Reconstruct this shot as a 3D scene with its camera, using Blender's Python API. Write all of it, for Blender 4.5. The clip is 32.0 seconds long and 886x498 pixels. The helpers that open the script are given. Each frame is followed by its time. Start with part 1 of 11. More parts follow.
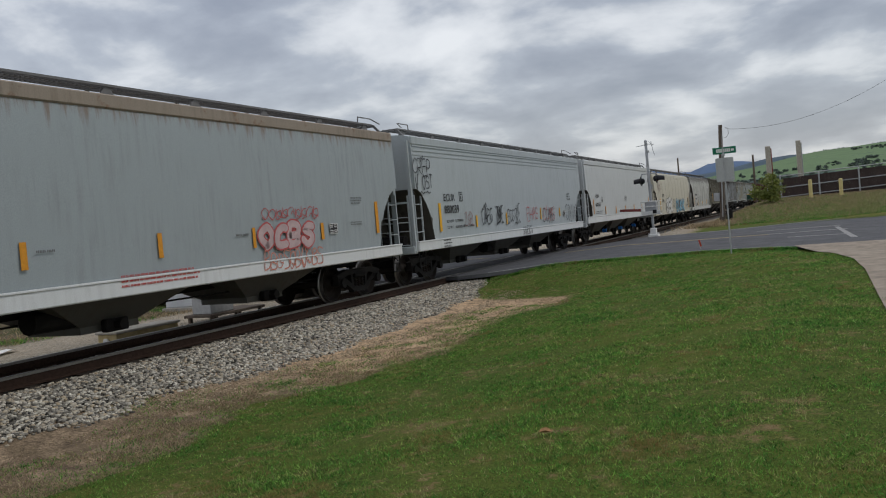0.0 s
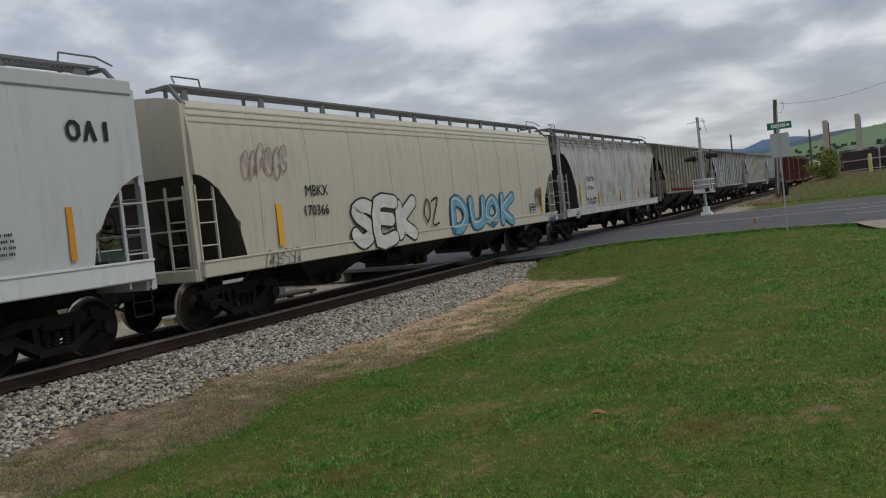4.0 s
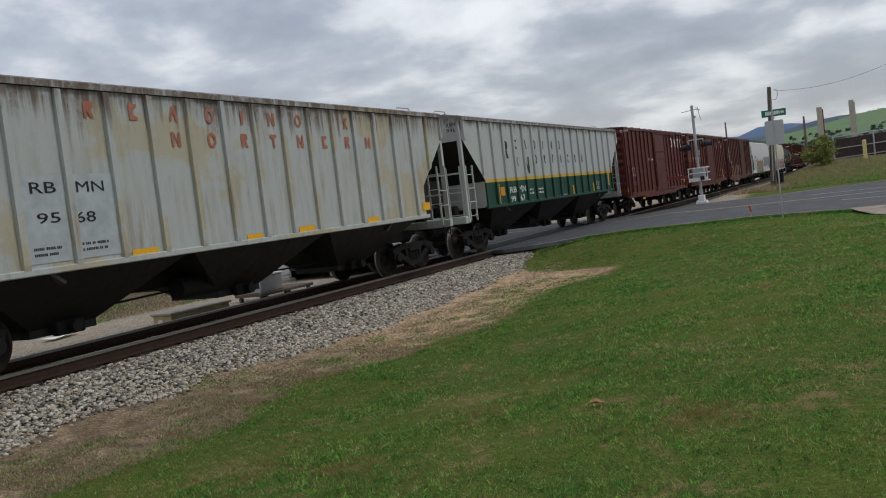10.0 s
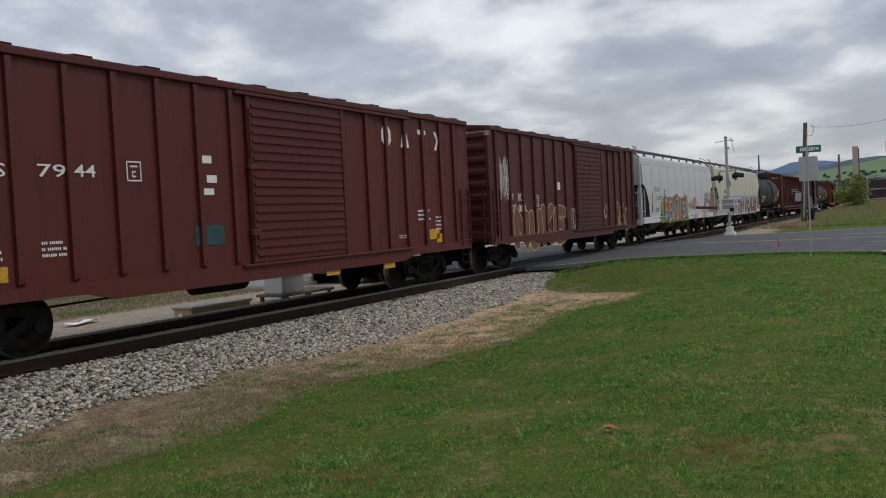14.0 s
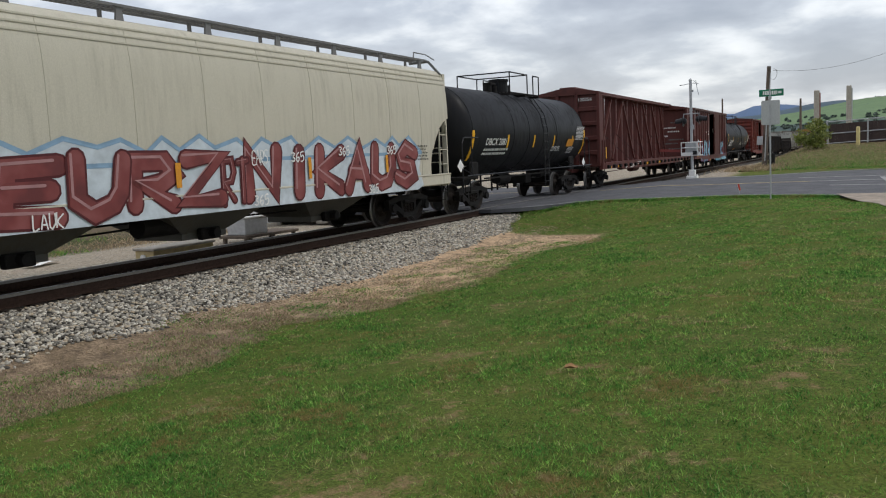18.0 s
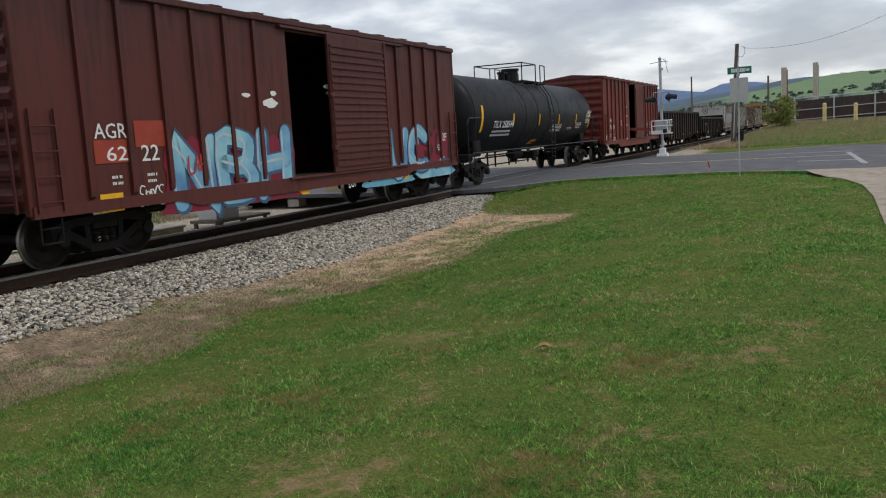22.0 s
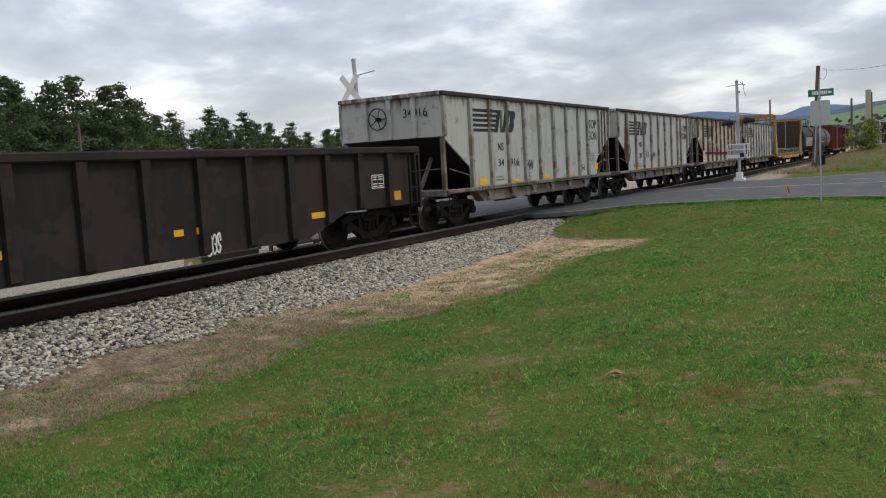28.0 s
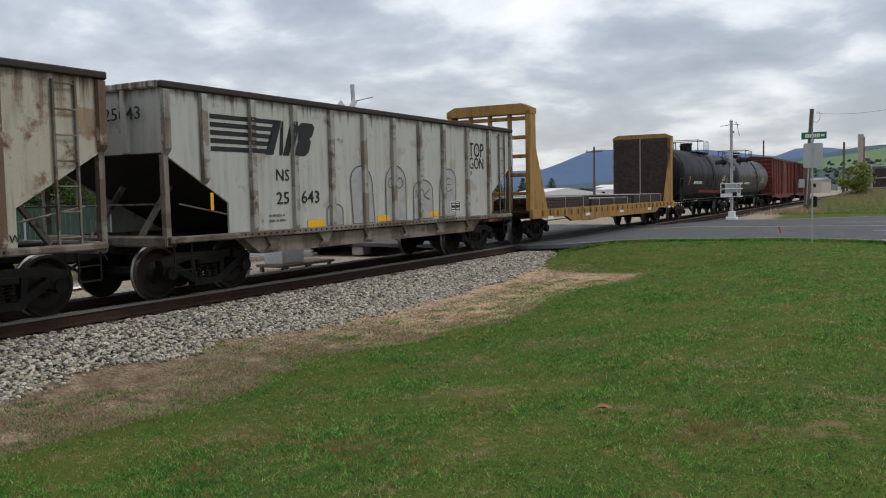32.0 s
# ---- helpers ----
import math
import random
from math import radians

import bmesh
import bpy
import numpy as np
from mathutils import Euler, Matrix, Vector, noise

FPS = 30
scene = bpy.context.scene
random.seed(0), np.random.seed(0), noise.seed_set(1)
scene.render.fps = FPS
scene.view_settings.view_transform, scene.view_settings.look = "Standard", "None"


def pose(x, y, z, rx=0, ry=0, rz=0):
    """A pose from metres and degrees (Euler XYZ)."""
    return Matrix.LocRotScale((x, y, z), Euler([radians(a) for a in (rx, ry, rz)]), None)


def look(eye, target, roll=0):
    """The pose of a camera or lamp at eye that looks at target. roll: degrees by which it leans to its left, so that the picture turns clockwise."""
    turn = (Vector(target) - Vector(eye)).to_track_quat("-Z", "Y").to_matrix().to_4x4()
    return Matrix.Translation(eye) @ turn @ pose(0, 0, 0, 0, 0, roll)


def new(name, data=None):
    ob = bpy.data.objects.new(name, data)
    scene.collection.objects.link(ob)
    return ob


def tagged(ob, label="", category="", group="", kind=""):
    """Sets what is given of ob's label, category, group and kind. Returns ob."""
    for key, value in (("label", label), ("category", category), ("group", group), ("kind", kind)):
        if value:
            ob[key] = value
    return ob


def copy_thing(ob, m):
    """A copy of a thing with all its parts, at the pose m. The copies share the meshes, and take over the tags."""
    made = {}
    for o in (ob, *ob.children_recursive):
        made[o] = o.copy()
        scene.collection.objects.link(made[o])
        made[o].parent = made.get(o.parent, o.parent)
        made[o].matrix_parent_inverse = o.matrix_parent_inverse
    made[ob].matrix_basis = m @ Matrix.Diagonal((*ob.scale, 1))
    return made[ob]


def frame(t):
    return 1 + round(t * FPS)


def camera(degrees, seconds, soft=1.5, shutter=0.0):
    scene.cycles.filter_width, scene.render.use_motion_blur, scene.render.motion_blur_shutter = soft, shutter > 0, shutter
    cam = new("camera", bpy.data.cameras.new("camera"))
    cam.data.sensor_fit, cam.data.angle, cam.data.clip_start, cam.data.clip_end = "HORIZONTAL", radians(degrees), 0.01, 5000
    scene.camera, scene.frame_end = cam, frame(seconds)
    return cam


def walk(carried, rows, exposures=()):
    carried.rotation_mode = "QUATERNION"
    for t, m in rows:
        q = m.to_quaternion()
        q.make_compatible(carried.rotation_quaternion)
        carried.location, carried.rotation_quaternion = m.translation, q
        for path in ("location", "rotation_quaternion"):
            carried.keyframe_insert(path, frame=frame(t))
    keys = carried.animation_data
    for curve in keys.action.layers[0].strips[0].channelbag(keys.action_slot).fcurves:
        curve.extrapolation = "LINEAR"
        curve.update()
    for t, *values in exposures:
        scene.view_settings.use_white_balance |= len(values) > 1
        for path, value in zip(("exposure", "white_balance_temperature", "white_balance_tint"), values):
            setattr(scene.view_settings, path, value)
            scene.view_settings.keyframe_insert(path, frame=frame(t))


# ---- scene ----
# Camera: held by hand beside the line, it only turns
EYE = (11.95, 0.0, 1.70)
TURNS = [
(0, 88.31, 5.02, 25.06),  (0.5, 88.26, 5.65, 24.08),  (1, 88.53, 7.93, 26.84),
(1.5, 88.89, 8.17, 33.45),  (2, 88.76, 7.93, 36.76),  (2.5, 88.15, 7.50, 36.12),
(3, 88.59, 5.05, 32.45),  (3.5, 87.61, 5.35, 29.08),  (5.5, 87.16, 6.47, 27.94),
(6, 87.04, 5.53, 28.18),  (6.5, 87.15, 4.46, 27.51),  (7, 87.40, 4.45, 27.20),
(7.5, 86.74, 4.87, 25.41),  (8, 86.38, 4.96, 26.40),  (8.5, 87.18, 5.97, 28.18),
(9, 87.02, 6.47, 27.95),  (9.5, 86.88, 6.68, 27.64),  (10, 86.85, 6.80, 28.12),
(10.5, 86.97, 7.16, 30.61),  (11, 86.58, 8.26, 32.59),  (11.5, 88.13, 7.53, 39.05),
(12, 88.54, 7.85, 41.99),  (12.5, 89.63, 6.45, 37.55),  (13, 89.28, 4.40, 30.10),
(13.5, 88.70, 5.84, 29.85),  (14, 87.89, 2.88, 29.91),  (14.5, 88.41, 4.92, 29.23),
(16.5, 84.38, 2.14, 28.46),  (17, 83.22, 2.51, 28.61),  (17.5, 83.12, 2.30, 28.25),
(18, 83.78, 2.54, 27.51),  (18.5, 84.18, 2.67, 25.90),  (19, 83.45, 2.85, 26.26),
(19.5, 82.87, 2.90, 26.73),  (20, 82.64, 2.94, 26.66),  (20.5, 82.50, 3.07, 26.60),
(21, 82.45, 3.10, 26.46),  (21.5, 82.18, 3.00, 26.16),  (22, 82.40, 3.25, 25.57),
(22.5, 82.65, 3.18, 26.05),  (23, 83.26, 2.87, 26.08),  (23.5, 83.52, 3.17, 26.17),
(24, 83.75, 3.67, 26.46),  (24.5, 83.80, 3.93, 26.49),  (25, 84.24, 3.93, 26.42),
(25.5, 84.73, 3.54, 28.37),  (27.5, 83.92, 3.00, 29.24),  (28, 84.31, 3.23, 30.43),
(28.5, 84.53, 2.56, 31.93),  (29, 83.18, 3.10, 32.45),  (29.5, 84.48, 2.30, 29.03),
(30, 83.93, 2.62, 27.86),  (30.5, 83.72, 2.65, 28.70),  (31, 84.03, 2.44, 27.76),
(31.5, 84.34, 2.50, 29.70),  (32, 86.22, 1.12, 30.05),
]
cam = camera(56.0, 32.0, soft=1.1)
walk(cam, [(t, pose(*EYE, rx, ry, rz)) for t, rx, ry, rz in TURNS],
     exposures=[(0, -0.30), (1, -0.26), (2, -0.38), (3, -0.36), (6, -0.36), (9, -0.23), (11, -0.17), (12, -0.06), (13, -0.26), (14, -0.23), (16.5, 0.04), (18, 0.10), (19, 0.20), (20, 0.32), (21, 0.08), (22, 0.10), (23, 0.26), (24, 0.34), (25.5, 0.14), (28, 0.12), (29, 0.26), (30, 0.05), (31, 0.12), (32, 0.0)])

# ---- light ----
SUN_AZ, SUN_EL = 250.0, 48.0
world = bpy.data.worlds.new("sky")
scene.world = world
world.use_nodes = True
wt = world.node_tree
for n in list(wt.nodes):
    wt.nodes.remove(n)


def wnode(kind, **kw):
    n = wt.nodes.new(kind)
    for k, v in kw.items():
        if k == "operation":
            n.operation = v
    return n


def sky_world():
    out = wnode("ShaderNodeOutputWorld")
    bg = wnode("ShaderNodeBackground")
    sky = wnode("ShaderNodeTexSky")
    sky.sky_type = "NISHITA"
    sky.sun_disc = False
    sky.sun_elevation = radians(SUN_EL)
    sky.sun_rotation = radians(SUN_AZ)
    sky.dust_density = 3.0
    tc = wnode("ShaderNodeTexCoord")
    sep = wnode("ShaderNodeSeparateXYZ")
    wt.links.new(tc.outputs["Generated"], sep.inputs[0])
    zz = wnode("ShaderNodeMath", operation="MAXIMUM")
    wt.links.new(sep.outputs["Z"], zz.inputs[0])
    zz.inputs[1].default_value = 0.0
    za = wnode("ShaderNodeMath", operation="ADD")
    wt.links.new(zz.outputs[0], za.inputs[0])
    za.inputs[1].default_value = 0.26
    comb = wnode("ShaderNodeCombineXYZ")
    for i, ax in enumerate("XY"):
        d = wnode("ShaderNodeMath", operation="DIVIDE")
        wt.links.new(sep.outputs[ax], d.inputs[0])
        wt.links.new(za.outputs[0], d.inputs[1])
        wt.links.new(d.outputs[0], comb.inputs[i])
    big = wnode("ShaderNodeTexNoise")
    big.inputs["Scale"].default_value = 1.9
    big.inputs["Detail"].default_value = 7.0
    big.inputs["Roughness"].default_value = 0.52
    big.inputs["Distortion"].default_value = 0.15
    wt.links.new(comb.outputs[0], big.inputs["Vector"])
    ramp = wnode("ShaderNodeValToRGB")
    el = ramp.color_ramp.elements
    el[0].position, el[0].color = 0.35, (0.31, 0.34, 0.42, 1)
    el[1].position, el[1].color = 0.66, (1.35, 1.36, 1.37, 1)
    for p, c in ((0.43, (0.43, 0.46, 0.54, 1)), (0.49, (0.58, 0.62, 0.70, 1)), (0.53, (0.82, 0.85, 0.90, 1)), (0.58, (1.10, 1.12, 1.15, 1))):
        e = el.new(p)
        e.color = c
    wt.links.new(big.outputs["Fac"], ramp.inputs[0])
    # brighter band of cloud low over the land
    low = wnode("ShaderNodeMapRange")
    low.inputs["From Min"].default_value = 0.0
    low.inputs["From Max"].default_value = 0.30
    low.inputs["To Min"].default_value = 0.42
    low.inputs["To Max"].default_value = 0.0
    wt.links.new(zz.outputs[0], low.inputs["Value"])
    mixl = wnode("ShaderNodeMixRGB")
    wt.links.new(low.outputs[0], mixl.inputs[0])
    wt.links.new(ramp.outputs[0], mixl.inputs[1])
    mixl.inputs[2].default_value = (0.98, 1.0, 1.03, 1)
    mixs = wnode("ShaderNodeMixRGB")
    mixs.inputs[0].default_value = 0.06
    wt.links.new(mixl.outputs[0], mixs.inputs[1])
    wt.links.new(sky.outputs[0], mixs.inputs[2])
    wt.links.new(mixs.outputs[0], bg.inputs[0])
    bg.inputs[1].default_value = SKY
    wt.links.new(bg.outputs[0], out.inputs[0])


SKY = 0.72
sky_world()
sun_data = bpy.data.lights.new("sun", "SUN")
sun_data.energy, sun_data.angle, sun_data.color = 1.3, radians(14), (1.0, 0.96, 0.9)
sun = new("sun", sun_data)
_az, _el = radians(20), radians(SUN_EL)
sun.matrix_world = look((60 * math.cos(_az), 60 * math.sin(_az), 80), (0, 0, 0))


# ---- materials ----
def nodes_of(name):
    m = bpy.data.materials.new(name)
    m.use_nodes = True
    t = m.node_tree
    return m, t, t.nodes["Principled BSDF"]


def rgba(c):
    return (*c, 1.0) if len(c) == 3 else c


def noise_tex(t, scale, detail=4.0, rough=0.55, vec=None):
    n = t.nodes.new("ShaderNodeTexNoise")
    n.inputs["Scale"].default_value = scale
    n.inputs["Detail"].default_value = detail
    n.inputs["Roughness"].default_value = rough
    if vec is not None:
        t.links.new(vec, n.inputs["Vector"])
    return n


def ramp_of(t, src, lo, hi, c0=(0, 0, 0), c1=(1, 1, 1)):
    r = t.nodes.new("ShaderNodeValToRGB")
    r.color_ramp.elements[0].position, r.color_ramp.elements[0].color = lo, rgba(c0)
    r.color_ramp.elements[1].position, r.color_ramp.elements[1].color = hi, rgba(c1)
    t.links.new(src, r.inputs[0])
    return r


def mix_of(t, fac, a, b, kind="MIX"):
    m = t.nodes.new("ShaderNodeMixRGB")
    m.blend_type = kind
    for i, v in enumerate((fac, a, b)):
        if isinstance(v, (int, float)):
            m.inputs[i].default_value = v
        elif isinstance(v, tuple):
            m.inputs[i].default_value = rgba(v)
        else:
            t.links.new(v, m.inputs[i])
    return m


def coords(t, scale=(1, 1, 1), spread=True):
    tc = t.nodes.new("ShaderNodeTexCoord")
    mp = t.nodes.new("ShaderNodeMapping")
    mp.inputs["Scale"].default_value = scale
    t.links.new(tc.outputs["Object"], mp.inputs["Vector"])
    if spread:
        oi = t.nodes.new("ShaderNodeObjectInfo")
        mu = t.nodes.new("ShaderNodeMath")
        mu.operation = "MULTIPLY"
        mu.inputs[1].default_value = 40.0
        t.links.new(oi.outputs["Random"], mu.inputs[0])
        t.links.new(mu.outputs[0], mp.inputs["Location"])
    return mp.outputs[0]


def bump_of(t, b, height, strength=0.3, dist=0.01):
    n = t.nodes.new("ShaderNodeBump")
    n.inputs["Strength"].default_value = strength
    n.inputs["Distance"].default_value = dist
    t.links.new(height, n.inputs["Height"])
    t.links.new(n.outputs[0], b.inputs["Normal"])


def paint(name, color, dirt=0.35, rust=0.15, rough=0.55, grime=(0.10, 0.085, 0.07), rustc=(0.16, 0.055, 0.02), metal=0.0, streak=1.0, spread=True, lip=None, mottle=None):
    """Weathered paint on steel: runs of grime down the sheet, rust blooms, fine speckle."""
    m, t, b = nodes_of(name)
    v = coords(t, (5.0, 5.0, 0.55), spread)
    v2 = coords(t, (1, 1, 1), spread)
    runs = ramp_of(t, noise_tex(t, 1.6 * streak, 5, 0.6, v).outputs["Fac"], 0.45, 0.75)
    blot = ramp_of(t, noise_tex(t, 0.9, 6, 0.6, v2).outputs["Fac"], 0.35, 0.75)
    fac = mix_of(t, 1.0, runs.outputs[0], blot.outputs[0], "MULTIPLY")
    k = mix_of(t, 1.0, fac.outputs[0], (dirt * 2.2,) * 3, "MULTIPLY")
    base = color
    if mottle is not None:
        # older coats showing through in large ragged patches
        mn = noise_tex(t, mottle[1], 6, 0.55, coords(t, (1, 0.75, 1.1), spread))
        base = mix_of(t, ramp_of(t, mn.outputs["Fac"], mottle[2], mottle[2] + 0.035).outputs[0], color, mottle[0]).outputs[0]
    c1 = mix_of(t, k.outputs[0], base, grime)
    rn = ramp_of(t, noise_tex(t, 2.3, 8, 0.7, v2).outputs["Fac"], 0.72 - 0.22 * rust, 0.80 - 0.18 * rust)
    rk = mix_of(t, 1.0, rn.outputs[0], (min(1.0, rust * 1.6),) * 3, "MULTIPLY")
    c2 = mix_of(t, rk.outputs[0], c1.outputs[0], rustc)
    if lip is not None:
        # broken stains run down from the roof's edge; BOXRED3 just darkens towards its top
        tc = t.nodes.new("ShaderNodeTexCoord")
        sp = t.nodes.new("ShaderNodeSeparateXYZ")
        t.links.new(tc.outputs["Object"], sp.inputs[0])
        reach = math_of(t, "ADD", sp.outputs["Z"], math_of(t, "MULTIPLY", math_of(t, "SUBTRACT", noise_tex(t, 1.5, 5, 0.7, coords(t, (4.0, 4.0, 0.25), spread)).outputs["Fac"], 0.55), 3.2 * (lip[1] - lip[0]) + 0.3))
        k2 = math_of(t, "MULTIPLY", math_of(t, "MULTIPLY", step_of(t, reach, lip[0], lip[1]), lip[3]), ramp_of(t, noise_tex(t, 3.0, 6, 0.7, v2).outputs["Fac"], 0.26, 0.48).outputs[0])
        c2 = mix_of(t, k2, c2.outputs[0], lip[2])
    fine = noise_tex(t, 60, 3, 0.6, v2)
    f2 = ramp_of(t, fine.outputs["Fac"], 0.3, 0.7, (0.88, 0.88, 0.88), (1.06, 1.06, 1.06))
    c3 = mix_of(t, 1.0, c2.outputs[0], f2.outputs[0], "MULTIPLY")
    t.links.new(c3.outputs[0], b.inputs["Base Color"])
    rr = ramp_of(t, fac.outputs[0], 0.0, 0.6, (rough,) * 3, (min(0.95, rough + 0.3),) * 3)
    t.links.new(rr.outputs[0], b.inputs["Roughness"])
    b.inputs["Metallic"].default_value = metal
    b.inputs["Specular IOR Level"].default_value = 0.3
    wob = noise_tex(t, 1.3, 2, 0.5, v2)
    bump_of(t, b, mix_of(t, 0.15, wob.outputs["Fac"], fine.outputs["Fac"]).outputs[0], 0.25, 0.012)
    return m


def plain(name, color, rough=0.6, metal=0.0, var=0.12, scale=20):
    m, t, b = nodes_of(name)
    n = noise_tex(t, scale, 4, 0.6, coords(t))
    c = mix_of(t, 1.0, color, ramp_of(t, n.outputs["Fac"], 0.3, 0.7, (1 - var,) * 3, (1 + var,) * 3).outputs[0], "MULTIPLY")
    t.links.new(c.outputs[0], b.inputs["Base Color"])
    b.inputs["Roughness"].default_value = rough
    b.inputs["Metallic"].default_value = metal
    b.inputs["Specular IOR Level"].default_value = 0.22
    bump_of(t, b, n.outputs["Fac"], 0.12, 0.004)
    return m


def world_xy(t):
    g = t.nodes.new("ShaderNodeNewGeometry")
    s = t.nodes.new("ShaderNodeSeparateXYZ")
    t.links.new(g.outputs["Position"], s.inputs[0])
    return g.outputs["Position"], s


def math_of(t, op, a, b=None):
    n = t.nodes.new("ShaderNodeMath")
    n.operation = op
    for i, v in enumerate((a, b)):
        if v is None:
            continue
        if isinstance(v, (int, float)):
            n.inputs[i].default_value = v
        else:
            t.links.new(v, n.inputs[i])
    return n.outputs[0]


def step_of(t, v, lo, hi):
    n = t.nodes.new("ShaderNodeMapRange")
    n.interpolation_type = "SMOOTHSTEP"
    n.inputs["From Min"].default_value = lo
    n.inputs["From Max"].default_value = hi
    t.links.new(v, n.inputs["Value"])
    return n.outputs[0]


# the edge between lawn and bare earth
DIRT_Y = (0.0, 5.0, 6.2, 7.1, 8.3, 9.35, 10.0, 10.8, 12.1, 12.8, 14.7, 17.0, 18.8, 19.9, 21.4, 24.0)
DIRT_X = (4.7, 4.66, 4.89, 4.96, 4.62, 4.15, 4.67, 5.12, 4.98, 5.60, 5.24, 4.86, 4.90, 5.62, 5.35, 4.6)


def ground_material():
    m, t, b = nodes_of("ground_earth_and_turf")
    pos, s = world_xy(t)
    n1 = noise_tex(t, 0.35, 5, 0.6, pos)
    n2 = noise_tex(t, 3.0, 5, 0.65, pos)
    n3 = noise_tex(t, 45.0, 3, 0.6, pos)
    blade = noise_tex(t, 38.0, 4, 0.75, pos)
    grass = mix_of(t, ramp_of(t, blade.outputs["Fac"], 0.36, 0.66).outputs[0], (0.034, 0.056, 0.013), (0.138, 0.195, 0.038))
    grass = mix_of(t, mix_of(t, 1.0, ramp_of(t, n1.outputs["Fac"], 0.42, 0.62).outputs[0], (0.45, 0.45, 0.45), "MULTIPLY").outputs[0], grass.outputs[0], (0.125, 0.150, 0.028))
    worn = math_of(t, "MULTIPLY", step_of(t, s.outputs["Y"], 42.5, 46.0), 0.55)
    grass = mix_of(t, worn, grass.outputs[0], mix_of(t, ramp_of(t, n2.outputs["Fac"], 0.35, 0.65).outputs[0], (0.10, 0.135, 0.03), (0.30, 0.23, 0.09)).outputs[0])
    dry = ramp_of(t, n2.outputs["Fac"], 0.55, 0.78)
    grass2 = mix_of(t, mix_of(t, 1.0, dry.outputs[0], (0.5, 0.5, 0.5), "MULTIPLY").outputs[0], grass.outputs[0], (0.22, 0.17, 0.065))
    # dead thatch where the turf is thin
    thin = mix_of(t, 0.5, noise_tex(t, 0.9, 8, 0.8, pos).outputs["Fac"], noise_tex(t, 5.0, 6, 0.8, pos).outputs["Fac"])
    grass2 = mix_of(t, ramp_of(t, thin.outputs[0], 0.53, 0.60).outputs[0], grass2.outputs[0], (0.23, 0.165, 0.085))
    b.inputs["Specular IOR Level"].default_value = 0.08
    dirt = mix_of(t, ramp_of(t, n2.outputs["Fac"], 0.36, 0.66).outputs[0], (0.17, 0.125, 0.085), (0.46, 0.345, 0.23))
    dirt = mix_of(t, ramp_of(t, noise_tex(t, 0.9, 5, 0.65, pos).outputs["Fac"], 0.50, 0.66).outputs[0], dirt.outputs[0], (0.22, 0.165, 0.105))
    bare = math_of(t, "MULTIPLY", step_of(t, math_of(t, "ADD", s.outputs["Y"], math_of(t, "MULTIPLY", n1.outputs["Fac"], 6.0)), 12.0, 16.5), ramp_of(t, n2.outputs["Fac"], 0.30, 0.55).outputs[0])
    dirt = mix_of(t, bare, dirt.outputs[0], (0.64, 0.455, 0.29))
    dirt = mix_of(t, 1.0, dirt.outputs[0], ramp_of(t, noise_tex(t, 22, 4, 0.7, pos).outputs["Fac"], 0.35, 0.65, (0.55, 0.55, 0.55), (1.3, 1.3, 1.3)).outputs[0], "MULTIPLY")
    # bare strip beside the ballast, ending short of the road
    wav = math_of(t, "MULTIPLY", math_of(t, "SUBTRACT", n1.outputs["Fac"], 0.5), 2.4)
    wav2 = math_of(t, "MULTIPLY", math_of(t, "SUBTRACT", n2.outputs["Fac"], 0.5), 1.5)
    edge = math_of(t, "ADD", s.outputs["X"], math_of(t, "MULTIPLY", wav2, 0.55))
    line = t.nodes.new("ShaderNodeValToRGB")
    el = line.color_ramp.elements
    el[0].position, el[0].color = 0.0, (DIRT_X[0] / 8.0,) * 3 + (1,)
    el[1].position, el[1].color = 1.0, (DIRT_X[-1] / 8.0,) * 3 + (1,)
    for yy, xx in list(zip(DIRT_Y, DIRT_X))[1:-1]:
        el.new(yy / 24.0).color = (xx / 8.0,) * 3 + (1,)
    t.links.new(math_of(t, "MULTIPLY", s.outputs["Y"], 1 / 24.0), line.inputs[0])
    ex = math_of(t, "SUBTRACT", edge, math_of(t, "MULTIPLY", line.outputs[0], 8.0))
    side = step_of(t, ex, 0.25, -0.15)
    yend = step_of(t, math_of(t, "ADD", s.outputs["Y"], math_of(t, "MULTIPLY", wav2, 0.6)), 22.6, 21.9)
    near = math_of(t, "MULTIPLY", side, yend)
    beyond = step_of(t, s.outputs["X"], -1.0, -1.6)
    farside = math_of(t, "MULTIPLY", beyond, step_of(t, math_of(t, "ADD", s.outputs["X"], wav), -9.5, -8.5))
    strip2 = math_of(t, "MULTIPLY", step_of(t, s.outputs["Y"], 39.0, 40.5), step_of(t, math_of(t, "ADD", s.outputs["X"], wav2), 6.2, 5.2))
    mask = math_of(t, "MAXIMUM", math_of(t, "MAXIMUM", near, farside), strip2)
    c = mix_of(t, mask, grass2.outputs[0], dirt.outputs[0])
    grey = math_of(t, "MAXIMUM", math_of(t, "MULTIPLY", farside, 0.8), math_of(t, "MULTIPLY", strip2, 0.8))
    peb = mix_of(t, ramp_of(t, noise_tex(t, 18, 3, 0.7, pos).outputs["Fac"], 0.35, 0.65).outputs[0], (0.15, 0.14, 0.115), (0.48, 0.45, 0.38))
    c = mix_of(t, grey, c.outputs[0], peb.outputs[0])
    # trodden earth and low weeds behind the track
    back = math_of(t, "MULTIPLY", step_of(t, math_of(t, "ADD", s.outputs["X"], math_of(t, "MULTIPLY", wav2, 0.6)), -7.6, -8.8), step_of(t, s.outputs["Y"], 30.0, 26.0))
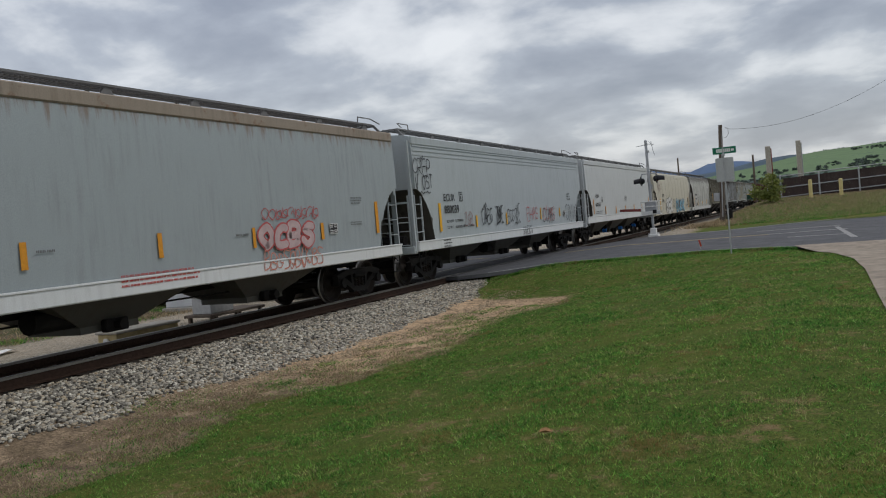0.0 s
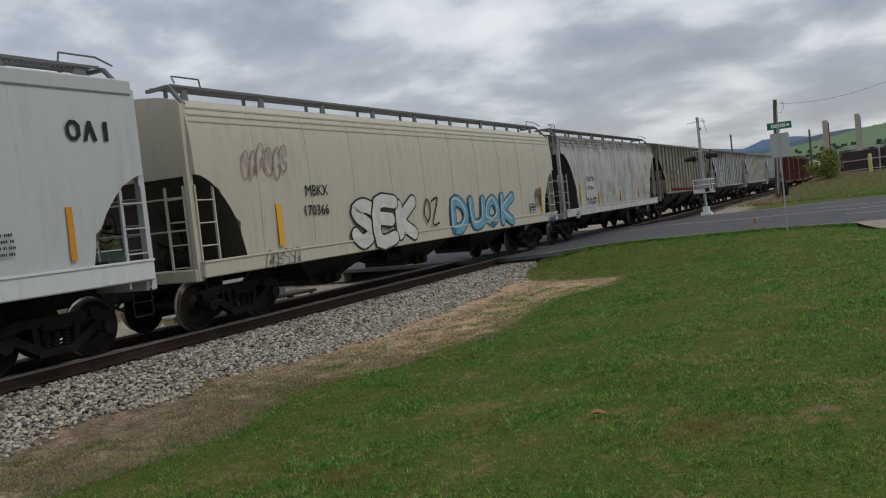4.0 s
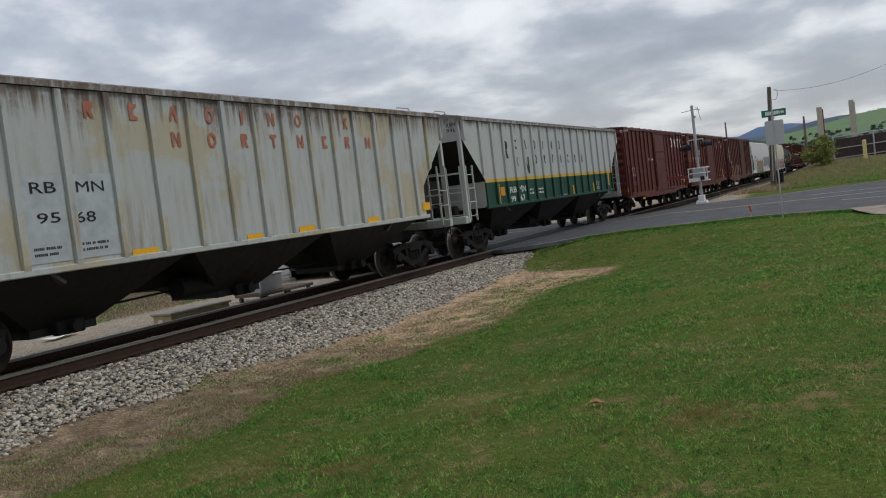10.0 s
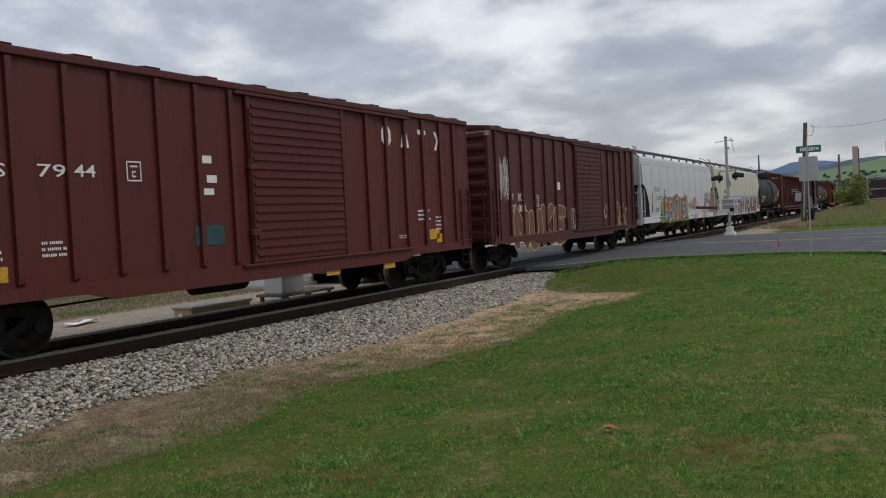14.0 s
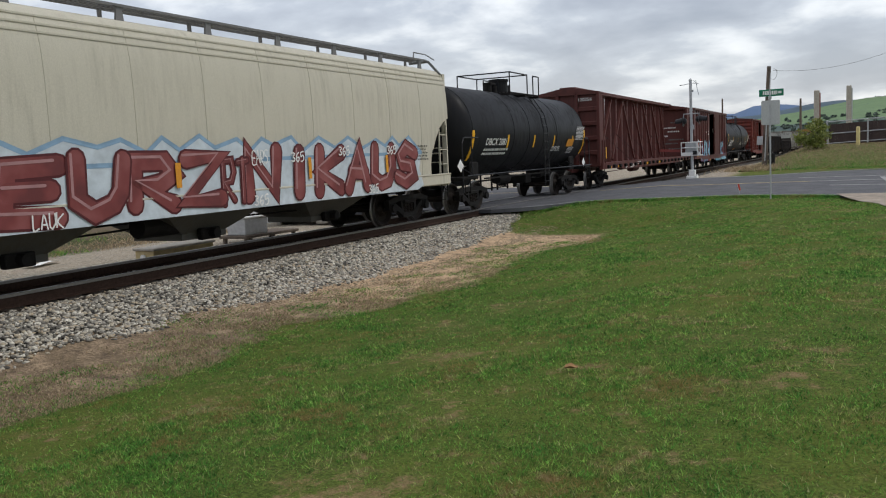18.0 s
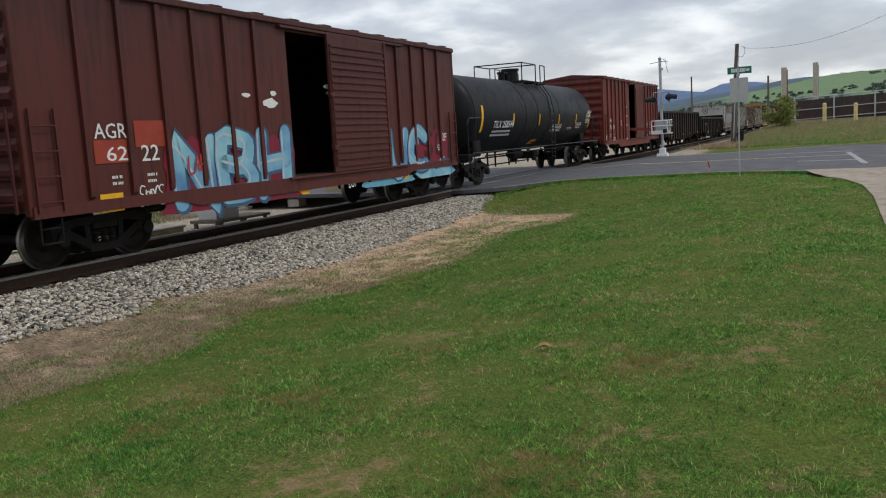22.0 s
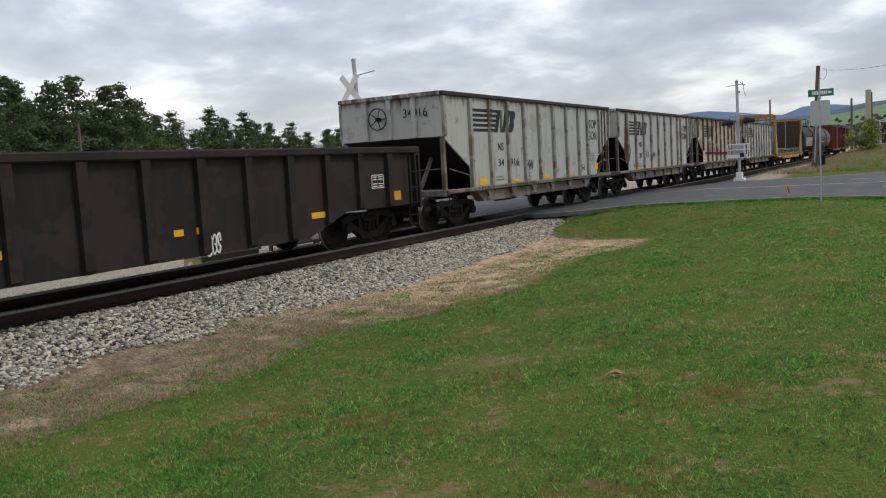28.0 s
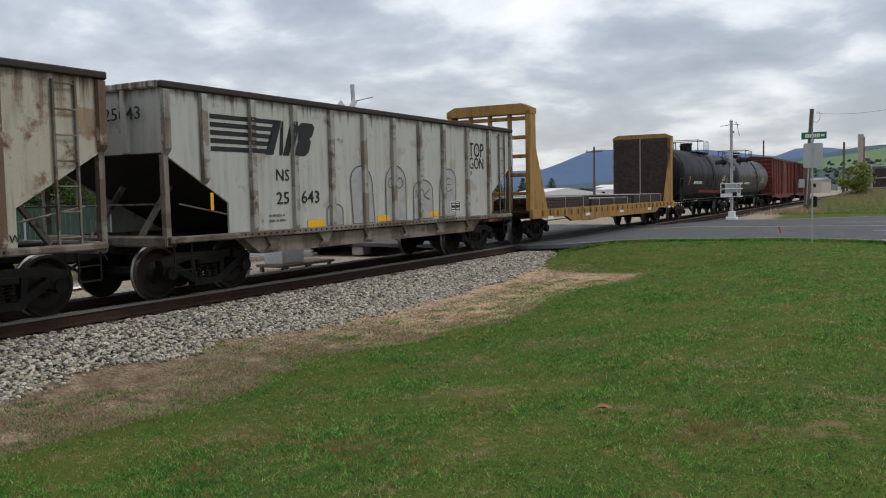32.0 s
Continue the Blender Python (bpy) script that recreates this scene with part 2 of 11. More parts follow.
    weeds = mix_of(t, ramp_of(t, mix_of(t, 0.5, n1.outputs["Fac"], n2.outputs["Fac"]).outputs[0], 0.46, 0.56).outputs[0], (0.150, 0.118, 0.082), (0.062, 0.078, 0.026))
    c = mix_of(t, back, c.outputs[0], weeds.outputs[0])
    c = mix_of(t, 1.0, c.outputs[0], ramp_of(t, n3.outputs["Fac"], 0.3, 0.7, (0.72, 0.72, 0.72), (1.2, 1.2, 1.2)).outputs[0], "MULTIPLY")
    t.links.new(c.outputs[0], b.inputs["Base Color"])
    b.inputs["Roughness"].default_value = 0.95
    bump_of(t, b, n3.outputs["Fac"], 0.8, 0.04)
    return m


def asphalt_material():
    m, t, b = nodes_of("worn_asphalt")
    pos, s = world_xy(t)
    a = noise_tex(t, 1.2, 5, 0.6, pos)
    f = noise_tex(t, 120, 2, 0.7, pos)
    c = mix_of(t, ramp_of(t, a.outputs["Fac"], 0.35, 0.7).outputs[0], (0.055, 0.056, 0.063), (0.100, 0.101, 0.107))
    vor = t.nodes.new("ShaderNodeTexVoronoi")
    vor.feature = "DISTANCE_TO_EDGE"
    vor.inputs["Scale"].default_value = 0.6
    wv = mix_of(t, 0.35, pos, noise_tex(t, 0.8, 4, 0.6, pos).outputs["Color"], "ADD")
    t.links.new(wv.outputs[0], vor.inputs["Vector"])
    crack = ramp_of(t, vor.outputs["Distance"], 0.0, 0.012, (0.55, 0.55, 0.55), (1, 1, 1))
    c = mix_of(t, 1.0, c.outputs[0], crack.outputs[0], "MULTIPLY")
    c = mix_of(t, 1.0, c.outputs[0], ramp_of(t, f.outputs["Fac"], 0.3, 0.7, (0.75,) * 3, (1.25,) * 3).outputs[0], "MULTIPLY")
    t.links.new(c.outputs[0], b.inputs["Base Color"])
    b.inputs["Roughness"].default_value = 0.85
    bump_of(t, b, f.outputs["Fac"], 0.4, 0.006)
    return m


def mixed_up(t, vec):
    """The same place on another sheet of noise."""
    mp = t.nodes.new("ShaderNodeMapping")
    mp.inputs["Location"].default_value = (17.0, 5.0, 3.0)
    t.links.new(vec, mp.inputs["Vector"])
    return mp.outputs[0]


def island_material(name, c0, c1, rough=0.8, extra=None, patch=None, leaf=False):
    """Loose stones or leaves: each piece takes its own shade."""
    m, t, b = nodes_of(name)
    g = t.nodes.new("ShaderNodeNewGeometry")
    r = t.nodes.new("ShaderNodeValToRGB")
    r.color_ramp.elements[0].color, r.color_ramp.elements[1].color = rgba(c0), rgba(c1)
    for p, c in extra or ():
        r.color_ramp.elements.new(p).color = rgba(c)
    t.links.new(g.outputs["Random Per Island"], r.inputs[0])
    n = noise_tex(t, 30, 3, 0.6, g.outputs["Position"])
    c = mix_of(t, 1.0, r.outputs[0], ramp_of(t, n.outputs["Fac"], 0.3, 0.7, (0.8,) * 3, (1.15,) * 3).outputs[0], "MULTIPLY")
    if patch is not None:
        # turf: lush, yellowing and dry brown places, mottled at two scales, and each blade its own shade
        nz = mix_of(t, 0.5, noise_tex(t, 0.9, 8, 0.8, g.outputs["Position"]).outputs["Fac"], noise_tex(t, 5.0, 6, 0.8, g.outputs["Position"]).outputs["Fac"])
        rp = t.nodes.new("ShaderNodeValToRGB")
        for e, (p, cc) in zip([rp.color_ramp.elements[0], rp.color_ramp.elements[1]] + [rp.color_ramp.elements.new(0.5) for _ in range(len(patch) - 2)], patch):
            e.position, e.color = p, rgba(cc)
        t.links.new(nz.outputs[0], rp.inputs[0])
        sh = ramp_of(t, g.outputs["Random Per Island"], 0.0, 1.0, (0.34, 0.34, 0.34), (1.80, 1.80, 1.80))
        c = mix_of(t, 0.66, c.outputs[0], mix_of(t, 1.0, rp.outputs[0], sh.outputs[0], "MULTIPLY").outputs[0])
        # small dark clumps of clover and brown dead spots
        clover = noise_tex(t, 13.0, 5, 0.75, g.outputs["Position"])
        c = mix_of(t, 1.0, c.outputs[0], ramp_of(t, clover.outputs["Fac"], 0.38, 0.60, (0.40, 0.48, 0.46), (1.42, 1.34, 1.30)).outputs[0], "MULTIPLY")
        dead = mix_of(t, 0.6, noise_tex(t, 11.0, 3, 0.6, mixed_up(t, g.outputs["Position"])).outputs["Fac"], noise_tex(t, 1.1, 4, 0.6, g.outputs["Position"]).outputs["Fac"])
        c = mix_of(t, math_of(t, "MULTIPLY", ramp_of(t, dead.outputs[0], 0.545, 0.60).outputs[0], 0.75), c.outputs[0], (0.30, 0.185, 0.085))
        b.inputs["Specular IOR Level"].default_value = 0.15
    t.links.new(c.outputs[0], b.inputs["Base Color"])
    b.inputs["Roughness"].default_value = rough
    if leaf:
        # light passes through thin blades and leaves
        tr = t.nodes.new("ShaderNodeBsdfTranslucent")
        t.links.new(c.outputs[0], tr.inputs["Color"])
        mx = t.nodes.new("ShaderNodeMixShader")
        mx.inputs[0].default_value = 0.45
        t.links.new(b.outputs[0], mx.inputs[1])
        t.links.new(tr.outputs[0], mx.inputs[2])
        t.links.new(mx.outputs[0], t.nodes["Material Output"].inputs["Surface"])
    return m


def hill_material():
    m, t, b = nodes_of("far_fields_and_woods")
    pos, s = world_xy(t)
    mp = t.nodes.new("ShaderNodeMapping")
    mp.inputs["Scale"].default_value = (0.35, 0.35, 2.6)
    t.links.new(pos, mp.inputs["Vector"])
    n = noise_tex(t, 0.022, 5, 0.6, mp.outputs[0])
    n2 = noise_tex(t, 0.12, 5, 0.7, mp.outputs[0])
    # woods at the foot and mown fields above
    up = math_of(t, "ADD", s.outputs["Z"], math_of(t, "MULTIPLY", math_of(t, "SUBTRACT", n.outputs["Fac"], 0.5), 26.0))
    c = mix_of(t, step_of(t, up, 15.0, 17.0), (0.068, 0.095, 0.072), (0.150, 0.225, 0.085))
    c = mix_of(t, ramp_of(t, n2.outputs["Fac"], 0.60, 0.64).outputs[0], c.outputs[0], (0.10, 0.15, 0.07))
    c = mix_of(t, 1.0, c.outputs[0], ramp_of(t, n2.outputs["Fac"], 0.3, 0.7, (0.85,) * 3, (1.15,) * 3).outputs[0], "MULTIPLY")
    # blue haze of the air between, mixed into the colour
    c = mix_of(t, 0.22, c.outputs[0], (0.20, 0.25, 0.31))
    t.links.new(c.outputs[0], b.inputs["Base Color"])
    b.inputs["Roughness"].default_value = 1.0
    b.inputs["Specular IOR Level"].default_value = 0.0
    return m


M = {}
M["ground"] = ground_material()
M["asphalt"] = asphalt_material()
M["ballast"] = island_material("crushed_stone", (0.05, 0.045, 0.038), (0.64, 0.60, 0.51), 0.85, ((0.16, (0.13, 0.118, 0.098)), (0.36, (0.26, 0.24, 0.20)), (0.58, (0.40, 0.372, 0.31)), (0.70, (0.38, 0.30, 0.195)), (0.84, (0.51, 0.47, 0.39))))
M["gravel"] = island_material("tan_gravel", (0.20, 0.145, 0.085), (0.58, 0.47, 0.32), 0.9, ((0.4, (0.36, 0.28, 0.18)), (0.7, (0.44, 0.36, 0.24))))
# bed colour holds the shade under the cars and between the stones
M["ballast_bed"] = plain("shaded_stone_bed", (0.085, 0.077, 0.068), 0.95, var=0.5, scale=25)
M["grass"] = island_material("grass_blades", (0.036, 0.115, 0.016), (0.22, 0.31, 0.065), 0.7, ((0.45, (0.082, 0.205, 0.030)), (0.78, (0.140, 0.285, 0.045)), (0.91, (0.36, 0.29, 0.14))), ((0.440, (0.056, 0.215, 0.046)), (0.600, (0.44, 0.29, 0.160)), (0.475, (0.110, 0.315, 0.060)), (0.515, (0.195, 0.375, 0.080)), (0.555, (0.30, 0.330, 0.115))), True)
M["pale_grass"] = island_material("pale_grass_blades", (0.20, 0.30, 0.07), (0.48, 0.46, 0.22), 0.6, leaf=True)
M["dry_grass"] = island_material("straw_blades", (0.18, 0.135, 0.08), (0.55, 0.43, 0.27), 0.8, leaf=True)
M["rail_side"] = plain("rusty_rail_steel", (0.045, 0.026, 0.018), 0.8, 0.2, 0.3)
M["rail_head"] = plain("polished_rail_head", (0.20, 0.185, 0.17), 0.38, 0.7, 0.15)
M["tie"] = plain("creosoted_timber", (0.032, 0.024, 0.018), 0.9, 0, 0.3)
M["white_line"] = plain("worn_white_road_paint", (0.30, 0.30, 0.295), 0.8, 0, 0.25, 8)
M["yellow_line"] = plain("worn_yellow_road_paint", (0.36, 0.29, 0.17), 0.8, 0, 0.35, 5)
M["concrete"] = plain("concrete", (0.40, 0.37, 0.32), 0.85, 0, 0.2, 6)
M["steel_dark"] = plain("grimy_dark_steel", (0.010, 0.009, 0.0085), 0.8, 0.0, 0.35, 9)
M["wheel"] = plain("rusty_wheel_steel", (0.017, 0.0125, 0.010), 0.7, 0.1, 0.3, 9)
M["tread"] = plain("worn_bright_steel", (0.30, 0.29, 0.28), 0.38, 0.9, 0.15)
M["galv"] = plain("galvanised_steel", (0.42, 0.43, 0.44), 0.5, 0.4, 0.12, 8)
M["white_paint"] = plain("white_enamel", (0.75, 0.75, 0.73), 0.5, 0, 0.08)
M["black_paint"] = plain("black_enamel", (0.02, 0.02, 0.022), 0.4, 0, 0.1)
M["timber"] = plain("weathered_pole_timber", (0.13, 0.105, 0.085), 0.9, 0, 0.3, 12)
M["sign_green"] = plain("green_sign_sheet", (0.015, 0.17, 0.095), 0.4, 0, 0.05)
M["sign_back"] = plain("bare_aluminium_sheet", (0.45, 0.46, 0.46), 0.45, 0.5, 0.08)
M["yellow"] = plain("yellow_reflective_tape", (0.75, 0.40, 0.02), 0.5, 0, 0.1)
M["orange"] = plain("faded_orange_tape", (0.62, 0.27, 0.03), 0.6, 0, 0.15)
M["dirty_yellow"] = plain("dirty_yellow_tape", (0.55, 0.30, 0.03), 0.7, 0, 0.25)
M["white_letter"] = plain("white_lettering_paint", (0.72, 0.72, 0.70), 0.6, 0, 0.12)
M["black_letter"] = plain("black_lettering_paint", (0.025, 0.025, 0.028), 0.6, 0, 0.12)
M["green_letter"] = plain("dark_green_lettering_paint", (0.012, 0.05, 0.035), 0.6, 0, 0.12)
M["tan_box"] = plain("tan_painted_box", (0.48, 0.38, 0.20), 0.7, 0, 0.15, 6)
M["bollard"] = plain("yellow_bollard_paint", (0.62, 0.52, 0.24), 0.6, 0, 0.12, 6)
M["hill"] = hill_material()
# far ridge, woods and mountains carry the haze of distance in their colour
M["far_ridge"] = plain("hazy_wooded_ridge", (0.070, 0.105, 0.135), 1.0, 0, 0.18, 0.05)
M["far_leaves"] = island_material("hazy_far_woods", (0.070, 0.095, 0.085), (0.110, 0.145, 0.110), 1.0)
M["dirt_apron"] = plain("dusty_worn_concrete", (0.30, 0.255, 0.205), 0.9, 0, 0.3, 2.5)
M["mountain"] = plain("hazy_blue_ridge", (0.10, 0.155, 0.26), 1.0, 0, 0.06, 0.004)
M["bark"] = plain("pine_bark", (0.075, 0.055, 0.042), 0.95, 0, 0.3, 6)
M["needles"] = island_material("pine_needles", (0.030, 0.062, 0.026), (0.150, 0.205, 0.085), 0.75, leaf=True)
M["bush_leaves"] = island_material("bright_bush_leaves", (0.085, 0.125, 0.025), (0.30, 0.33, 0.085), 0.65, leaf=True)
M["leaves"] = island_material("broad_leaves", (0.045, 0.090, 0.022), (0.155, 0.22, 0.06), 0.65, leaf=True)
M["glass_red"] = plain("dark_red_lens", (0.10, 0.01, 0.01), 0.25)
M["slat_green"] = plain("green_privacy_slats", (0.045, 0.075, 0.06), 0.6, 0, 0.15, 2)
M["slat_brown"] = plain("brown_privacy_slats", (0.06, 0.042, 0.038), 0.7, 0, 0.2, 2)
M["flag"] = plain("red_marker_plastic", (0.55, 0.08, 0.05), 0.6)
M["dead_leaf"] = plain("dry_brown_leaf", (0.30, 0.17, 0.08), 0.8, 0, 0.2)
M["siding"] = plain("pale_metal_siding", (0.62, 0.64, 0.66), 0.6, 0, 0.1, 1)
M["roofing"] = plain("grey_roofing", (0.25, 0.26, 0.28), 0.8, 0, 0.15, 1)


# ---- mesh helpers ----
def box(bm, x0, x1, y0, y1, z0, z1):
    v = [bm.verts.new(p) for p in ((x0, y0, z0), (x1, y0, z0), (x1, y1, z0), (x0, y1, z0), (x0, y0, z1), (x1, y0, z1), (x1, y1, z1), (x0, y1, z1))]
    for f in ((3, 2, 1, 0), (4, 5, 6, 7), (0, 1, 5, 4), (1, 2, 6, 5), (2, 3, 7, 6), (3, 0, 4, 7)):
        bm.faces.new([v[i] for i in f])


def cbox(bm, x0, x1, y0, y1, z0, z1, c=0.012):
    """A box with its twelve edges chamfered."""
    c = min(c, (x1 - x0) * 0.45, (y1 - y0) * 0.45, (z1 - z0) * 0.45)
    b2 = bmesh.new()
    box(b2, x0, x1, y0, y1, z0, z1)
    bmesh.ops.bevel(b2, geom=list(b2.edges), offset=c, segments=1, affect="EDGES", profile=0.5)
    merge(bm, b2)


def merge(bm, b2, m=None):
    if m is not None:
        b2.transform(m)
    b2.verts.index_update()
    vs = [bm.verts.new(v.co) for v in b2.verts]
    for f in b2.faces:
        bm.faces.new([vs[v.index] for v in f.verts])
    b2.free()


def bar(bm, p0, p1, r, n=6, r1=None):
    """A round bar from p0 to p1."""
    p0, p1 = Vector(p0), Vector(p1)
    d = (p1 - p0)
    q = d.to_track_quat("Z", "Y")
    rings = []
    for p, rr in ((p0, r), (p1, r if r1 is None else r1)):
        rings.append([bm.verts.new(p + q @ Vector((rr * math.cos(2 * math.pi * i / n), rr * math.sin(2 * math.pi * i / n), 0))) for i in range(n)])
    for i in range(n):
        bm.faces.new((rings[0][i], rings[0][(i + 1) % n], rings[1][(i + 1) % n], rings[1][i]))
    bm.faces.new(rings[0][::-1])
    bm.faces.new(rings[1])


def rod(bm, pts, r, n=5):
    for a, b in zip(pts, pts[1:]):
        bar(bm, a, b, r, n)


def tube(bm, pts, r, n=5):
    """One unbroken round line through the points."""
    rings = []
    for i, p in enumerate(pts):
        d = (Vector(pts[min(i + 1, len(pts) - 1)]) - Vector(pts[max(i - 1, 0)])).normalized()
        a = d.cross(Vector((0, 0, 1))).normalized()
        b = d.cross(a)
        rings.append([bm.verts.new(Vector(p) + (a * math.cos(6.2832 * k / n) + b * math.sin(6.2832 * k / n)) * r) for k in range(n)])
    for q, w in zip(rings, rings[1:]):
        for k in range(n):
            bm.faces.new((q[k], q[(k + 1) % n], w[(k + 1) % n], w[k]))


def beam(bm, p0, p1, w, h):
    """A flat bar of section w by h from p0 to p1 (h lies mostly upright)."""
    p0, p1 = Vector(p0), Vector(p1)
    d = p1 - p0
    q = d.to_track_quat("Y", "Z")
    b2 = bmesh.new()
    box(b2, -w / 2, w / 2, 0, d.length, -h / 2, h / 2)
    merge(bm, b2, Matrix.Translation(p0) @ q.to_matrix().to_4x4())


def extrude_y(bm, prof, y0, y1, caps=True):
    """A closed outline of (x, z) pushed from y0 to y1."""
    a = [bm.verts.new((x, y0, z)) for x, z in prof]
    b = [bm.verts.new((x, y1, z)) for x, z in prof]
    n = len(prof)
    for i in range(n):
        bm.faces.new((a[i], a[(i + 1) % n], b[(i + 1) % n], b[i]))
    if caps:
        bm.faces.new(a[::-1])
        bm.faces.new(b)


def extrude_x(bm, prof, x0, x1):
    """A closed outline of (y, z) pushed from x0 to x1."""
    a = [bm.verts.new((x0, y, z)) for y, z in prof]
    b = [bm.verts.new((x1, y, z)) for y, z in prof]
    n = len(prof)
    for i in range(n):
        bm.faces.new((a[i], a[(i + 1) % n], b[(i + 1) % n], b[i]))
    bm.faces.new(a[::-1])
    bm.faces.new(b)


def loft(bm, rings, close=True):
    vs = [[bm.verts.new(p) for p in r] for r in rings]
    n = len(vs[0])
    for a, b in zip(vs, vs[1:]):
        for i in range(n if close else n - 1):
            bm.faces.new((a[i], a[(i + 1) % n], b[(i + 1) % n], b[i]))
    if close:
        bm.faces.new(vs[0][::-1])
        bm.faces.new(vs[-1])
    return vs


def finish(name, bm, material, smooth=False):
    bmesh.ops.recalc_face_normals(bm, faces=list(bm.faces))
    me = bpy.data.meshes.new(name)
    bm.to_mesh(me)
    bm.free()
    for mm in material if isinstance(material, (list, tuple)) else [material]:
        me.materials.append(mm)
    if smooth:
        me.shade_smooth()
        me.set_sharp_from_angle(angle=radians(32))
    return me


def part(name, bm, material, parent=None, label="", smooth=False):
    """Links a bmesh (or a ready mesh) as one mesh object under a thing or a part."""
    me = bm if isinstance(bm, bpy.types.Mesh) else finish(name, bm, material, smooth)
    ob = new(name, me)
    if parent is not None:
        ob.parent = parent
    if label:
        ob["label"] = label
    return ob


def parts_of(name, bm, material, parent, label=""):
    """Each loose piece of the bmesh becomes a part of its own."""
    bm.verts.ensure_lookup_table()
    left, out = set(bm.verts), []
    for v0 in list(bm.verts):
        if v0 not in left:
            continue
        left.discard(v0)
        group, todo = [v0], [v0]
        while todo:
            for e in todo.pop().link_edges:
                for w in e.verts:
                    if w in left:
                        left.discard(w)
                        group.append(w)
                        todo.append(w)
        b = bmesh.new()
        idx = {v: b.verts.new(v.co) for v in group}
        for f in {f for v in group for f in v.link_faces}:
            b.faces.new([idx[v] for v in f.verts])
        out.append(part(name, b, material, parent, label))
    bm.free()
    return out


def raw_mesh(name, verts, faces, material):
    me = bpy.data.meshes.new(name)
    me.from_pydata(verts, [], faces)
    me.materials.append(material)
    me.update()
    return me


def tri_mesh(name, verts, tris, material):
    """Fast: a mesh from numpy arrays of corners and triangles."""
    me = bpy.data.meshes.new(name)
    me.vertices.add(len(verts))
    me.vertices.foreach_set("co", np.asarray(verts, np.float32).ravel())
    me.loops.add(len(tris) * 3)
    me.loops.foreach_set("vertex_index", np.asarray(tris, np.int32).ravel())
    me.polygons.add(len(tris))
    me.polygons.foreach_set("loop_start", np.arange(0, len(tris) * 3, 3, dtype=np.int32))
    me.update(calc_edges=True)
    me.materials.append(material)
    return me


def thing(name, label, category, m=None, group="", kind=""):
    ob = new(name)
    ob.empty_display_size = 0.2
    if m is not None:
        ob.matrix_basis = m
    return tagged(ob, label, category, group, kind)


_text_cache = {}


def text_mesh(words, size, material, bold=0.0):
    key = (words, size, material.name, bold)
    if key not in _text_cache:
        cu = bpy.data.curves.new("lettering", "FONT")
        cu.body, cu.size, cu.extrude, cu.offset = words, size, 0.002, bold
        cu.resolution_u = 2
        tmp = bpy.data.objects.new("lettering", cu)
        me = bpy.data.meshes.new_from_object(tmp)
        bpy.data.objects.remove(tmp)
        me.materials.clear()
        me.materials.append(material)
        _text_cache[key] = me
    return _text_cache[key]


# ---- the lie of the land (z = 0 is the top of the rails, x points from the line to the camera's side) ----
def ease(v, a, b):
    t = min(max((v - a) / (b - a), 0.0), 1.0)
    return t * t * (3 - 2 * t)


def road_z(x, y):
    t = min(max((x - 0.9) / 3.2, 0.0), 1.0)
    return -0.02 + t * (0.10 + 0.017 * (min(max(y, 20.0), 48.0) - 28))


def ground_z(x, y):
    if x >= 0:
        lawn = -0.36 if x < 1.3 else -0.36 - 0.24 * ease(x, 1.3, 3.2) + 0.70 * ease(x, 4.0, 12.5)
        lawn += 0.05 * math.sin(x * 0.9 + 1.3) * math.sin(y * 0.45) * ease(x, 4.5, 7)
        dip = -0.18 * ease(x, 0.9, 1.6) * (1 - ease(x, 2.6, 5.0))
        bank = 1.02 * ease(y, 43.0, 60.5) * ease(x, 4.6, 8.5) + road_z(x, y) * ease(x, 1.5, 4.5) - 0.30 * (1 - ease(x, 1.5, 4.8))
        r = road_z(x, y) - 0.07
        if y < 34:
            t = ease(y, 22.5, 27.2)
            z = (lawn + dip * t) * (1 - t) + r * t
        else:
            t = ease(y, 40.0, 42.5)
            z = r * (1 - t) + bank * t
        return z - 1.0 * ease(y, 70, 200)
    low = -0.36 - 0.16 * ease(-x, 1.3, 3.0)
    t = ease(y, 25.5, 27.5) * (1 - ease(y, 39.5, 41.5))
    return low * (1 - t) - 0.09 * t


def axis_steps(lo, hi, fine, far):
    out, v = [], lo
    while v < hi:
        out.append(v)
        v += fine
    out.append(hi)
    step = fine
    while out[-1] < far:
        step *= 1.35
        out.append(out[-1] + step)
    first, step = out[0], fine
    pre = []
    while first > -far:
        step *= 1.35
        first -= step
        pre.append(first)
    return pre[::-1] + out


def build_ground():
    xs, ys = axis_steps(-6, 20, 0.3, 3200), axis_steps(-4, 64, 0.5, 3600)
    verts = [(x, y, ground_z(x, y)) for y in ys for x in xs]
    n = len(xs)
    faces = [(j * n + i, j * n + i + 1, (j + 1) * n + i + 1, (j + 1) * n + i) for j in range(len(ys) - 1) for i in range(n - 1)]
    ob = part("ground", raw_mesh("ground", verts, faces, M["ground"]), None)
    for p in ob.data.polygons:
        p.use_smooth = True
    tagged(ob, "mown green lawn with a bare dirt strip beside the track bed", "ground", kind="structure")


def near_edge(x):
    return float(np.interp(x, [-60, 0.8, 1.8, 3.0, 8.0, 10.0, 11.3, 12.2, 12.9, 14], [24.5, 24.6, 25.2, 27.0, 28.3, 28.0, 27.4, 26.6, 26.0, 25.5]))


def apron_edge(y):
    return float(np.interp(y, [-6, 14, 18, 21, 23, 25, 26.5, 27.4, 28.4], [12.62, 12.46, 12.44, 12.3, 11.9, 11.5, 11.1, 10.9, 10.7])) 


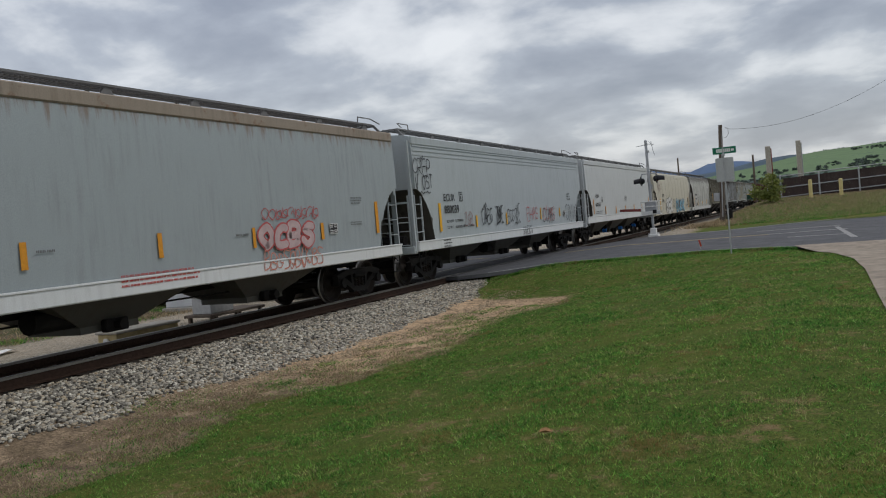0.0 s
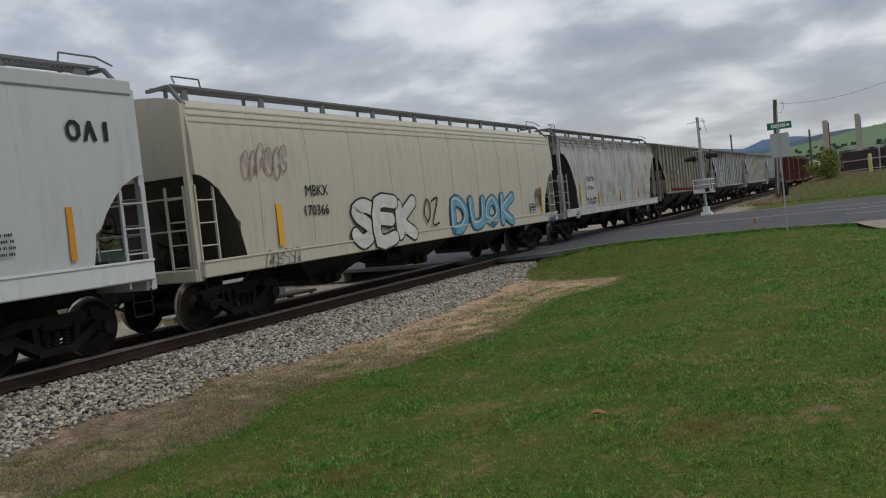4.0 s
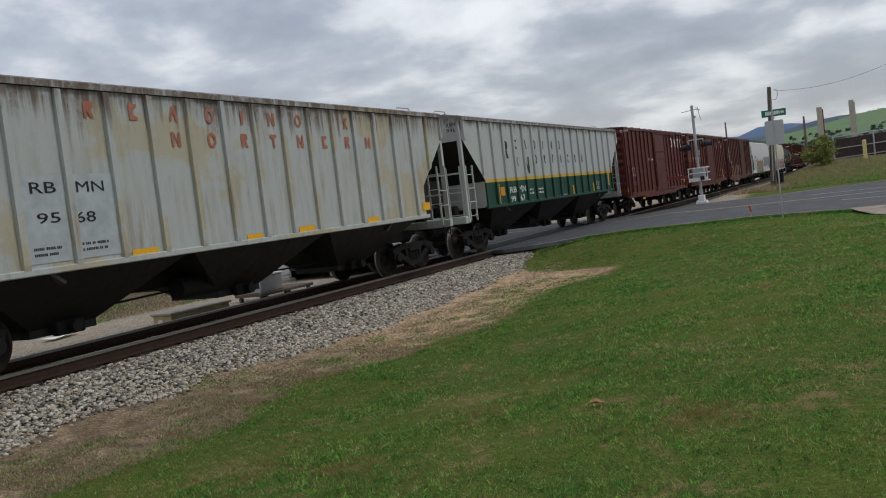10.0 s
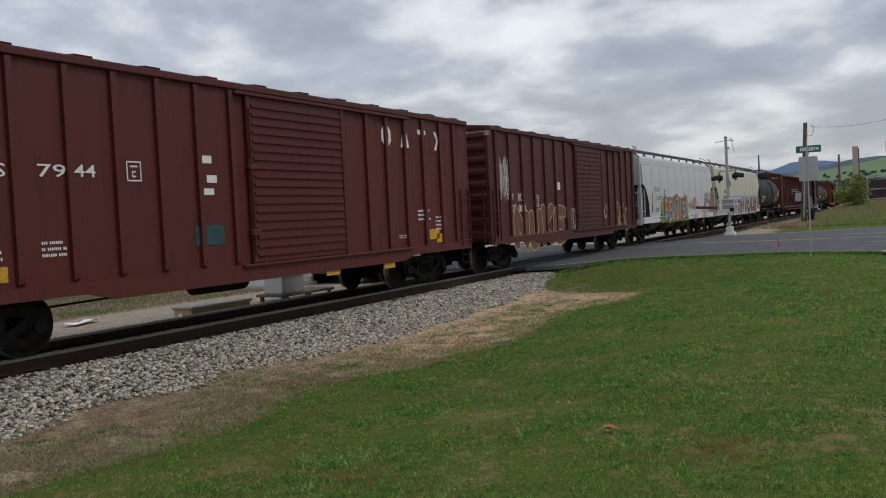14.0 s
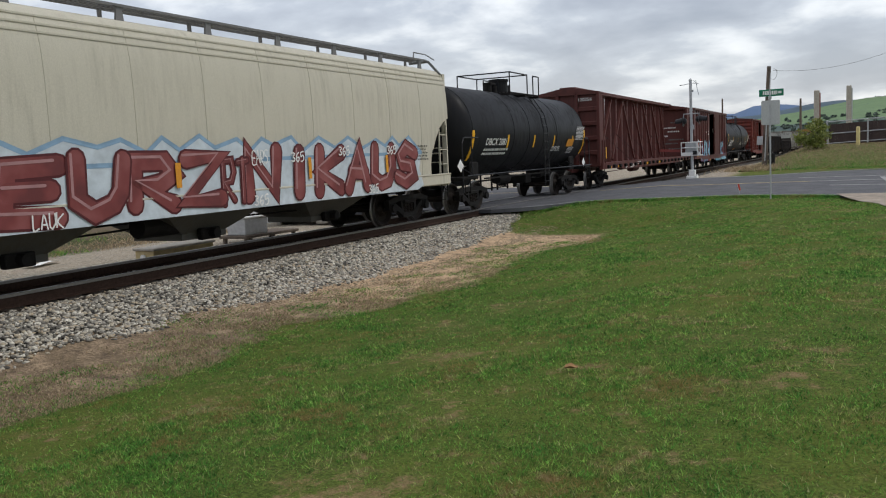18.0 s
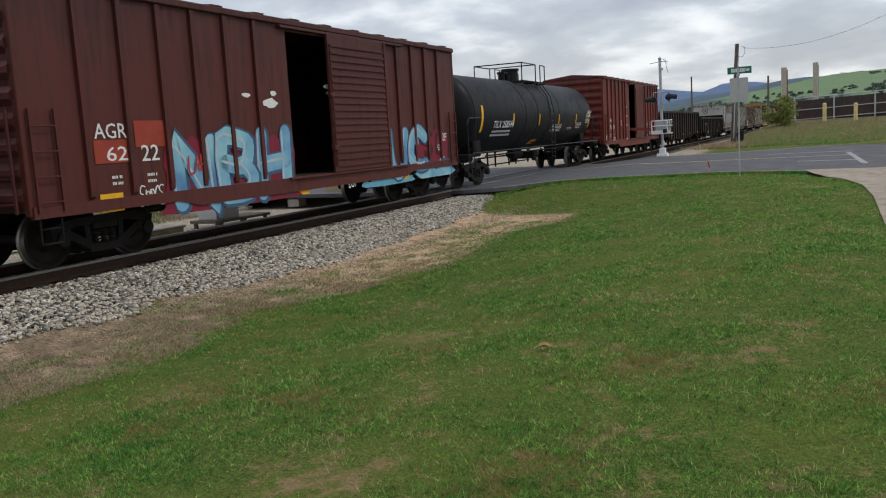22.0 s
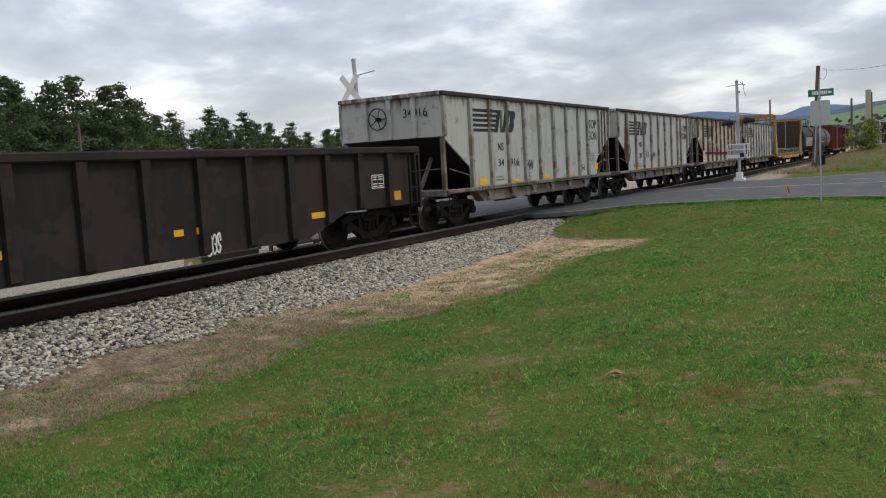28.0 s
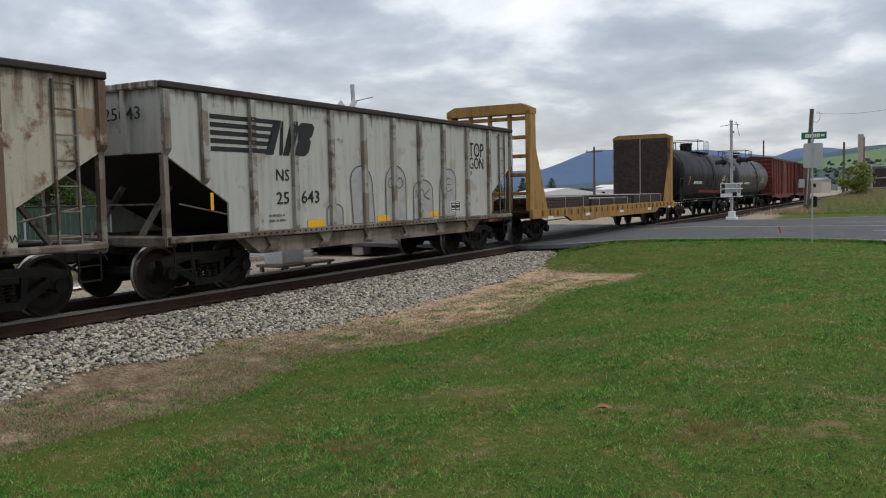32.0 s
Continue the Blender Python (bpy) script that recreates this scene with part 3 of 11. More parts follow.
def far_edge(x):
    return float(np.interp(x, [-60, 1.5, 4.3, 7.0, 10.0, 12.8, 60], [41.5, 41.0, 39.4, 40.4, 42.5, 44.2, 60]))


def road_sheet(name, xs, y0, y1, lift, material, n=24):
    verts, faces = [], []
    for x in xs:
        a, b = y0(x), y1(x)
        for k in range(n + 1):
            y = a + (b - a) * k / n
            verts.append((x, y, road_z(x, y) + lift))
    m = n + 1
    for i in range(len(xs) - 1):
        for k in range(n):
            faces.append((i * m + k, (i + 1) * m + k, (i + 1) * m + k + 1, i * m + k + 1))
    # edge skirts give it thickness
    for i in range(len(xs) - 1):
        for k in (0, n):
            a, b = i * m + k, (i + 1) * m + k
            c = len(verts)
            verts += [(verts[a][0], verts[a][1], verts[a][2] - 0.12), (verts[b][0], verts[b][1], verts[b][2] - 0.12)]
            faces.append((a, b, c + 1, c))
    return raw_mesh(name, verts, faces, material)


# the line runs a little askew to the plan's y axis; it is turned about the camera's stand
LINE = Matrix.Translation((EYE[0], 0, 0)) @ pose(0, 0, 0, 0, 0, 0.929) @ Matrix.Translation((-EYE[0], 0, 0))


def build_road():
    xs = list(np.arange(-60, -2, 4.0)) + list(np.arange(-2, 14.6, 0.4)) + list(np.arange(15, 62, 4.0))
    road = part("road", road_sheet("road", xs, near_edge, far_edge, 0.0, M["asphalt"]), None)
    tagged(road, "worn dark asphalt street crossing the railway line", "road", kind="structure")

    def line(label, x0, x1, f, w, mat):
        lx = list(np.arange(x0, x1 + 0.01, 0.4))
        ob = part("road_marking", road_sheet("road_marking", lx, lambda x: f(x) - w / 2, lambda x: f(x) + w / 2, 0.006, mat, 2), None, road, label)
        return ob

    mid = lambda x: float(np.interp(x, [-60, 0.8, 3, 5.4, 8.5, 12], [35.5, 35.4, 34.6, 34.2, 34.8, 34.8]))
    line("faded yellow centre line", 1.2, 9.6, mid, 0.24, M["yellow_line"])
    line("faded yellow centre line", -30.0, -2.4, mid, 0.24, M["yellow_line"])
    line("worn white edge line", 1.6, 11.0, lambda x: near_edge(x) + 0.22, 0.15, M["white_line"])
    line("pale worn stripe", 9.6, 12.4, lambda x: 34.9 + 0.1 * (x - 9.6), 0.22, M["white_line"])
    line("pale worn stripe", 10.4, 12.5, lambda x: 32.4 - 0.1 * (x - 10), 0.20, M["white_line"])
    line("pale worn stripe", 9.0, 12.2, lambda x: 37.4 + 0.1 * (x - 9), 0.20, M["white_line"])
    line("worn white edge line", 4.4, 12.6, lambda x: far_edge(x) - 0.35, 0.12, M["white_line"])
    bm = bmesh.new()
    vs = []
    for x, y in ((11.95, 36.8), (12.12, 36.8), (12.62, 30.2), (12.42, 30.2)):
        vs.append(bm.verts.new((x, y, road_z(x, y) + 0.008)))
    bm.faces.new(vs)
    part("road_marking", bm, M["white_line"], road, "worn white stop bar")
    # dusty concrete apron where a side street joins
    ys = list(np.arange(5.0, 28.3, 0.45))
    verts, faces, n = [], [], 30
    for y in ys:
        for k in range(n + 1):
            x = apron_edge(y) + (0.38 * k if k < 12 else 4.56 + 1.2 * (k - 12))
            verts.append((x, y, max(ground_z(x, y), road_z(x, y)) + 0.025))
    for i in range(len(ys) - 1):
        for k in range(n):
            a = i * (n + 1) + k
            faces.append((a, a + 1, a + n + 2, a + n + 1))
    apron = part("pavement", raw_mesh("pavement", verts, faces, M["dirt_apron"]), None)
    tagged(apron, "dusty worn concrete apron of a side street beside the lawn", "pavement", kind="structure")
    # crossing panels beside and between the rails
    for x0, x1 in ((-0.66, 0.66), (0.80, 1.35), (-1.35, -0.80)):
        bm = bmesh.new()
        for k in range(6):
            y = 25.2 + k * 2.6
            cbox(bm, x0, x1, y + 0.01, y + 2.58, -0.17, -0.012, 0.01)
        slab = part("crossing_panel", bm, M["asphalt"], road, "dark rubber and asphalt crossing panels")
        slab.matrix_basis = LINE


def build_track():
    prof = [(-3.1, -0.62), (-2.75, -0.50), (-1.6, -0.20), (1.6, -0.20), (2.55, -0.50), (3.0, -0.62)]
    verts, faces = [], []
    ys = [-60, -10] + list(np.arange(-4, 26, 0.5)) + [26, 34, 41, 60, 120, 250, 500, 900]
    rng = np.random.RandomState(3)
    for y in ys:
        for x, z in prof:
            j = 0 if abs(x) < 1.7 else 0.03
            if x > 1.7:
                x = 1.5 + (x - 1.5) * (1 - 0.8 * ease(y, 20.2, 24.6) * (1 - ease(y, 40.5, 42.0)))
            verts.append((x + rng.uniform(-j, j), y, z - 0.035 + (rng.uniform(-0.01, 0.01) if abs(y) < 30 else 0)))
    n = len(prof)
    for i in range(len(ys) - 1):
        for k in range(n - 1):
            faces.append((i * n + k, i * n + k + 1, (i + 1) * n + k + 1, (i + 1) * n + k))
    bed = part("track_bed", raw_mesh("track_bed", verts, faces, M["ballast_bed"]), None)
    bed.matrix_basis = LINE
    tagged(bed, "grey crushed-stone bed under the railway track", "track bed", kind="structure")
    head = [(-0.038, -0.045), (0.038, -0.045), (0.036, -0.006), (0.028, 0.0), (-0.028, 0.0), (-0.036, -0.006)]
    web = [(-0.075, -0.205), (0.075, -0.205), (0.075, -0.19), (0.014, -0.165), (0.014, -0.045), (-0.014, -0.045), (-0.014, -0.165), (-0.075, -0.19)]
    for side in (1, -1):
        rail = thing("rail", "rusty steel rail with a bright worn head", "rail", LINE @ pose(0.753 * side, 0, 0), "rails of the line", "structure")
        bm = bmesh.new()
        extrude_y(bm, web, -60, 900)
        part("rail_web", bm, M["rail_side"], rail)
        bm = bmesh.new()
        extrude_y(bm, head, -60, 900)
        part("rail_head", bm, M["rail_head"], rail, "bright worn rail head")
    bm = bmesh.new()
    cbox(bm, -1.30, 1.30, -0.11, 0.11, -0.38, -0.207, 0.01)
    tie = finish("tie", bm, M["tie"])
    k = 0
    y = -6.0
    while y < 85 and k < 290:
        if not 24.8 < y < 41.2:
            ob = part("tie", tie, None, bed)
            ob.matrix_basis = pose(rng.uniform(-0.04, 0.04), y + rng.uniform(-0.03, 0.03), rng.uniform(-0.006, 0.006), 0, 0, rng.uniform(-1, 1))
            k += 1
        y += 0.53


def ico():
    p = (1 + 5 ** 0.5) / 2
    v = np.array([(-1, p, 0), (1, p, 0), (-1, -p, 0), (1, -p, 0), (0, -1, p), (0, 1, p), (0, -1, -p), (0, 1, -p), (p, 0, -1), (p, 0, 1), (-p, 0, -1), (-p, 0, 1)], float)
    f = np.array([(0, 11, 5), (0, 5, 1), (0, 1, 7), (0, 7, 10), (0, 10, 11), (1, 5, 9), (5, 11, 4), (11, 10, 2), (10, 7, 6), (7, 1, 8), (3, 9, 4), (3, 4, 2), (3, 2, 6), (3, 6, 8), (3, 8, 9), (4, 9, 5), (2, 4, 11), (6, 2, 10), (8, 6, 7), (9, 8, 1)])
    return v / np.linalg.norm(v[0]), f


def bed_z(x):
    return np.interp(x, [-4.6, -3.4, -3.1, -2.75, -1.6, 1.6, 2.55, 3.0, 3.4], [-0.52, -0.52, -0.55, -0.50, -0.225, -0.225, -0.50, -0.60, -0.60])


def scatter_stones(name, label, x0, x1, y0, y1, count, size, seed, skip=None, mat="ballast"):
    rng = np.random.RandomState(seed)
    x, y = rng.uniform(x0, x1, count), rng.uniform(y0, y1, count)
    keep = np.ones(count, bool) if skip is None else ~skip(x, y, rng)
    x, y = x[keep], y[keep]
    n = len(x)
    v, f = ico()
    s = size * rng.uniform(0.6, 1.45, (n, 1, 1)) * rng.uniform(0.6, 1.25, (n, 1, 3)) * np.array([1.12, 1.12, 0.72])
    pts = v[None] * s * rng.uniform(0.62, 1.3, (n, 12, 1))
    a, b = rng.uniform(0, 6.28, (2, n, 1))
    ca, sa = np.cos(a), np.sin(a)
    px, py, pz = pts[..., 0], pts[..., 1], pts[..., 2]
    px, py = px * ca - py * sa, px * sa + py * ca
    cb, sb = np.cos(b * 0.12 - 0.38), np.sin(b * 0.12 - 0.38)
    py, pz = py * cb - pz * sb, py * sb + pz * cb
    low = np.array([ground_z(a - 0.0162 * b, b) for a, b in zip(x, y)])
    z = np.where(x > 1.6, np.maximum(bed_z(x), low), bed_z(x)) + rng.uniform(-0.004, 0.012, n)
    out = np.stack([px + x[:, None], py + y[:, None], pz + z[:, None]], -1).reshape(-1, 3)
    tris = (f[None] + 12 * np.arange(n)[:, None, None]).reshape(-1, 3)
    ob = part(name, tri_mesh(name, out, tris, M[mat]), None)
    ob.matrix_basis = LINE
    tagged(ob, label, "ballast", kind="stuff")


def build_ballast():
    def toe(x, y, rng):
        w = np.interp(y, [2.5, 6.4, 7.5, 8.4, 9.8, 10.9, 12.1, 14.1, 18.7, 22.8, 25.4], [2.8, 2.75, 2.6, 2.8, 2.65, 2.85, 3.05, 3.15, 2.95, 2.6, 1.8]) + 0.08 * np.sin(y * 2.3 + 1)
        return (x > w) & (rng.uniform(0, 1, len(x)) < np.clip(0.55 + (x - w) / 0.35, 0, 1))

    def sparse(x, y, rng):
        w = np.interp(y, [9.0, 11.0, 14.0, 19.0, 23.0], [2.9, 3.2, 3.7, 3.7, 3.4])
        return rng.uniform(0, 1, len(x)) < np.clip(0.45 + np.abs(x - w) / 0.9, 0, 0.985)

    scatter_stones("ballast", "loose grey crushed-stone ballast on the track shoulder", 1.02, 4.3, 2.5, 25.4, 60000, 0.0285, 5, toe)
    scatter_stones("gravel", "small tan gravel trodden into the bare earth", 2.2, 5.2, 9.0, 24.0, 26000, 0.015, 9, sparse, "gravel")
    scatter_stones("ballast", "loose grey crushed-stone ballast between the rails", -0.66, 0.66, 2.5, 24.9, 6500, 0.025, 6)
    scatter_stones("ballast", "loose grey crushed-stone ballast on the far shoulder", -4.6, -0.9, 4.0, 25.2, 17000, 0.030, 7)


def dirt_edge(y):
    return np.interp(y, DIRT_Y, DIRT_X)


def build_grass():
    rng = np.random.RandomState(11)
    n = 1050000
    r = 2.0 + 29.0 * rng.uniform(0, 1, n) ** 1.15
    th = np.radians(rng.uniform(-9, 78, n))
    x, y = EYE[0] - r * np.sin(th), r * np.cos(th)
    jit = rng.normal(0, 0.22, n)
    jit *= 0.55
    bare = (x < dirt_edge(y) + jit) & (y < 22.2 + jit)
    thin = sum(np.sin((0.9 + 0.55 * k) * (x * math.cos(1.9 * k) + y * math.sin(1.9 * k)) + 2.3 * k + 0.8 * np.sin(0.7 * x - 0.5 * y)) for k in range(7)) / 7
    clump = 0.5 + 0.5 * np.sin(x * 2.1 + 1.7 * np.sin(y * 1.3)) * np.sin(y * 1.9 + 1.3 * np.sin(x * 0.9))
    edge = np.array([near_edge(v) for v in np.linspace(-2, 16, 181)])
    ok = ~bare & (y < np.interp(x, np.linspace(-2, 16, 181), edge) - 0.12) & (x > 1.6 + 0 * y) & (rng.uniform(0, 1, n) < np.clip(0.60 + 0.35 * clump - 1.5 * np.clip(thin - 0.16, 0, 0.5), 0.22, 1))
    ap = np.linspace(-6, 30, 361)
    ok &= x < np.interp(y, ap, [apron_edge(v) for v in ap]) + rng.normal(0, 0.05, len(x))
    ok &= ~((x < 3.3 - 1.7 * np.clip((y - 20.0) / 4.8, 0, 1)) & (y < 25.0))
    x, y, r, clump = x[ok], y[ok], r[ok], clump[ok]

    def blades(name, label, x, y, r, h, mat):
        n = len(x)
        z = np.array([ground_z(a, b) for a, b in zip(x, y)])
        t = rng.uniform(0, 6.28, n)
        w = (0.0019 + 0.00052 * r) * rng.uniform(0.7, 1.3, n)
        hh = h * rng.uniform(0.45, 1.3, n)
        lean = rng.normal(0, 0.75, (2, n)) * hh
        base = np.stack([x, y, z - 0.01], -1)
        off = np.stack([np.cos(t) * w, np.sin(t) * w, 0 * w], -1)
        tip = base + np.stack([lean[0], lean[1], hh], -1)
        v = np.stack([base - off, base + off, tip], 1).reshape(-1, 3)
        ob = part(name, tri_mesh(name, v, np.arange(3 * n).reshape(-1, 3), mat), None)
        tagged(ob, label, "grass", kind="stuff")

    blades("grass", "short mown green lawn grass", x, y, r, 0.020 + 0.020 * clump + 0.012 * (np.sin(9.0 * x + 3.0 * np.sin(5.0 * y)) * np.sin(8.0 * y + 2.0 * np.sin(6.0 * x))), M["grass"])
    tall = rng.uniform(0, 1, len(x)) < 0.035
    blades("grass", "longer pale blades scattered through the lawn", x[tall], y[tall], r[tall] * 0.8, 0.040, M["pale_grass"])
    # uncut fringe that hides the edge of the asphalt
    m = 16000
    fx = rng.uniform(1.75, 15.0, m)
    fy = np.interp(fx, np.linspace(-2, 16, 181), edge) - np.abs(rng.normal(0, 0.10, m)) + 0.02
    fk = fx < np.interp(fy, ap, [apron_edge(v) for v in ap])
    fx, fy = fx[fk], fy[fk]
    blades("grass", "uncut grass along the edge of the road", fx, fy, np.hypot(EYE[0] - fx, fy) * 0.8, 0.10, M["grass"])
    # green tufts left standing in the bare strip
    m = 380
    ty = 3.5 + 17.0 * rng.uniform(0, 1, m) ** 1.4
    tx = dirt_edge(ty) - rng.uniform(0.0, 1.0, m) ** 1.5 * 1.9
    tx, ty = np.repeat(tx, 60) + rng.normal(0, 0.10, m * 60), np.repeat(ty, 60) + rng.normal(0, 0.16, m * 60)
    blades("grass", "small green tufts in the bare dirt", tx, ty, np.hypot(EYE[0] - tx, ty), 0.035, M["grass"])
    m = 60000
    y = rng.uniform(3.0, 22.5, m)
    x = dirt_edge(y) - np.abs(rng.normal(0, 0.95, m)) + 0.2
    k = (x > 2.8) & (np.sin(2.3 * x + 3.1 * y) + np.sin(4.7 * y - 2.9 * x + 1.0) > -0.5) & (rng.uniform(0, 1, m) > np.clip((y - 11.0) / 6.0, 0, 0.85))
    x, y = x[k], y[k]
    blades("dry_grass", "thin straw-coloured dead grass on bare dirt", x, y, np.hypot(EYE[0] - x, y), 0.04, M["dry_grass"])
    # taller weeds at the foot of the pole and along the bank
    m = 1600
    a = rng.uniform(0, 1, m)
    x, y = rng.normal(6.2, 0.7, m), 44.0 + rng.uniform(0, 4.0, m)
    blades("dry_grass", "tall dry weeds round the foot of the utility pole", x, y, np.hypot(EYE[0] - x, y), 0.20, M["dry_grass"])
    m = 6000
    x, y = -7.9 - np.abs(rng.normal(0, 2.2, m)), rng.uniform(6.0, 24.0, m)
    k = np.sin(x * 1.3 + 2.0 * np.sin(y * 0.6)) + np.sin(y * 1.7) > 1.1
    blades("grass", "low green weeds in the earth behind the track", x[k], y[k], np.hypot(EYE[0] - x[k], y[k]), 0.13, M["grass"])
    blades("dry_grass", "dead brown weeds in the earth behind the track", x[~k], y[~k], np.hypot(EYE[0] - x[~k], y[~k]), 0.10, M["dry_grass"])
    m = 60000
    x, y = rng.uniform(5.6, 15.5, m), 44.2 + rng.uniform(0, 1, m) ** 1.3 * 17
    k = y > np.array([far_edge(v) + 0.5 for v in x])
    x, y = x[k], y[k]
    blades("grass", "rough green grass on the bank below the fence", x, y, np.hypot(EYE[0] - x, y) * 0.7, 0.07, M["grass"])
    m = 46000
    x, y = rng.uniform(5.6, 15.5, m), 44.2 + rng.uniform(0, 1, m) ** 0.7 * 17
    k = y > np.array([far_edge(v) + 0.5 for v in x])
    blades("dry_grass", "straw-coloured dry grass on the bank below the fence", x[k], y[k], np.hypot(EYE[0] - x[k], y[k]) * 0.7, 0.09, M["dry_grass"])


build_ground()
build_road()
build_track()


# ---- the train ----
TRAIN = []          # car, its middle along the train, its wheelsets


def run(t):
    """How far the train has rolled after t seconds: it slowly gains speed."""
    return 12.2297 * t + 0.017808 * t ** 2 - 0.00013827 * t ** 3


def make_kit():
    kit = {}
    # wheelset: two dished wheels on one axle
    bm = bmesh.new()
    n = 28
    prof = [(0.655, 0.10), (0.655, 0.38), (0.64, 0.40), (0.64, 0.487), (0.668, 0.487), (0.680, 0.462), (0.775, 0.452), (0.78, 0.41), (0.755, 0.385), (0.70, 0.34), (0.69, 0.20), (0.76, 0.15), (0.79, 0.12), (0.79, 0.085), (0.96, 0.080), (1.10, 0.078), (1.10, 0.0)]
    for s in (1, -1):
        rings = []
        for k in range(n + 1):
            a = 2 * math.pi * k / n
            rings.append([(s * x, r * math.cos(a), r * math.sin(a)) for x, r in prof])
        vs = [[bm.verts.new(p) for p in r] for r in rings]
        for ra, rb in zip(vs, vs[1:]):
            for i in range(len(prof) - 1):
                f = bm.faces.new((ra[i], ra[i + 1], rb[i + 1], rb[i]))
                f.material_index = 1 if i in (3, 4, 5) else 0
    bmesh.ops.remove_doubles(bm, verts=list(bm.verts), dist=0.0005)
    bar(bm, (-0.66, 0, 0), (0.66, 0, 0), 0.085, 12)
    kit["wheelset"] = finish("wheelset", bm, [M["wheel"], M["tread"]], True)
    # cast side frame
    bm = bmesh.new()
    for s in (1, -1):
        beam(bm, (0, 0, 0.70), (0, s * 0.62, 0.70), 0.16, 0.13)
        beam(bm, (0, s * 0.55, 0.71), (0, s * 1.06, 0.60), 0.16, 0.15)
        beam(bm, (0, s * 0.80, 0.56), (0, s * 0.26, 0.26), 0.15, 0.13)
        beam(bm, (0, s * 0.36, 0.64), (0, s * 0.33, 0.28), 0.13, 0.10)
        cbox(bm, -0.10, 0.10, s * 0.89 - 0.15, s * 0.89 + 0.15, 0.40, 0.60, 0.03)
        bar(bm, (0.05, s * 0.89, 0.457), (0.16, s * 0.89, 0.457), 0.115, 12)
    beam(bm, (0, -0.34, 0.245), (0, 0.34, 0.245), 0.16, 0.12)
    kit["side_frame"] = finish("side_frame", bm, M["steel_dark"])
    bm = bmesh.new()
    prof = []
    for k in range(5):
        z = 0.31 + 0.047 * k
        prof += [(0.048, z), (0.075, z + 0.012), (0.075, z + 0.024), (0.048, z + 0.036)]
    loft(bm, [[(0.02 + r * math.cos(0.7 * i), r * math.sin(0.7 * i), z) for i in range(9)] for r, z in prof])
    kit["spring"] = finish("spring", bm, M["wheel"])
    bm = bmesh.new()
    cbox(bm, -0.09, 0.11, -0.26, 0.26, 0.55, 0.66, 0.02)
    kit["spring_seat"] = finish("spring_seat", bm, M["steel_dark"])
    bm = bmesh.new()
    cbox(bm, -0.95, 0.95, -0.2, 0.2, 0.45, 0.72, 0.03)
    bar(bm, (0, 0, 0.7), (0, 0, 0.86), 0.22, 12)
    for s in (1, -1):
        beam(bm, (-0.8, s * 0.36, 0.42), (0.8, s * 0.36, 0.42), 0.06, 0.09)
    kit["bolster"] = finish("bolster", bm, M["steel_dark"])
    # coupler, pointing to +y
    bm = bmesh.new()
    cbox(bm, -0.09, 0.09, -0.75, -0.16, 0.72, 0.92, 0.03)
    cbox(bm, -0.14, 0.12, -0.2, 0.06, 0.68, 0.96, 0.04)
    cbox(bm, 0.04, 0.15, 0.0, 0.12, 0.70, 0.94, 0.03)
    rod(bm, [(0.2, -0.5, 0.9), (0.3, -0.25, 0.65), (0.22, 0.0, 0.55), (0.08, 0.1, 0.6)], 0.025, 6)
    rod(bm, [(-0.05, -0.12, 0.98), (0.5, -0.3, 1.0), (1.25, -0.42, 0.98), (1.42, -0.42, 0.80)], 0.014, 5)
    kit["coupler"] = finish("coupler", bm, M["steel_dark"])
    # hand brake wheel, facing -y
    bm = bmesh.new()
    for k in range(16):
        a, b = 2 * math.pi * k / 16, 2 * math.pi * (k + 1) / 16
        bar(bm, (0.28 * math.cos(a), 0, 0.28 * math.sin(a)), (0.28 * math.cos(b), 0, 0.28 * math.sin(b)), 0.016, 5)
    for k in range(5):
        a = 2 * math.pi * k / 5
        bar(bm, (0, 0, 0), (0.28 * math.cos(a), 0, 0.28 * math.sin(a)), 0.012, 4)
    bar(bm, (0, -0.03, 0), (0, 0.12, 0), 0.05, 8)
    kit["brake_wheel"] = finish("brake_wheel", bm, M["steel_dark"])
    # stirrup below the sill: hangs from z = 0
    bm = bmesh.new()
    rod(bm, [(0, -0.19, 0.0), (0, -0.19, -0.42), (0, 0.19, -0.42), (0, 0.19, 0.0)], 0.016, 5)
    rod(bm, [(0, -0.19, -0.20), (0, 0.19, -0.20)], 0.012, 5)
    kit["stirrup"] = finish("stirrup", bm, M["steel_dark"])
    return kit


KIT = make_kit()


def fit_part(name, mesh, parent, m, label=""):
    ob = part(name, mesh, None, parent, label)
    ob.matrix_basis = m
    return ob


def start_car(name, q0, q1, label, category):
    length = q1 - q0
    car = thing(name, label, category, pose(0, (q0 + q1) / 2, 0), "cars of the freight train")
    TRAIN.append((car, (q0 + q1) / 2, []))
    return car, length


def bogies(car, length, inset=2.05):
    wheels = TRAIN[-1][2]
    for s in (-1, 1):
        yc = s * (length / 2 - inset)
        for x in (0.98, -0.98):
            fit_part("side_frame", KIT["side_frame"], car, pose(x, yc, 0), "cast steel bogie side frame")
            fit_part("spring_seat", KIT["spring_seat"], car, pose(x, yc, 0, 0, 0, 0 if x > 0 else 180))
            for dy in (-0.17, 0.0, 0.17):
                fit_part("spring", KIT["spring"], car, pose(x, yc + dy, 0), "coil spring of the bogie")
        fit_part("bolster", KIT["bolster"], car, pose(0, yc, 0))
        for d in (-0.89, 0.89):
            wheels.append((fit_part("wheelset", KIT["wheelset"], car, pose(0, yc + d, 0.457), "rusty steel wheels on an axle"), yc + d))


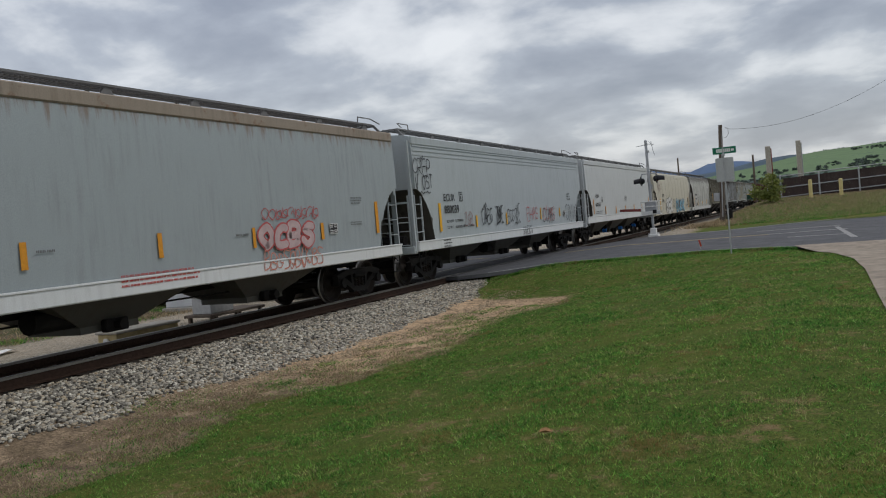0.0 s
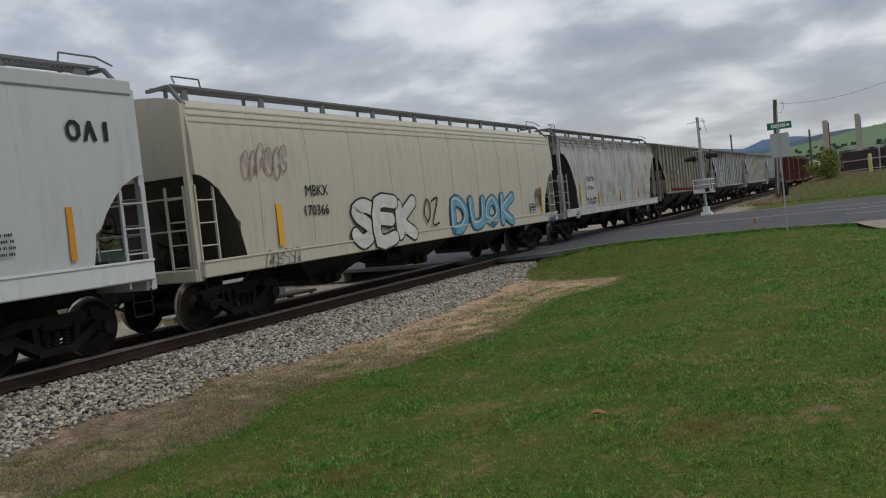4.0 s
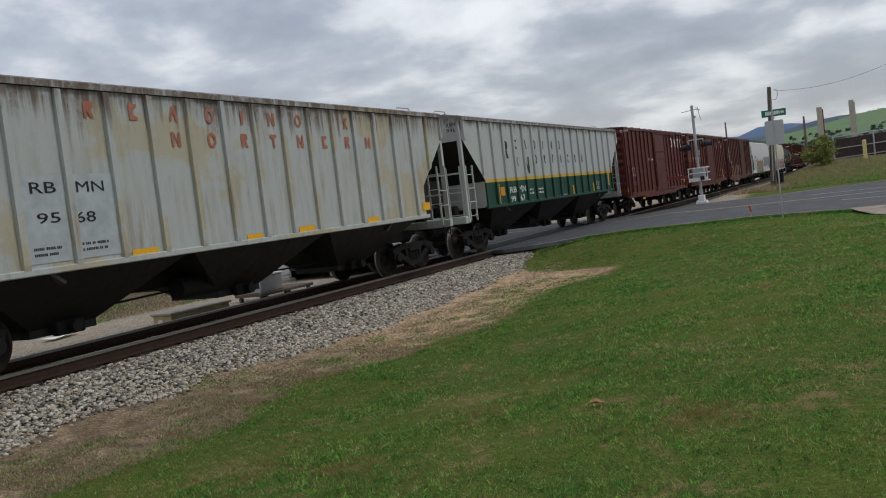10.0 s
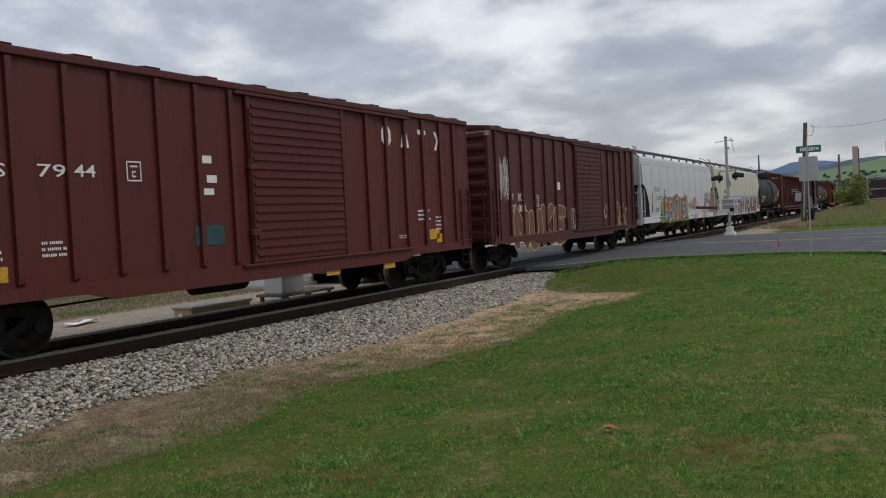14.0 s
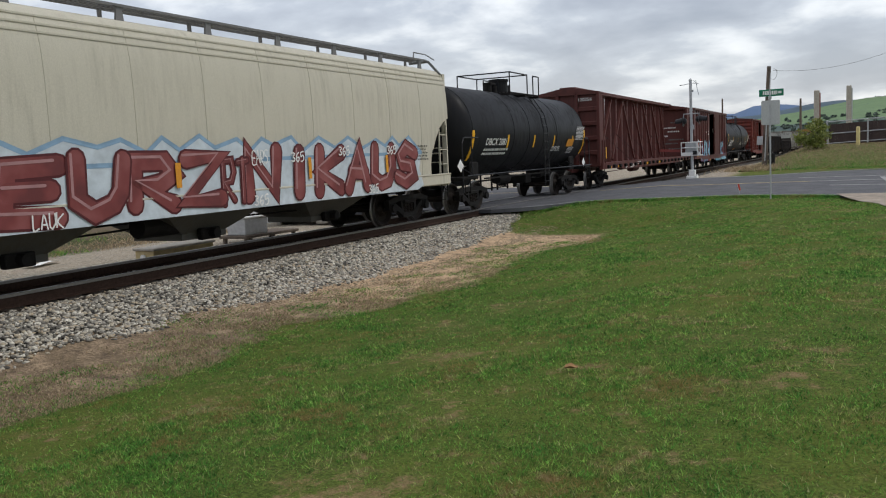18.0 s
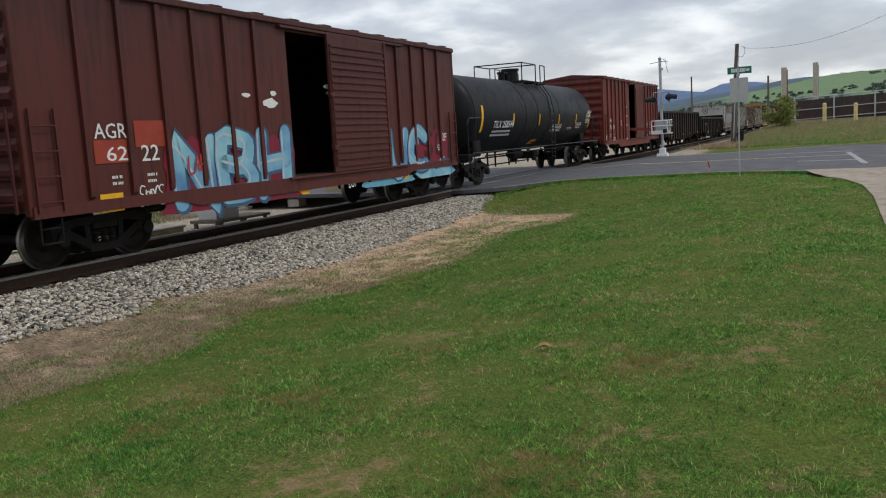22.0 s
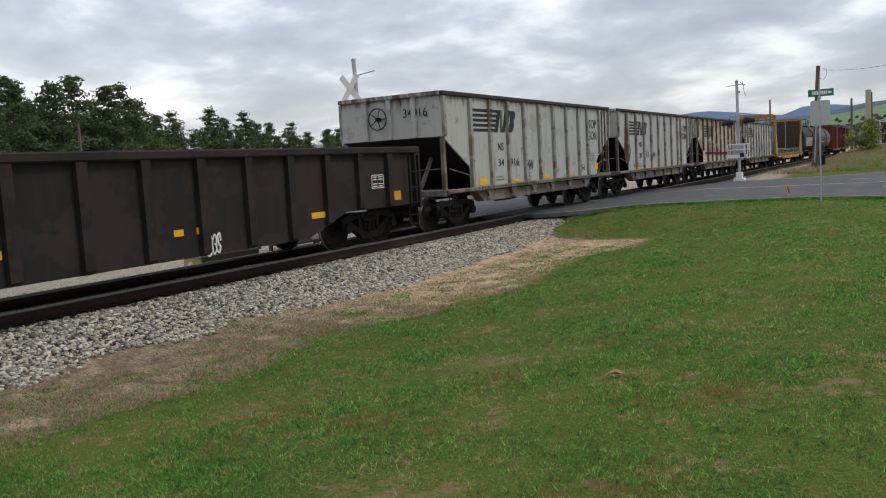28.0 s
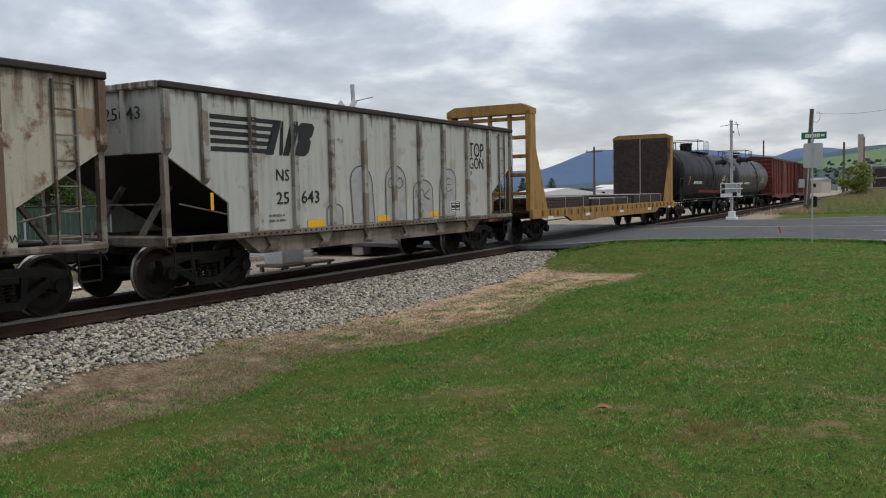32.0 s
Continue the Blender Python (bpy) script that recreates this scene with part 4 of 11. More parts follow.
def couplers(car, length):
    fit_part("coupler", KIT["coupler"], car, pose(0, length / 2 - 0.06, 0))
    fit_part("coupler", KIT["coupler"], car, pose(0, -length / 2 + 0.06, 0, 0, 0, 180))


def centre_sill(car, length, mat=None):
    bm = bmesh.new()
    cbox(bm, -0.3, 0.3, -length / 2 + 0.55, length / 2 - 0.55, 0.78, 1.06, 0.02)
    bar(bm, (0.55, -1.6, 0.72), (0.55, -0.3, 0.72), 0.2, 12)
    cbox(bm, -0.7, -0.35, 0.4, 0.8, 0.62, 0.92, 0.02)
    rod(bm, [(0.45, -length / 2 + 2.6, 0.62), (0.45, -1.7, 0.70)], 0.02, 5)
    rod(bm, [(0.45, length / 2 - 2.6, 0.62), (0.45, -0.3, 0.72)], 0.02, 5)
    part("centre_sill", bm, mat or M["steel_dark"], car)


def ladder(car, x, y, z0, z1, mat, width=0.42, step=0.36, along="y", lean=0.0):
    bm = bmesh.new()
    for s in (-0.5, 0.5):
        a = (x, y + s * width, z0) if along == "y" else (x + s * width, y, z0)
        b = (x, y + s * width + lean, z1) if along == "y" else (x + s * width, y + lean, z1)
        beam(bm, a, b, 0.045, 0.03)
    z = z0 + 0.14
    while z < z1 - 0.05:
        t = (z - z0) / (z1 - z0) * lean
        if along == "y":
            bar(bm, (x + 0.02, y - width / 2 + t, z), (x + 0.02, y + width / 2 + t, z), 0.013, 5)
        else:
            bar(bm, (x - width / 2, y + t, z), (x + width / 2, y + t, z), 0.013, 5)
        z += step
    return part("ladder", bm, mat, car)


def bars(car, y, z, w, h, rows, mat, x=1.625, seed=0, name="small_print", gap=0.46):
    """Small print too fine to read: short bars in rows and words."""
    rng = random.Random(seed)
    bm = bmesh.new()
    tall = h / rows
    for r in range(rows):
        zz = z + tall * (rows - 1 - r)
        yy, end, left = y, y + w * rng.uniform(0.8, 1.0), rng.randint(2, 7)
        while yy < end:
            l = tall * gap * rng.uniform(0.42, 0.62)
            bm.faces.new([bm.verts.new((x + 0.002, p, q)) for p, q in ((yy, zz), (yy + l, zz), (yy + l, zz + tall * gap), (yy, zz + tall * gap))])
            left -= 1
            yy += l * 1.45 if left else l * 2.6
            left = left or rng.randint(2, 7)
    return part(name, bm, mat, car)


def plate_box(car, y, z, w, h, x=1.625, ink="white_letter"):
    """A small stencil: a framed black panel with pale bars."""
    bm = bmesh.new()
    box(bm, x - 0.003, x + 0.003, y, y + w, z, z + h)
    p = part("stencil_panel", bm, M["black_letter"], car)
    bm = bmesh.new()
    for k in range(2):
        a = y + w * (0.1 + 0.45 * k)
        for zz in (0.12, 0.30, 0.62, 0.80):
            box(bm, x, x + 0.006, a, a + w * 0.33, z + h * zz, z + h * (zz + 0.07))
    for a, b, c, d in ((0, 1, 0, .05), (0, 1, .95, 1), (0, .04, 0, 1), (.96, 1, 0, 1)):
        box(bm, x, x + 0.005, y + w * a, y + w * b, z + h * c, z + h * d)
    part("panel_print", bm, M[ink], p)


def square_mark(car, y, z, s, mat, x=1.625):
    bm = bmesh.new()
    for a, b, c, d in ((0, 1, 0, .07), (0, 1, .93, 1), (0, .07, 0, 1), (.93, 1, 0, 1), (.38, .62, .2, .28), (.36, .42, .2, .5), (.38, .62, .44, .52), (.25, .75, .7, .78)):
        box(bm, x - 0.002, x + 0.003, y + s * a, y + s * b, z + s * 1.15 * c, z + s * 1.15 * d)
    part("plate_mark", bm, mat, car)


def ribbon(bm, pts, w, x):
    """One flat painted stroke along a line of points."""
    mids = [bm.verts.new((x, *p)) for p in pts]
    for i, (a, b, va, vb) in enumerate(zip(pts, pts[1:], mids, mids[1:])):
        d = Vector((b[0] - a[0], b[1] - a[1]))
        if d.length < 1e-5:
            continue
        d = d.normalized()
        n = Vector((-d.y, d.x)) * w / 2
        e = d * w * 0.5
        ring = [(a[0] + n.x - e.x * 0.5, a[1] + n.y - e.y * 0.5), (a[0] - n.x - e.x * 0.5, a[1] - n.y - e.y * 0.5), (b[0] - n.x + e.x * 0.5, b[1] - n.y + e.y * 0.5), (b[0] + n.x + e.x * 0.5, b[1] + n.y + e.y * 0.5)]
        q = [bm.verts.new((x + 0.0007 * (1 + i % 4), *p)) for p in ring]
        # the pieces hang together along the middle of the stroke
        bm.faces.new((q[0], va, vb, q[3]))
        bm.faces.new((va, q[1], q[2], vb))
        bm.faces.new((q[0], q[1], va))
        bm.faces.new((q[3], vb, q[2]))


def curve_pts(pts, n=6):
    """A smooth line through rough points."""
    out = []
    p = [pts[0]] + list(pts) + [pts[-1]]
    for i in range(1, len(p) - 2):
        for k in range(n):
            t = k / n
            out.append(tuple(0.5 * (2 * p[i][c] + (p[i + 1][c] - p[i - 1][c]) * t + (2 * p[i - 1][c] - 5 * p[i][c] + 4 * p[i + 1][c] - p[i + 2][c]) * t * t + (3 * p[i][c] - p[i - 1][c] - 3 * p[i + 1][c] + p[i + 2][c]) * t ** 3) for c in (0, 1)))
    out.append(tuple(pts[-1]))
    return out


LOOPS = (((0.9, 0.75), (0.5, 1), (0.1, 0.6), (0.2, 0.1), (0.6, 0), (0.95, 0.3), (0.55, 0.5)),
         ((0, 0), (0.1, 0.9), (0.5, 1), (0.7, 0.7), (0.2, 0.5), (0.8, 0.35), (0.7, 0.02), (0.1, 0)),
         ((0.9, 0.6), (0.6, 0.95), (0.1, 0.75), (0.1, 0.2), (0.5, 0.0), (0.9, 0.3), (0.5, 0.45), (0.2, 0.9)),
         ((0.9, 0.9), (0.3, 1), (0.1, 0.7), (0.8, 0.4), (0.8, 0.05), (0.1, 0)),
         ((0.15, 1.0), (0.1, 0.1), (0.45, -0.05), (0.85, 0.3), (0.7, 0.8), (0.3, 0.7), (0.3, 0.3), (1.0, 0.1)),
         ((0.5, 0), (0.05, 0.5), (0.5, 1), (0.95, 0.5), (0.5, 0), (0.15, 0.25)),
         ((0, -0.1), (0.05, 0.6), (0.4, 1.05), (0.8, 0.8), (0.85, 0.1), (0.6, 0.5), (0.4, 0.1)))


def scrawl(car, y0, y1, z0, z1, mat, seed, letters=4, w=0.035, x=1.627, label="spray-painted scrawl"):
    """Hand-sprayed loops that spell nothing, one part a stroke."""
    rng = random.Random(seed)
    n = max(2, round(letters * 1.3))
    step = (y1 - y0) / n
    for k in range(n):
        form = rng.choice(LOOPS)
        tall = (z1 - z0) * rng.uniform(0.7, 1.0)
        zb = z0 + (z1 - z0 - tall) * rng.random()
        a = y0 + step * (k - 0.06)
        pts = [(a + step * 1.12 * (u + rng.uniform(-0.07, 0.07) + 0.15 * (v - 0.5)), zb + tall * (v + rng.uniform(-0.06, 0.06))) for u, v in form]
        bm = bmesh.new()
        ribbon(bm, curve_pts(pts), w * rng.uniform(0.65, 1.0), x + 0.003 * (k % 2))
        part("graffiti", bm, mat, car, label)


STROKES = {
    "A": "0,0 .5,1 1,0|.22,.38 .78,.38", "B": "0,0 0,1 .75,.98 .9,.78 .7,.55 .1,.52|.7,.52 1,.28 .8,.02 0,0", "C": "1,.85 .55,1 .08,.75 .05,.25 .5,0 1,.15",
    "D": "0,0 0,1 .6,.95 1,.5 .6,.05 0,0", "E": "1,1 0,1 0,0 1,0|0,.52 .8,.52", "F": "1,1 0,1 0,0|0,.52 .75,.52", "G": "1,.85 .5,1 .05,.7 .05,.25 .5,0 1,.2 1,.5 .6,.5",
    "H": "0,0 0,1|1,0 1,1|0,.48 1,.48", "I": ".5,0 .5,1", "K": "0,0 0,1|1,1 .1,.45 1,0", "L": "0,1 0,0 .9,0", "M": "0,0 .08,1 .5,.35 .92,1 1,0", "N": "0,0 .03,1 .95,0 1,1",
    "O": ".5,0 .05,.3 .05,.7 .5,1 .95,.7 .95,.3 .5,0", "P": "0,0 0,1 .7,.98 .95,.75 .7,.5 0,.48", "R": "0,0 0,1 .75,.98 .95,.75 .7,.52 .1,.5 1,0", "S": "1,.88 .5,1 .08,.8 .2,.58 .85,.42 .95,.18 .5,0 0,.12",
    "T": "0,1 1,1|.5,1 .5,0", "U": "0,1 .05,.2 .4,0 .8,.1 1,.4 1,1", "V": "0,1 .5,0 1,1", "W": "0,1 .25,0 .5,.6 .75,0 1,1", "Y": "0,1 .5,.5 1,1|.5,.5 .4,0", "Z": "0,1 1,1 0,0 1,0",
    "2": "0,.8 .4,1 .9,.8 .8,.5 0,0 1,0", "3": ".1,.9 .6,1 .9,.78 .4,.53 .95,.3 .6,0 .05,.1", "5": ".9,1 .1,1 .1,.55 .6,.6 .95,.35 .6,0 .05,.08", "6": ".8,.95 .3,.8 .05,.35 .4,0 .9,.15 .8,.45 .2,.42",
    "(": ".9,1 .3,.8 .3,.2 .9,0", "*": ".5,.5 .9,.75 .6,1 .45,.6 .1,.9 .1,.4 .45,.45 .5,0 .8,.2 .55,.5", "~": "0,.4 .3,.7 .6,.3 1,.6", "^": "0,.0 .3,.6 .5,.05 .7,1 1,0", "-": "0,.5 1,.5"}


def strokes_of(c):
    return [[tuple(float(v) for v in p.split(",")) for p in line.split()] for line in STROKES[c].split("|")]


def fat_stroke(bm, pts, w, x):
    """One unbroken stroke of paint with round ends and mitred corners."""
    n = len(pts)
    dirs = [(Vector(pts[i + 1]) - Vector(pts[i])).normalized() for i in range(n - 1)]
    left, right = [], []
    for i, p in enumerate(pts):
        d0, d1 = dirs[max(i - 1, 0)], dirs[min(i, n - 2)]
        t = d0 + d1
        t = t.normalized() if t.length > 0.3 else d1
        m = Vector((-t.y, t.x))
        k = w / 2 / max(0.62, abs(m.dot(Vector((-d1.y, d1.x)))))
        left.append(bm.verts.new((x, p[0] + m.x * k, p[1] + m.y * k)))
        right.append(bm.verts.new((x, p[0] - m.x * k, p[1] - m.y * k)))
    for i in range(n - 1):
        bm.faces.new((left[i], right[i], right[i + 1], left[i + 1]))
    for p, d, u, v in ((pts[0], -dirs[0], left[0], right[0]), (pts[-1], dirs[-1], right[-1], left[-1])):
        arc = []
        side = Vector((u.co.y - p[0], u.co.z - p[1])).normalized()
        for j in range(1, 5):
            g = math.pi * j / 5
            c = side * math.cos(g) + d * math.sin(g)
            arc.append(bm.verts.new((x, p[0] + c.x * w / 2, p[1] + c.y * w / 2)))
        bm.faces.new([u] + arc + [v])


def sprayed_word(car, word, y, z, w, h, layers, x, seed, fat=0.36, wild=0.05, lean=0.06, label="large sprayed graffiti letters"):
    """Fat sprayed letters side by side; every layer of paint is (name, material, extra width, shift)."""
    rng = random.Random(seed)
    step = w / len(word)
    for k, c in enumerate(word):
        wide = min(step * fat, h * 0.27)
        low, tall = z + wide * 0.5 + rng.uniform(0, 0.06) * h, h - wide - rng.uniform(0, 0.08) * h
        lines = []
        for line in strokes_of(c):
            pts = [(y + step * (k + 0.02) + wide * 0.42 + (step * 0.98 - wide * 0.85) * (u + rng.uniform(-wild, wild)) + lean * (v - 0.5) * step, low + tall * (v + rng.uniform(-wild, wild))) for u, v in line]
            lines.append(curve_pts(pts, 3) if wild > 0.05 else pts)
        for name, mat, extra, sy, sz, dx in layers:
            width = max(0.03, wide + extra) if extra > -9 else wide * 0.16
            for q, pts in enumerate(lines):
                bm = bmesh.new()
                fat_stroke(bm, [(a + sy * wide, b + sz * wide) for a, b in pts], width, x + dx + 0.014 * (k % 2) + 0.001 * q)
                part(name, bm, mat, car, label if name == "graffiti" else "")


def tagged_word(k, word, y, z, w, h, mat, line, x, seed=1, wild=0.07):
    """A quick tag in one thin sprayed line."""
    rng = random.Random(seed + len(word))
    step = w / len(word)
    for j, c in enumerate(word):
        if c == " ":
            continue
        dz = h * rng.uniform(-0.06, 0.06)
        for q, pts in enumerate(strokes_of(c)):
            bm = bmesh.new()
            ribbon(bm, curve_pts([(y + step * (j + 0.80 * (u + rng.uniform(-wild, wild)) + 0.08 * v), z + dz + h * 0.95 * (v + rng.uniform(-wild, wild))) for u, v in pts], 4), line, x + 0.006 + 0.001 * (j % 3) + 0.003 * q)
            part("graffiti", bm, mat, CARS[k][0], "thin spray-painted tag")


def cloud(car, y0, y1, z0, z1, mat, x, seed, name="graffiti_halo", bump=0.16, tips=False):
    """An uneven sprayed field behind a piece, scalloped or peaked along its top and ends."""
    rng = random.Random(seed)
    pts, y, k = [], y0, 0
    while y < y1:
        pts.append((y, z1 - (bump * rng.uniform(0.6, 1.0) if k % 2 else bump * rng.uniform(0, 0.25))))
        y += rng.uniform(0.3, 0.6) if tips else rng.uniform(0.12, 0.24)
        k += 1
    pts += [(y1 + bump * 0.8, z1 - 0.3 * (z1 - z0)), (y1 + bump * 0.3, z0 + 0.4 * (z1 - z0)), (y1 + bump, z0 + 0.1), (y1, z0), (y0, z0), (y0 - bump, z0 + 0.15), (y0 - bump * 0.4, z0 + 0.5 * (z1 - z0)), (y0 - bump, z1 - 0.35 * (z1 - z0))]
    bm = bmesh.new()
    bm.faces.new([bm.verts.new((x, p, q)) for p, q in (pts if tips else curve_pts(pts, 3)[:-1])])
    part(name, bm, mat, car)
    return pts


def mural(car, x):
    """A long piece: a pale field with a blue peaked rim and fat red letters."""
    pts = cloud(car, -4.90, 6.55, 0.92, 2.28, MURALW, x, 5, bump=0.30, tips=True)
    bm = bmesh.new()
    ribbon(bm, [p for p in pts if p[1] > 1.7], 0.075, x + 0.002)
    part("graffiti_outline", bm, BLUEH, car, "blue sprayed rim")
    layers = (("graffiti_line", MURALD, 0.075, 0, 0, 0.006), ("graffiti", GRAFRED, 0.0, 0, 0, 0.010), ("graffiti_shade", PINKW, -10, -0.30, 0.26, 0.0145))
    sprayed_word(car, "EURZ", -4.90, 0.96, 4.35, 1.05, layers, x, 3, 0.33)
    sprayed_word(car, "RT", -0.62, 1.02, 0.70, 0.85, layers, x, 4, 0.24)
    sprayed_word(car, "NIKAUS", -0.05, 0.98, 6.55, 1.16, layers, x, 6, 0.38)


def end_gear(car, length, mat, top, y_body, z_plat=1.05, brake=True, dark=None):
    """Platforms, upright corner posts, short ladders and stirrups at both ends."""
    for s in (-1, 1):
        ye = s * (length / 2 - 0.44)
        bm = bmesh.new()
        cbox(bm, -1.5, 1.5, *sorted((ye, ye - s * 0.22)), z_plat - 0.12, z_plat + 0.10, 0.02)
        part("end_sill", bm, mat, car)
        yb = s * (length / 2 - y_body)
        yp = yb + s * 0.035
        for x in (1.47, -1.47):
            bm = bmesh.new()
            beam(bm, (x, yp, z_plat - 0.1), (x * 0.99, yp, top), 0.12, 0.10)
            part("corner_post", bm, mat, car)
        for z in (0.36, 0.62):
            bm = bmesh.new()
            bar(bm, (-1.44, yp + s * 0.05, z_plat + 2.2 * z), (1.44, yp + s * 0.05, z_plat + 2.2 * z), 0.018, 5)
            part("grab_iron", bm, mat, car)
        for x in (1.53, -1.53):
            ladder(car, x, yp - s * 0.27, z_plat - 0.05, z_plat + 1.56, mat, 0.44, 0.40)
            fit_part("stirrup", KIT["stirrup"], car, pose(x, yp - s * 0.27, z_plat - 0.08))
        ladder(car, 1.16, yp + s * 0.06, z_plat, z_plat + 1.56, mat, 0.44, 0.40, "x")
        # brake and air gear on the platform
        bm = bmesh.new()
        cbox(bm, -0.25, 0.15, *sorted((ye - s * 0.75, ye - s * 1.15)), z_plat + 0.02, z_plat + 0.42, 0.04)
        bar(bm, (0.35, ye - s * 0.55, z_plat + 0.26), (0.95, ye - s * 0.55, z_plat + 0.26), 0.16, 12)
        parts_of("brake_reservoir", bm, M["steel_dark"], car)
        bm = bmesh.new()
        rod(bm, [(-1.2, ye - s * 0.2, z_plat), (-1.2, ye - s * 0.2, z_plat + 0.95), (-0.2, ye - s * 0.35, z_plat + 0.8), (0.4, ye - s * 0.9, z_plat + 0.35)], 0.022, 5)
        part("air_pipe", bm, M["steel_dark"], car)
    if brake:
        fit_part("brake_wheel", KIT["brake_wheel"], car, pose(-0.55, -length / 2 + 0.40, 2.05))


def hull(bm, length, prof, y0, zc, y1, zs, zb, round_cut=False):
    """A hopper body: full section in the middle, its underside sloping up to both ends."""
    h = length / 2
    ends = [(y0, zc), (y1, zs), (y1 + 0.01, zb)]
    if round_cut:
        ends = []
        for k in range(11):
            u = k / 10
            ends.append((y0 + (y1 - y0) * u, zb + (zc - zb) * (1 - u ** 1.7) ** 0.62))
    stations = [(-h + e, z) for e, z in ends] + [(h - e, z) for e, z in ends[::-1]]
    rings = []
    for y, low in stations:
        right = [(x, max(z, low + 0.002 * i)) for i, (x, z) in enumerate(prof)]
        ring = [(x, y, z) for x, z in right] + [(-x, y, z) for x, z in right[::-1]]
        rings.append(ring)
    loft(bm, rings)
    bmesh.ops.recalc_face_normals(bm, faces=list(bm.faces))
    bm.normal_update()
    # downward faces take the darker second material, which paints in the body's shade
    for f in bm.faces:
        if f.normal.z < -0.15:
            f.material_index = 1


CURVED = [(1.575, 1.25), (1.595, 1.9), (1.60, 2.5), (1.595, 3.1), (1.57, 3.5), (1.53, 3.74), (1.47, 3.96), (1.36, 4.09), (1.0, 4.19), (0.5, 4.25), (0.02, 4.27)]
BARREL = [(1.575, 1.25), (1.595, 1.9), (1.605, 2.6), (1.60, 3.3), (1.58, 3.9), (1.57, 4.02), (1.53, 4.28), (1.38, 4.33), (0.9, 4.38), (0.5, 4.40), (0.02, 4.41)]
FLAT = [(1.545, 1.420), (1.545, 2.200), (1.545, 4.030), (1.60, 4.035), (1.60, 4.130), (1.50, 4.170), (0.8, 4.270), (0.02, 4.310)]


def discharge_bay(car, yc, ln, ztop, zbot, mat, half=1.35):
    bm = bmesh.new()
    top = [(half, yc - ln / 2, ztop), (half, yc + ln / 2, ztop), (-half, yc + ln / 2, ztop), (-half, yc - ln / 2, ztop)]
    k = 0.30
    mid = [(0.62, yc - ln * 0.5 * k, zbot + 0.12), (0.62, yc + ln * 0.5 * k, zbot + 0.12), (-0.62, yc + ln * 0.5 * k, zbot + 0.12), (-0.62, yc - ln * 0.5 * k, zbot + 0.12)]
    low = [(x, y, zbot) for x, y, z in mid]
    loft(bm, [top, mid, low])
    bay = part("discharge_hopper", bm, mat, car)
    bm = bmesh.new()
    bar(bm, (-0.95, yc, zbot + 0.10), (0.95, yc, zbot + 0.10), 0.10, 10)
    cbox(bm, 0.66, 0.80, yc - 0.26, yc + 0.26, zbot - 0.02, zbot + 0.20, 0.02)
    part("outlet_gate", bm, M["steel_dark"], bay)
    return bay


def running_boards(car, length, mat, z=4.46, x0=0.62, x1=1.08, y_in=0.75, posts=9, base=4.06, foot=0.10):
    h = length / 2 - y_in
    for s in (1, -1):
        bm = bmesh.new()
        n = int(2 * h / 0.09)
        for k in range(3):
            xx = x0 + (x1 - x0) * k / 2
            box(bm, min(s * xx, s * (xx + 0.03)), max(s * xx, s * (xx + 0.03)), -h, h, z - 0.04, z)
        for k in range(n):
            y = -h + (k + 0.5) * 2 * h / n
            box(bm, min(s * x0, s * x1), max(s * x0, s * x1), y - 0.016, y + 0.016, z - 0.025, z - 0.003)
        part("running_board", bm, mat, car, "steel grating walkway on the roof")
        for k in range(posts):
            y = -h + 0.35 + (2 * h - 0.7) * k / (posts - 1)
            bm = bmesh.new()
            extrude_x(bm, [(y - foot, base - 0.06), (y + foot, base - 0.06), (y + 0.05, z - 0.03), (y - 0.05, z - 0.03)], *sorted((s * x1, s * (x1 - 0.04))))
            beam(bm, (s * x0, y, base + 0.02), (s * x0, y, z - 0.03), 0.05, 0.06)
            parts_of("walkway_bracket", bm, mat, car)
    for e in (-1, 1):
        bm = bmesh.new()
        for s in (1, -1):
            beam(bm, (s * 0.55, e * (h + 0.02), z - 0.06), (s * 1.12, e * (h + 0.06), z - 0.05), 0.07, 0.06)
            beam(bm, (s * 1.12, e * (h + 0.06), z - 0.05), (s * 1.45, e * (h + 0.10), z - 0.42), 0.07, 0.06)
        parts_of("walkway_end_bracket", bm, mat, car)
        bm = bmesh.new()
        rod(bm, [(1.10, e * (h - 0.75), z), (1.10, e * (h - 0.72), z + 0.14), (1.10, e * (h - 0.05), z + 0.14), (1.30, e * (h + 0.10), z - 0.02)], 0.016, 5)
        parts_of("grab_iron", bm, mat, car)


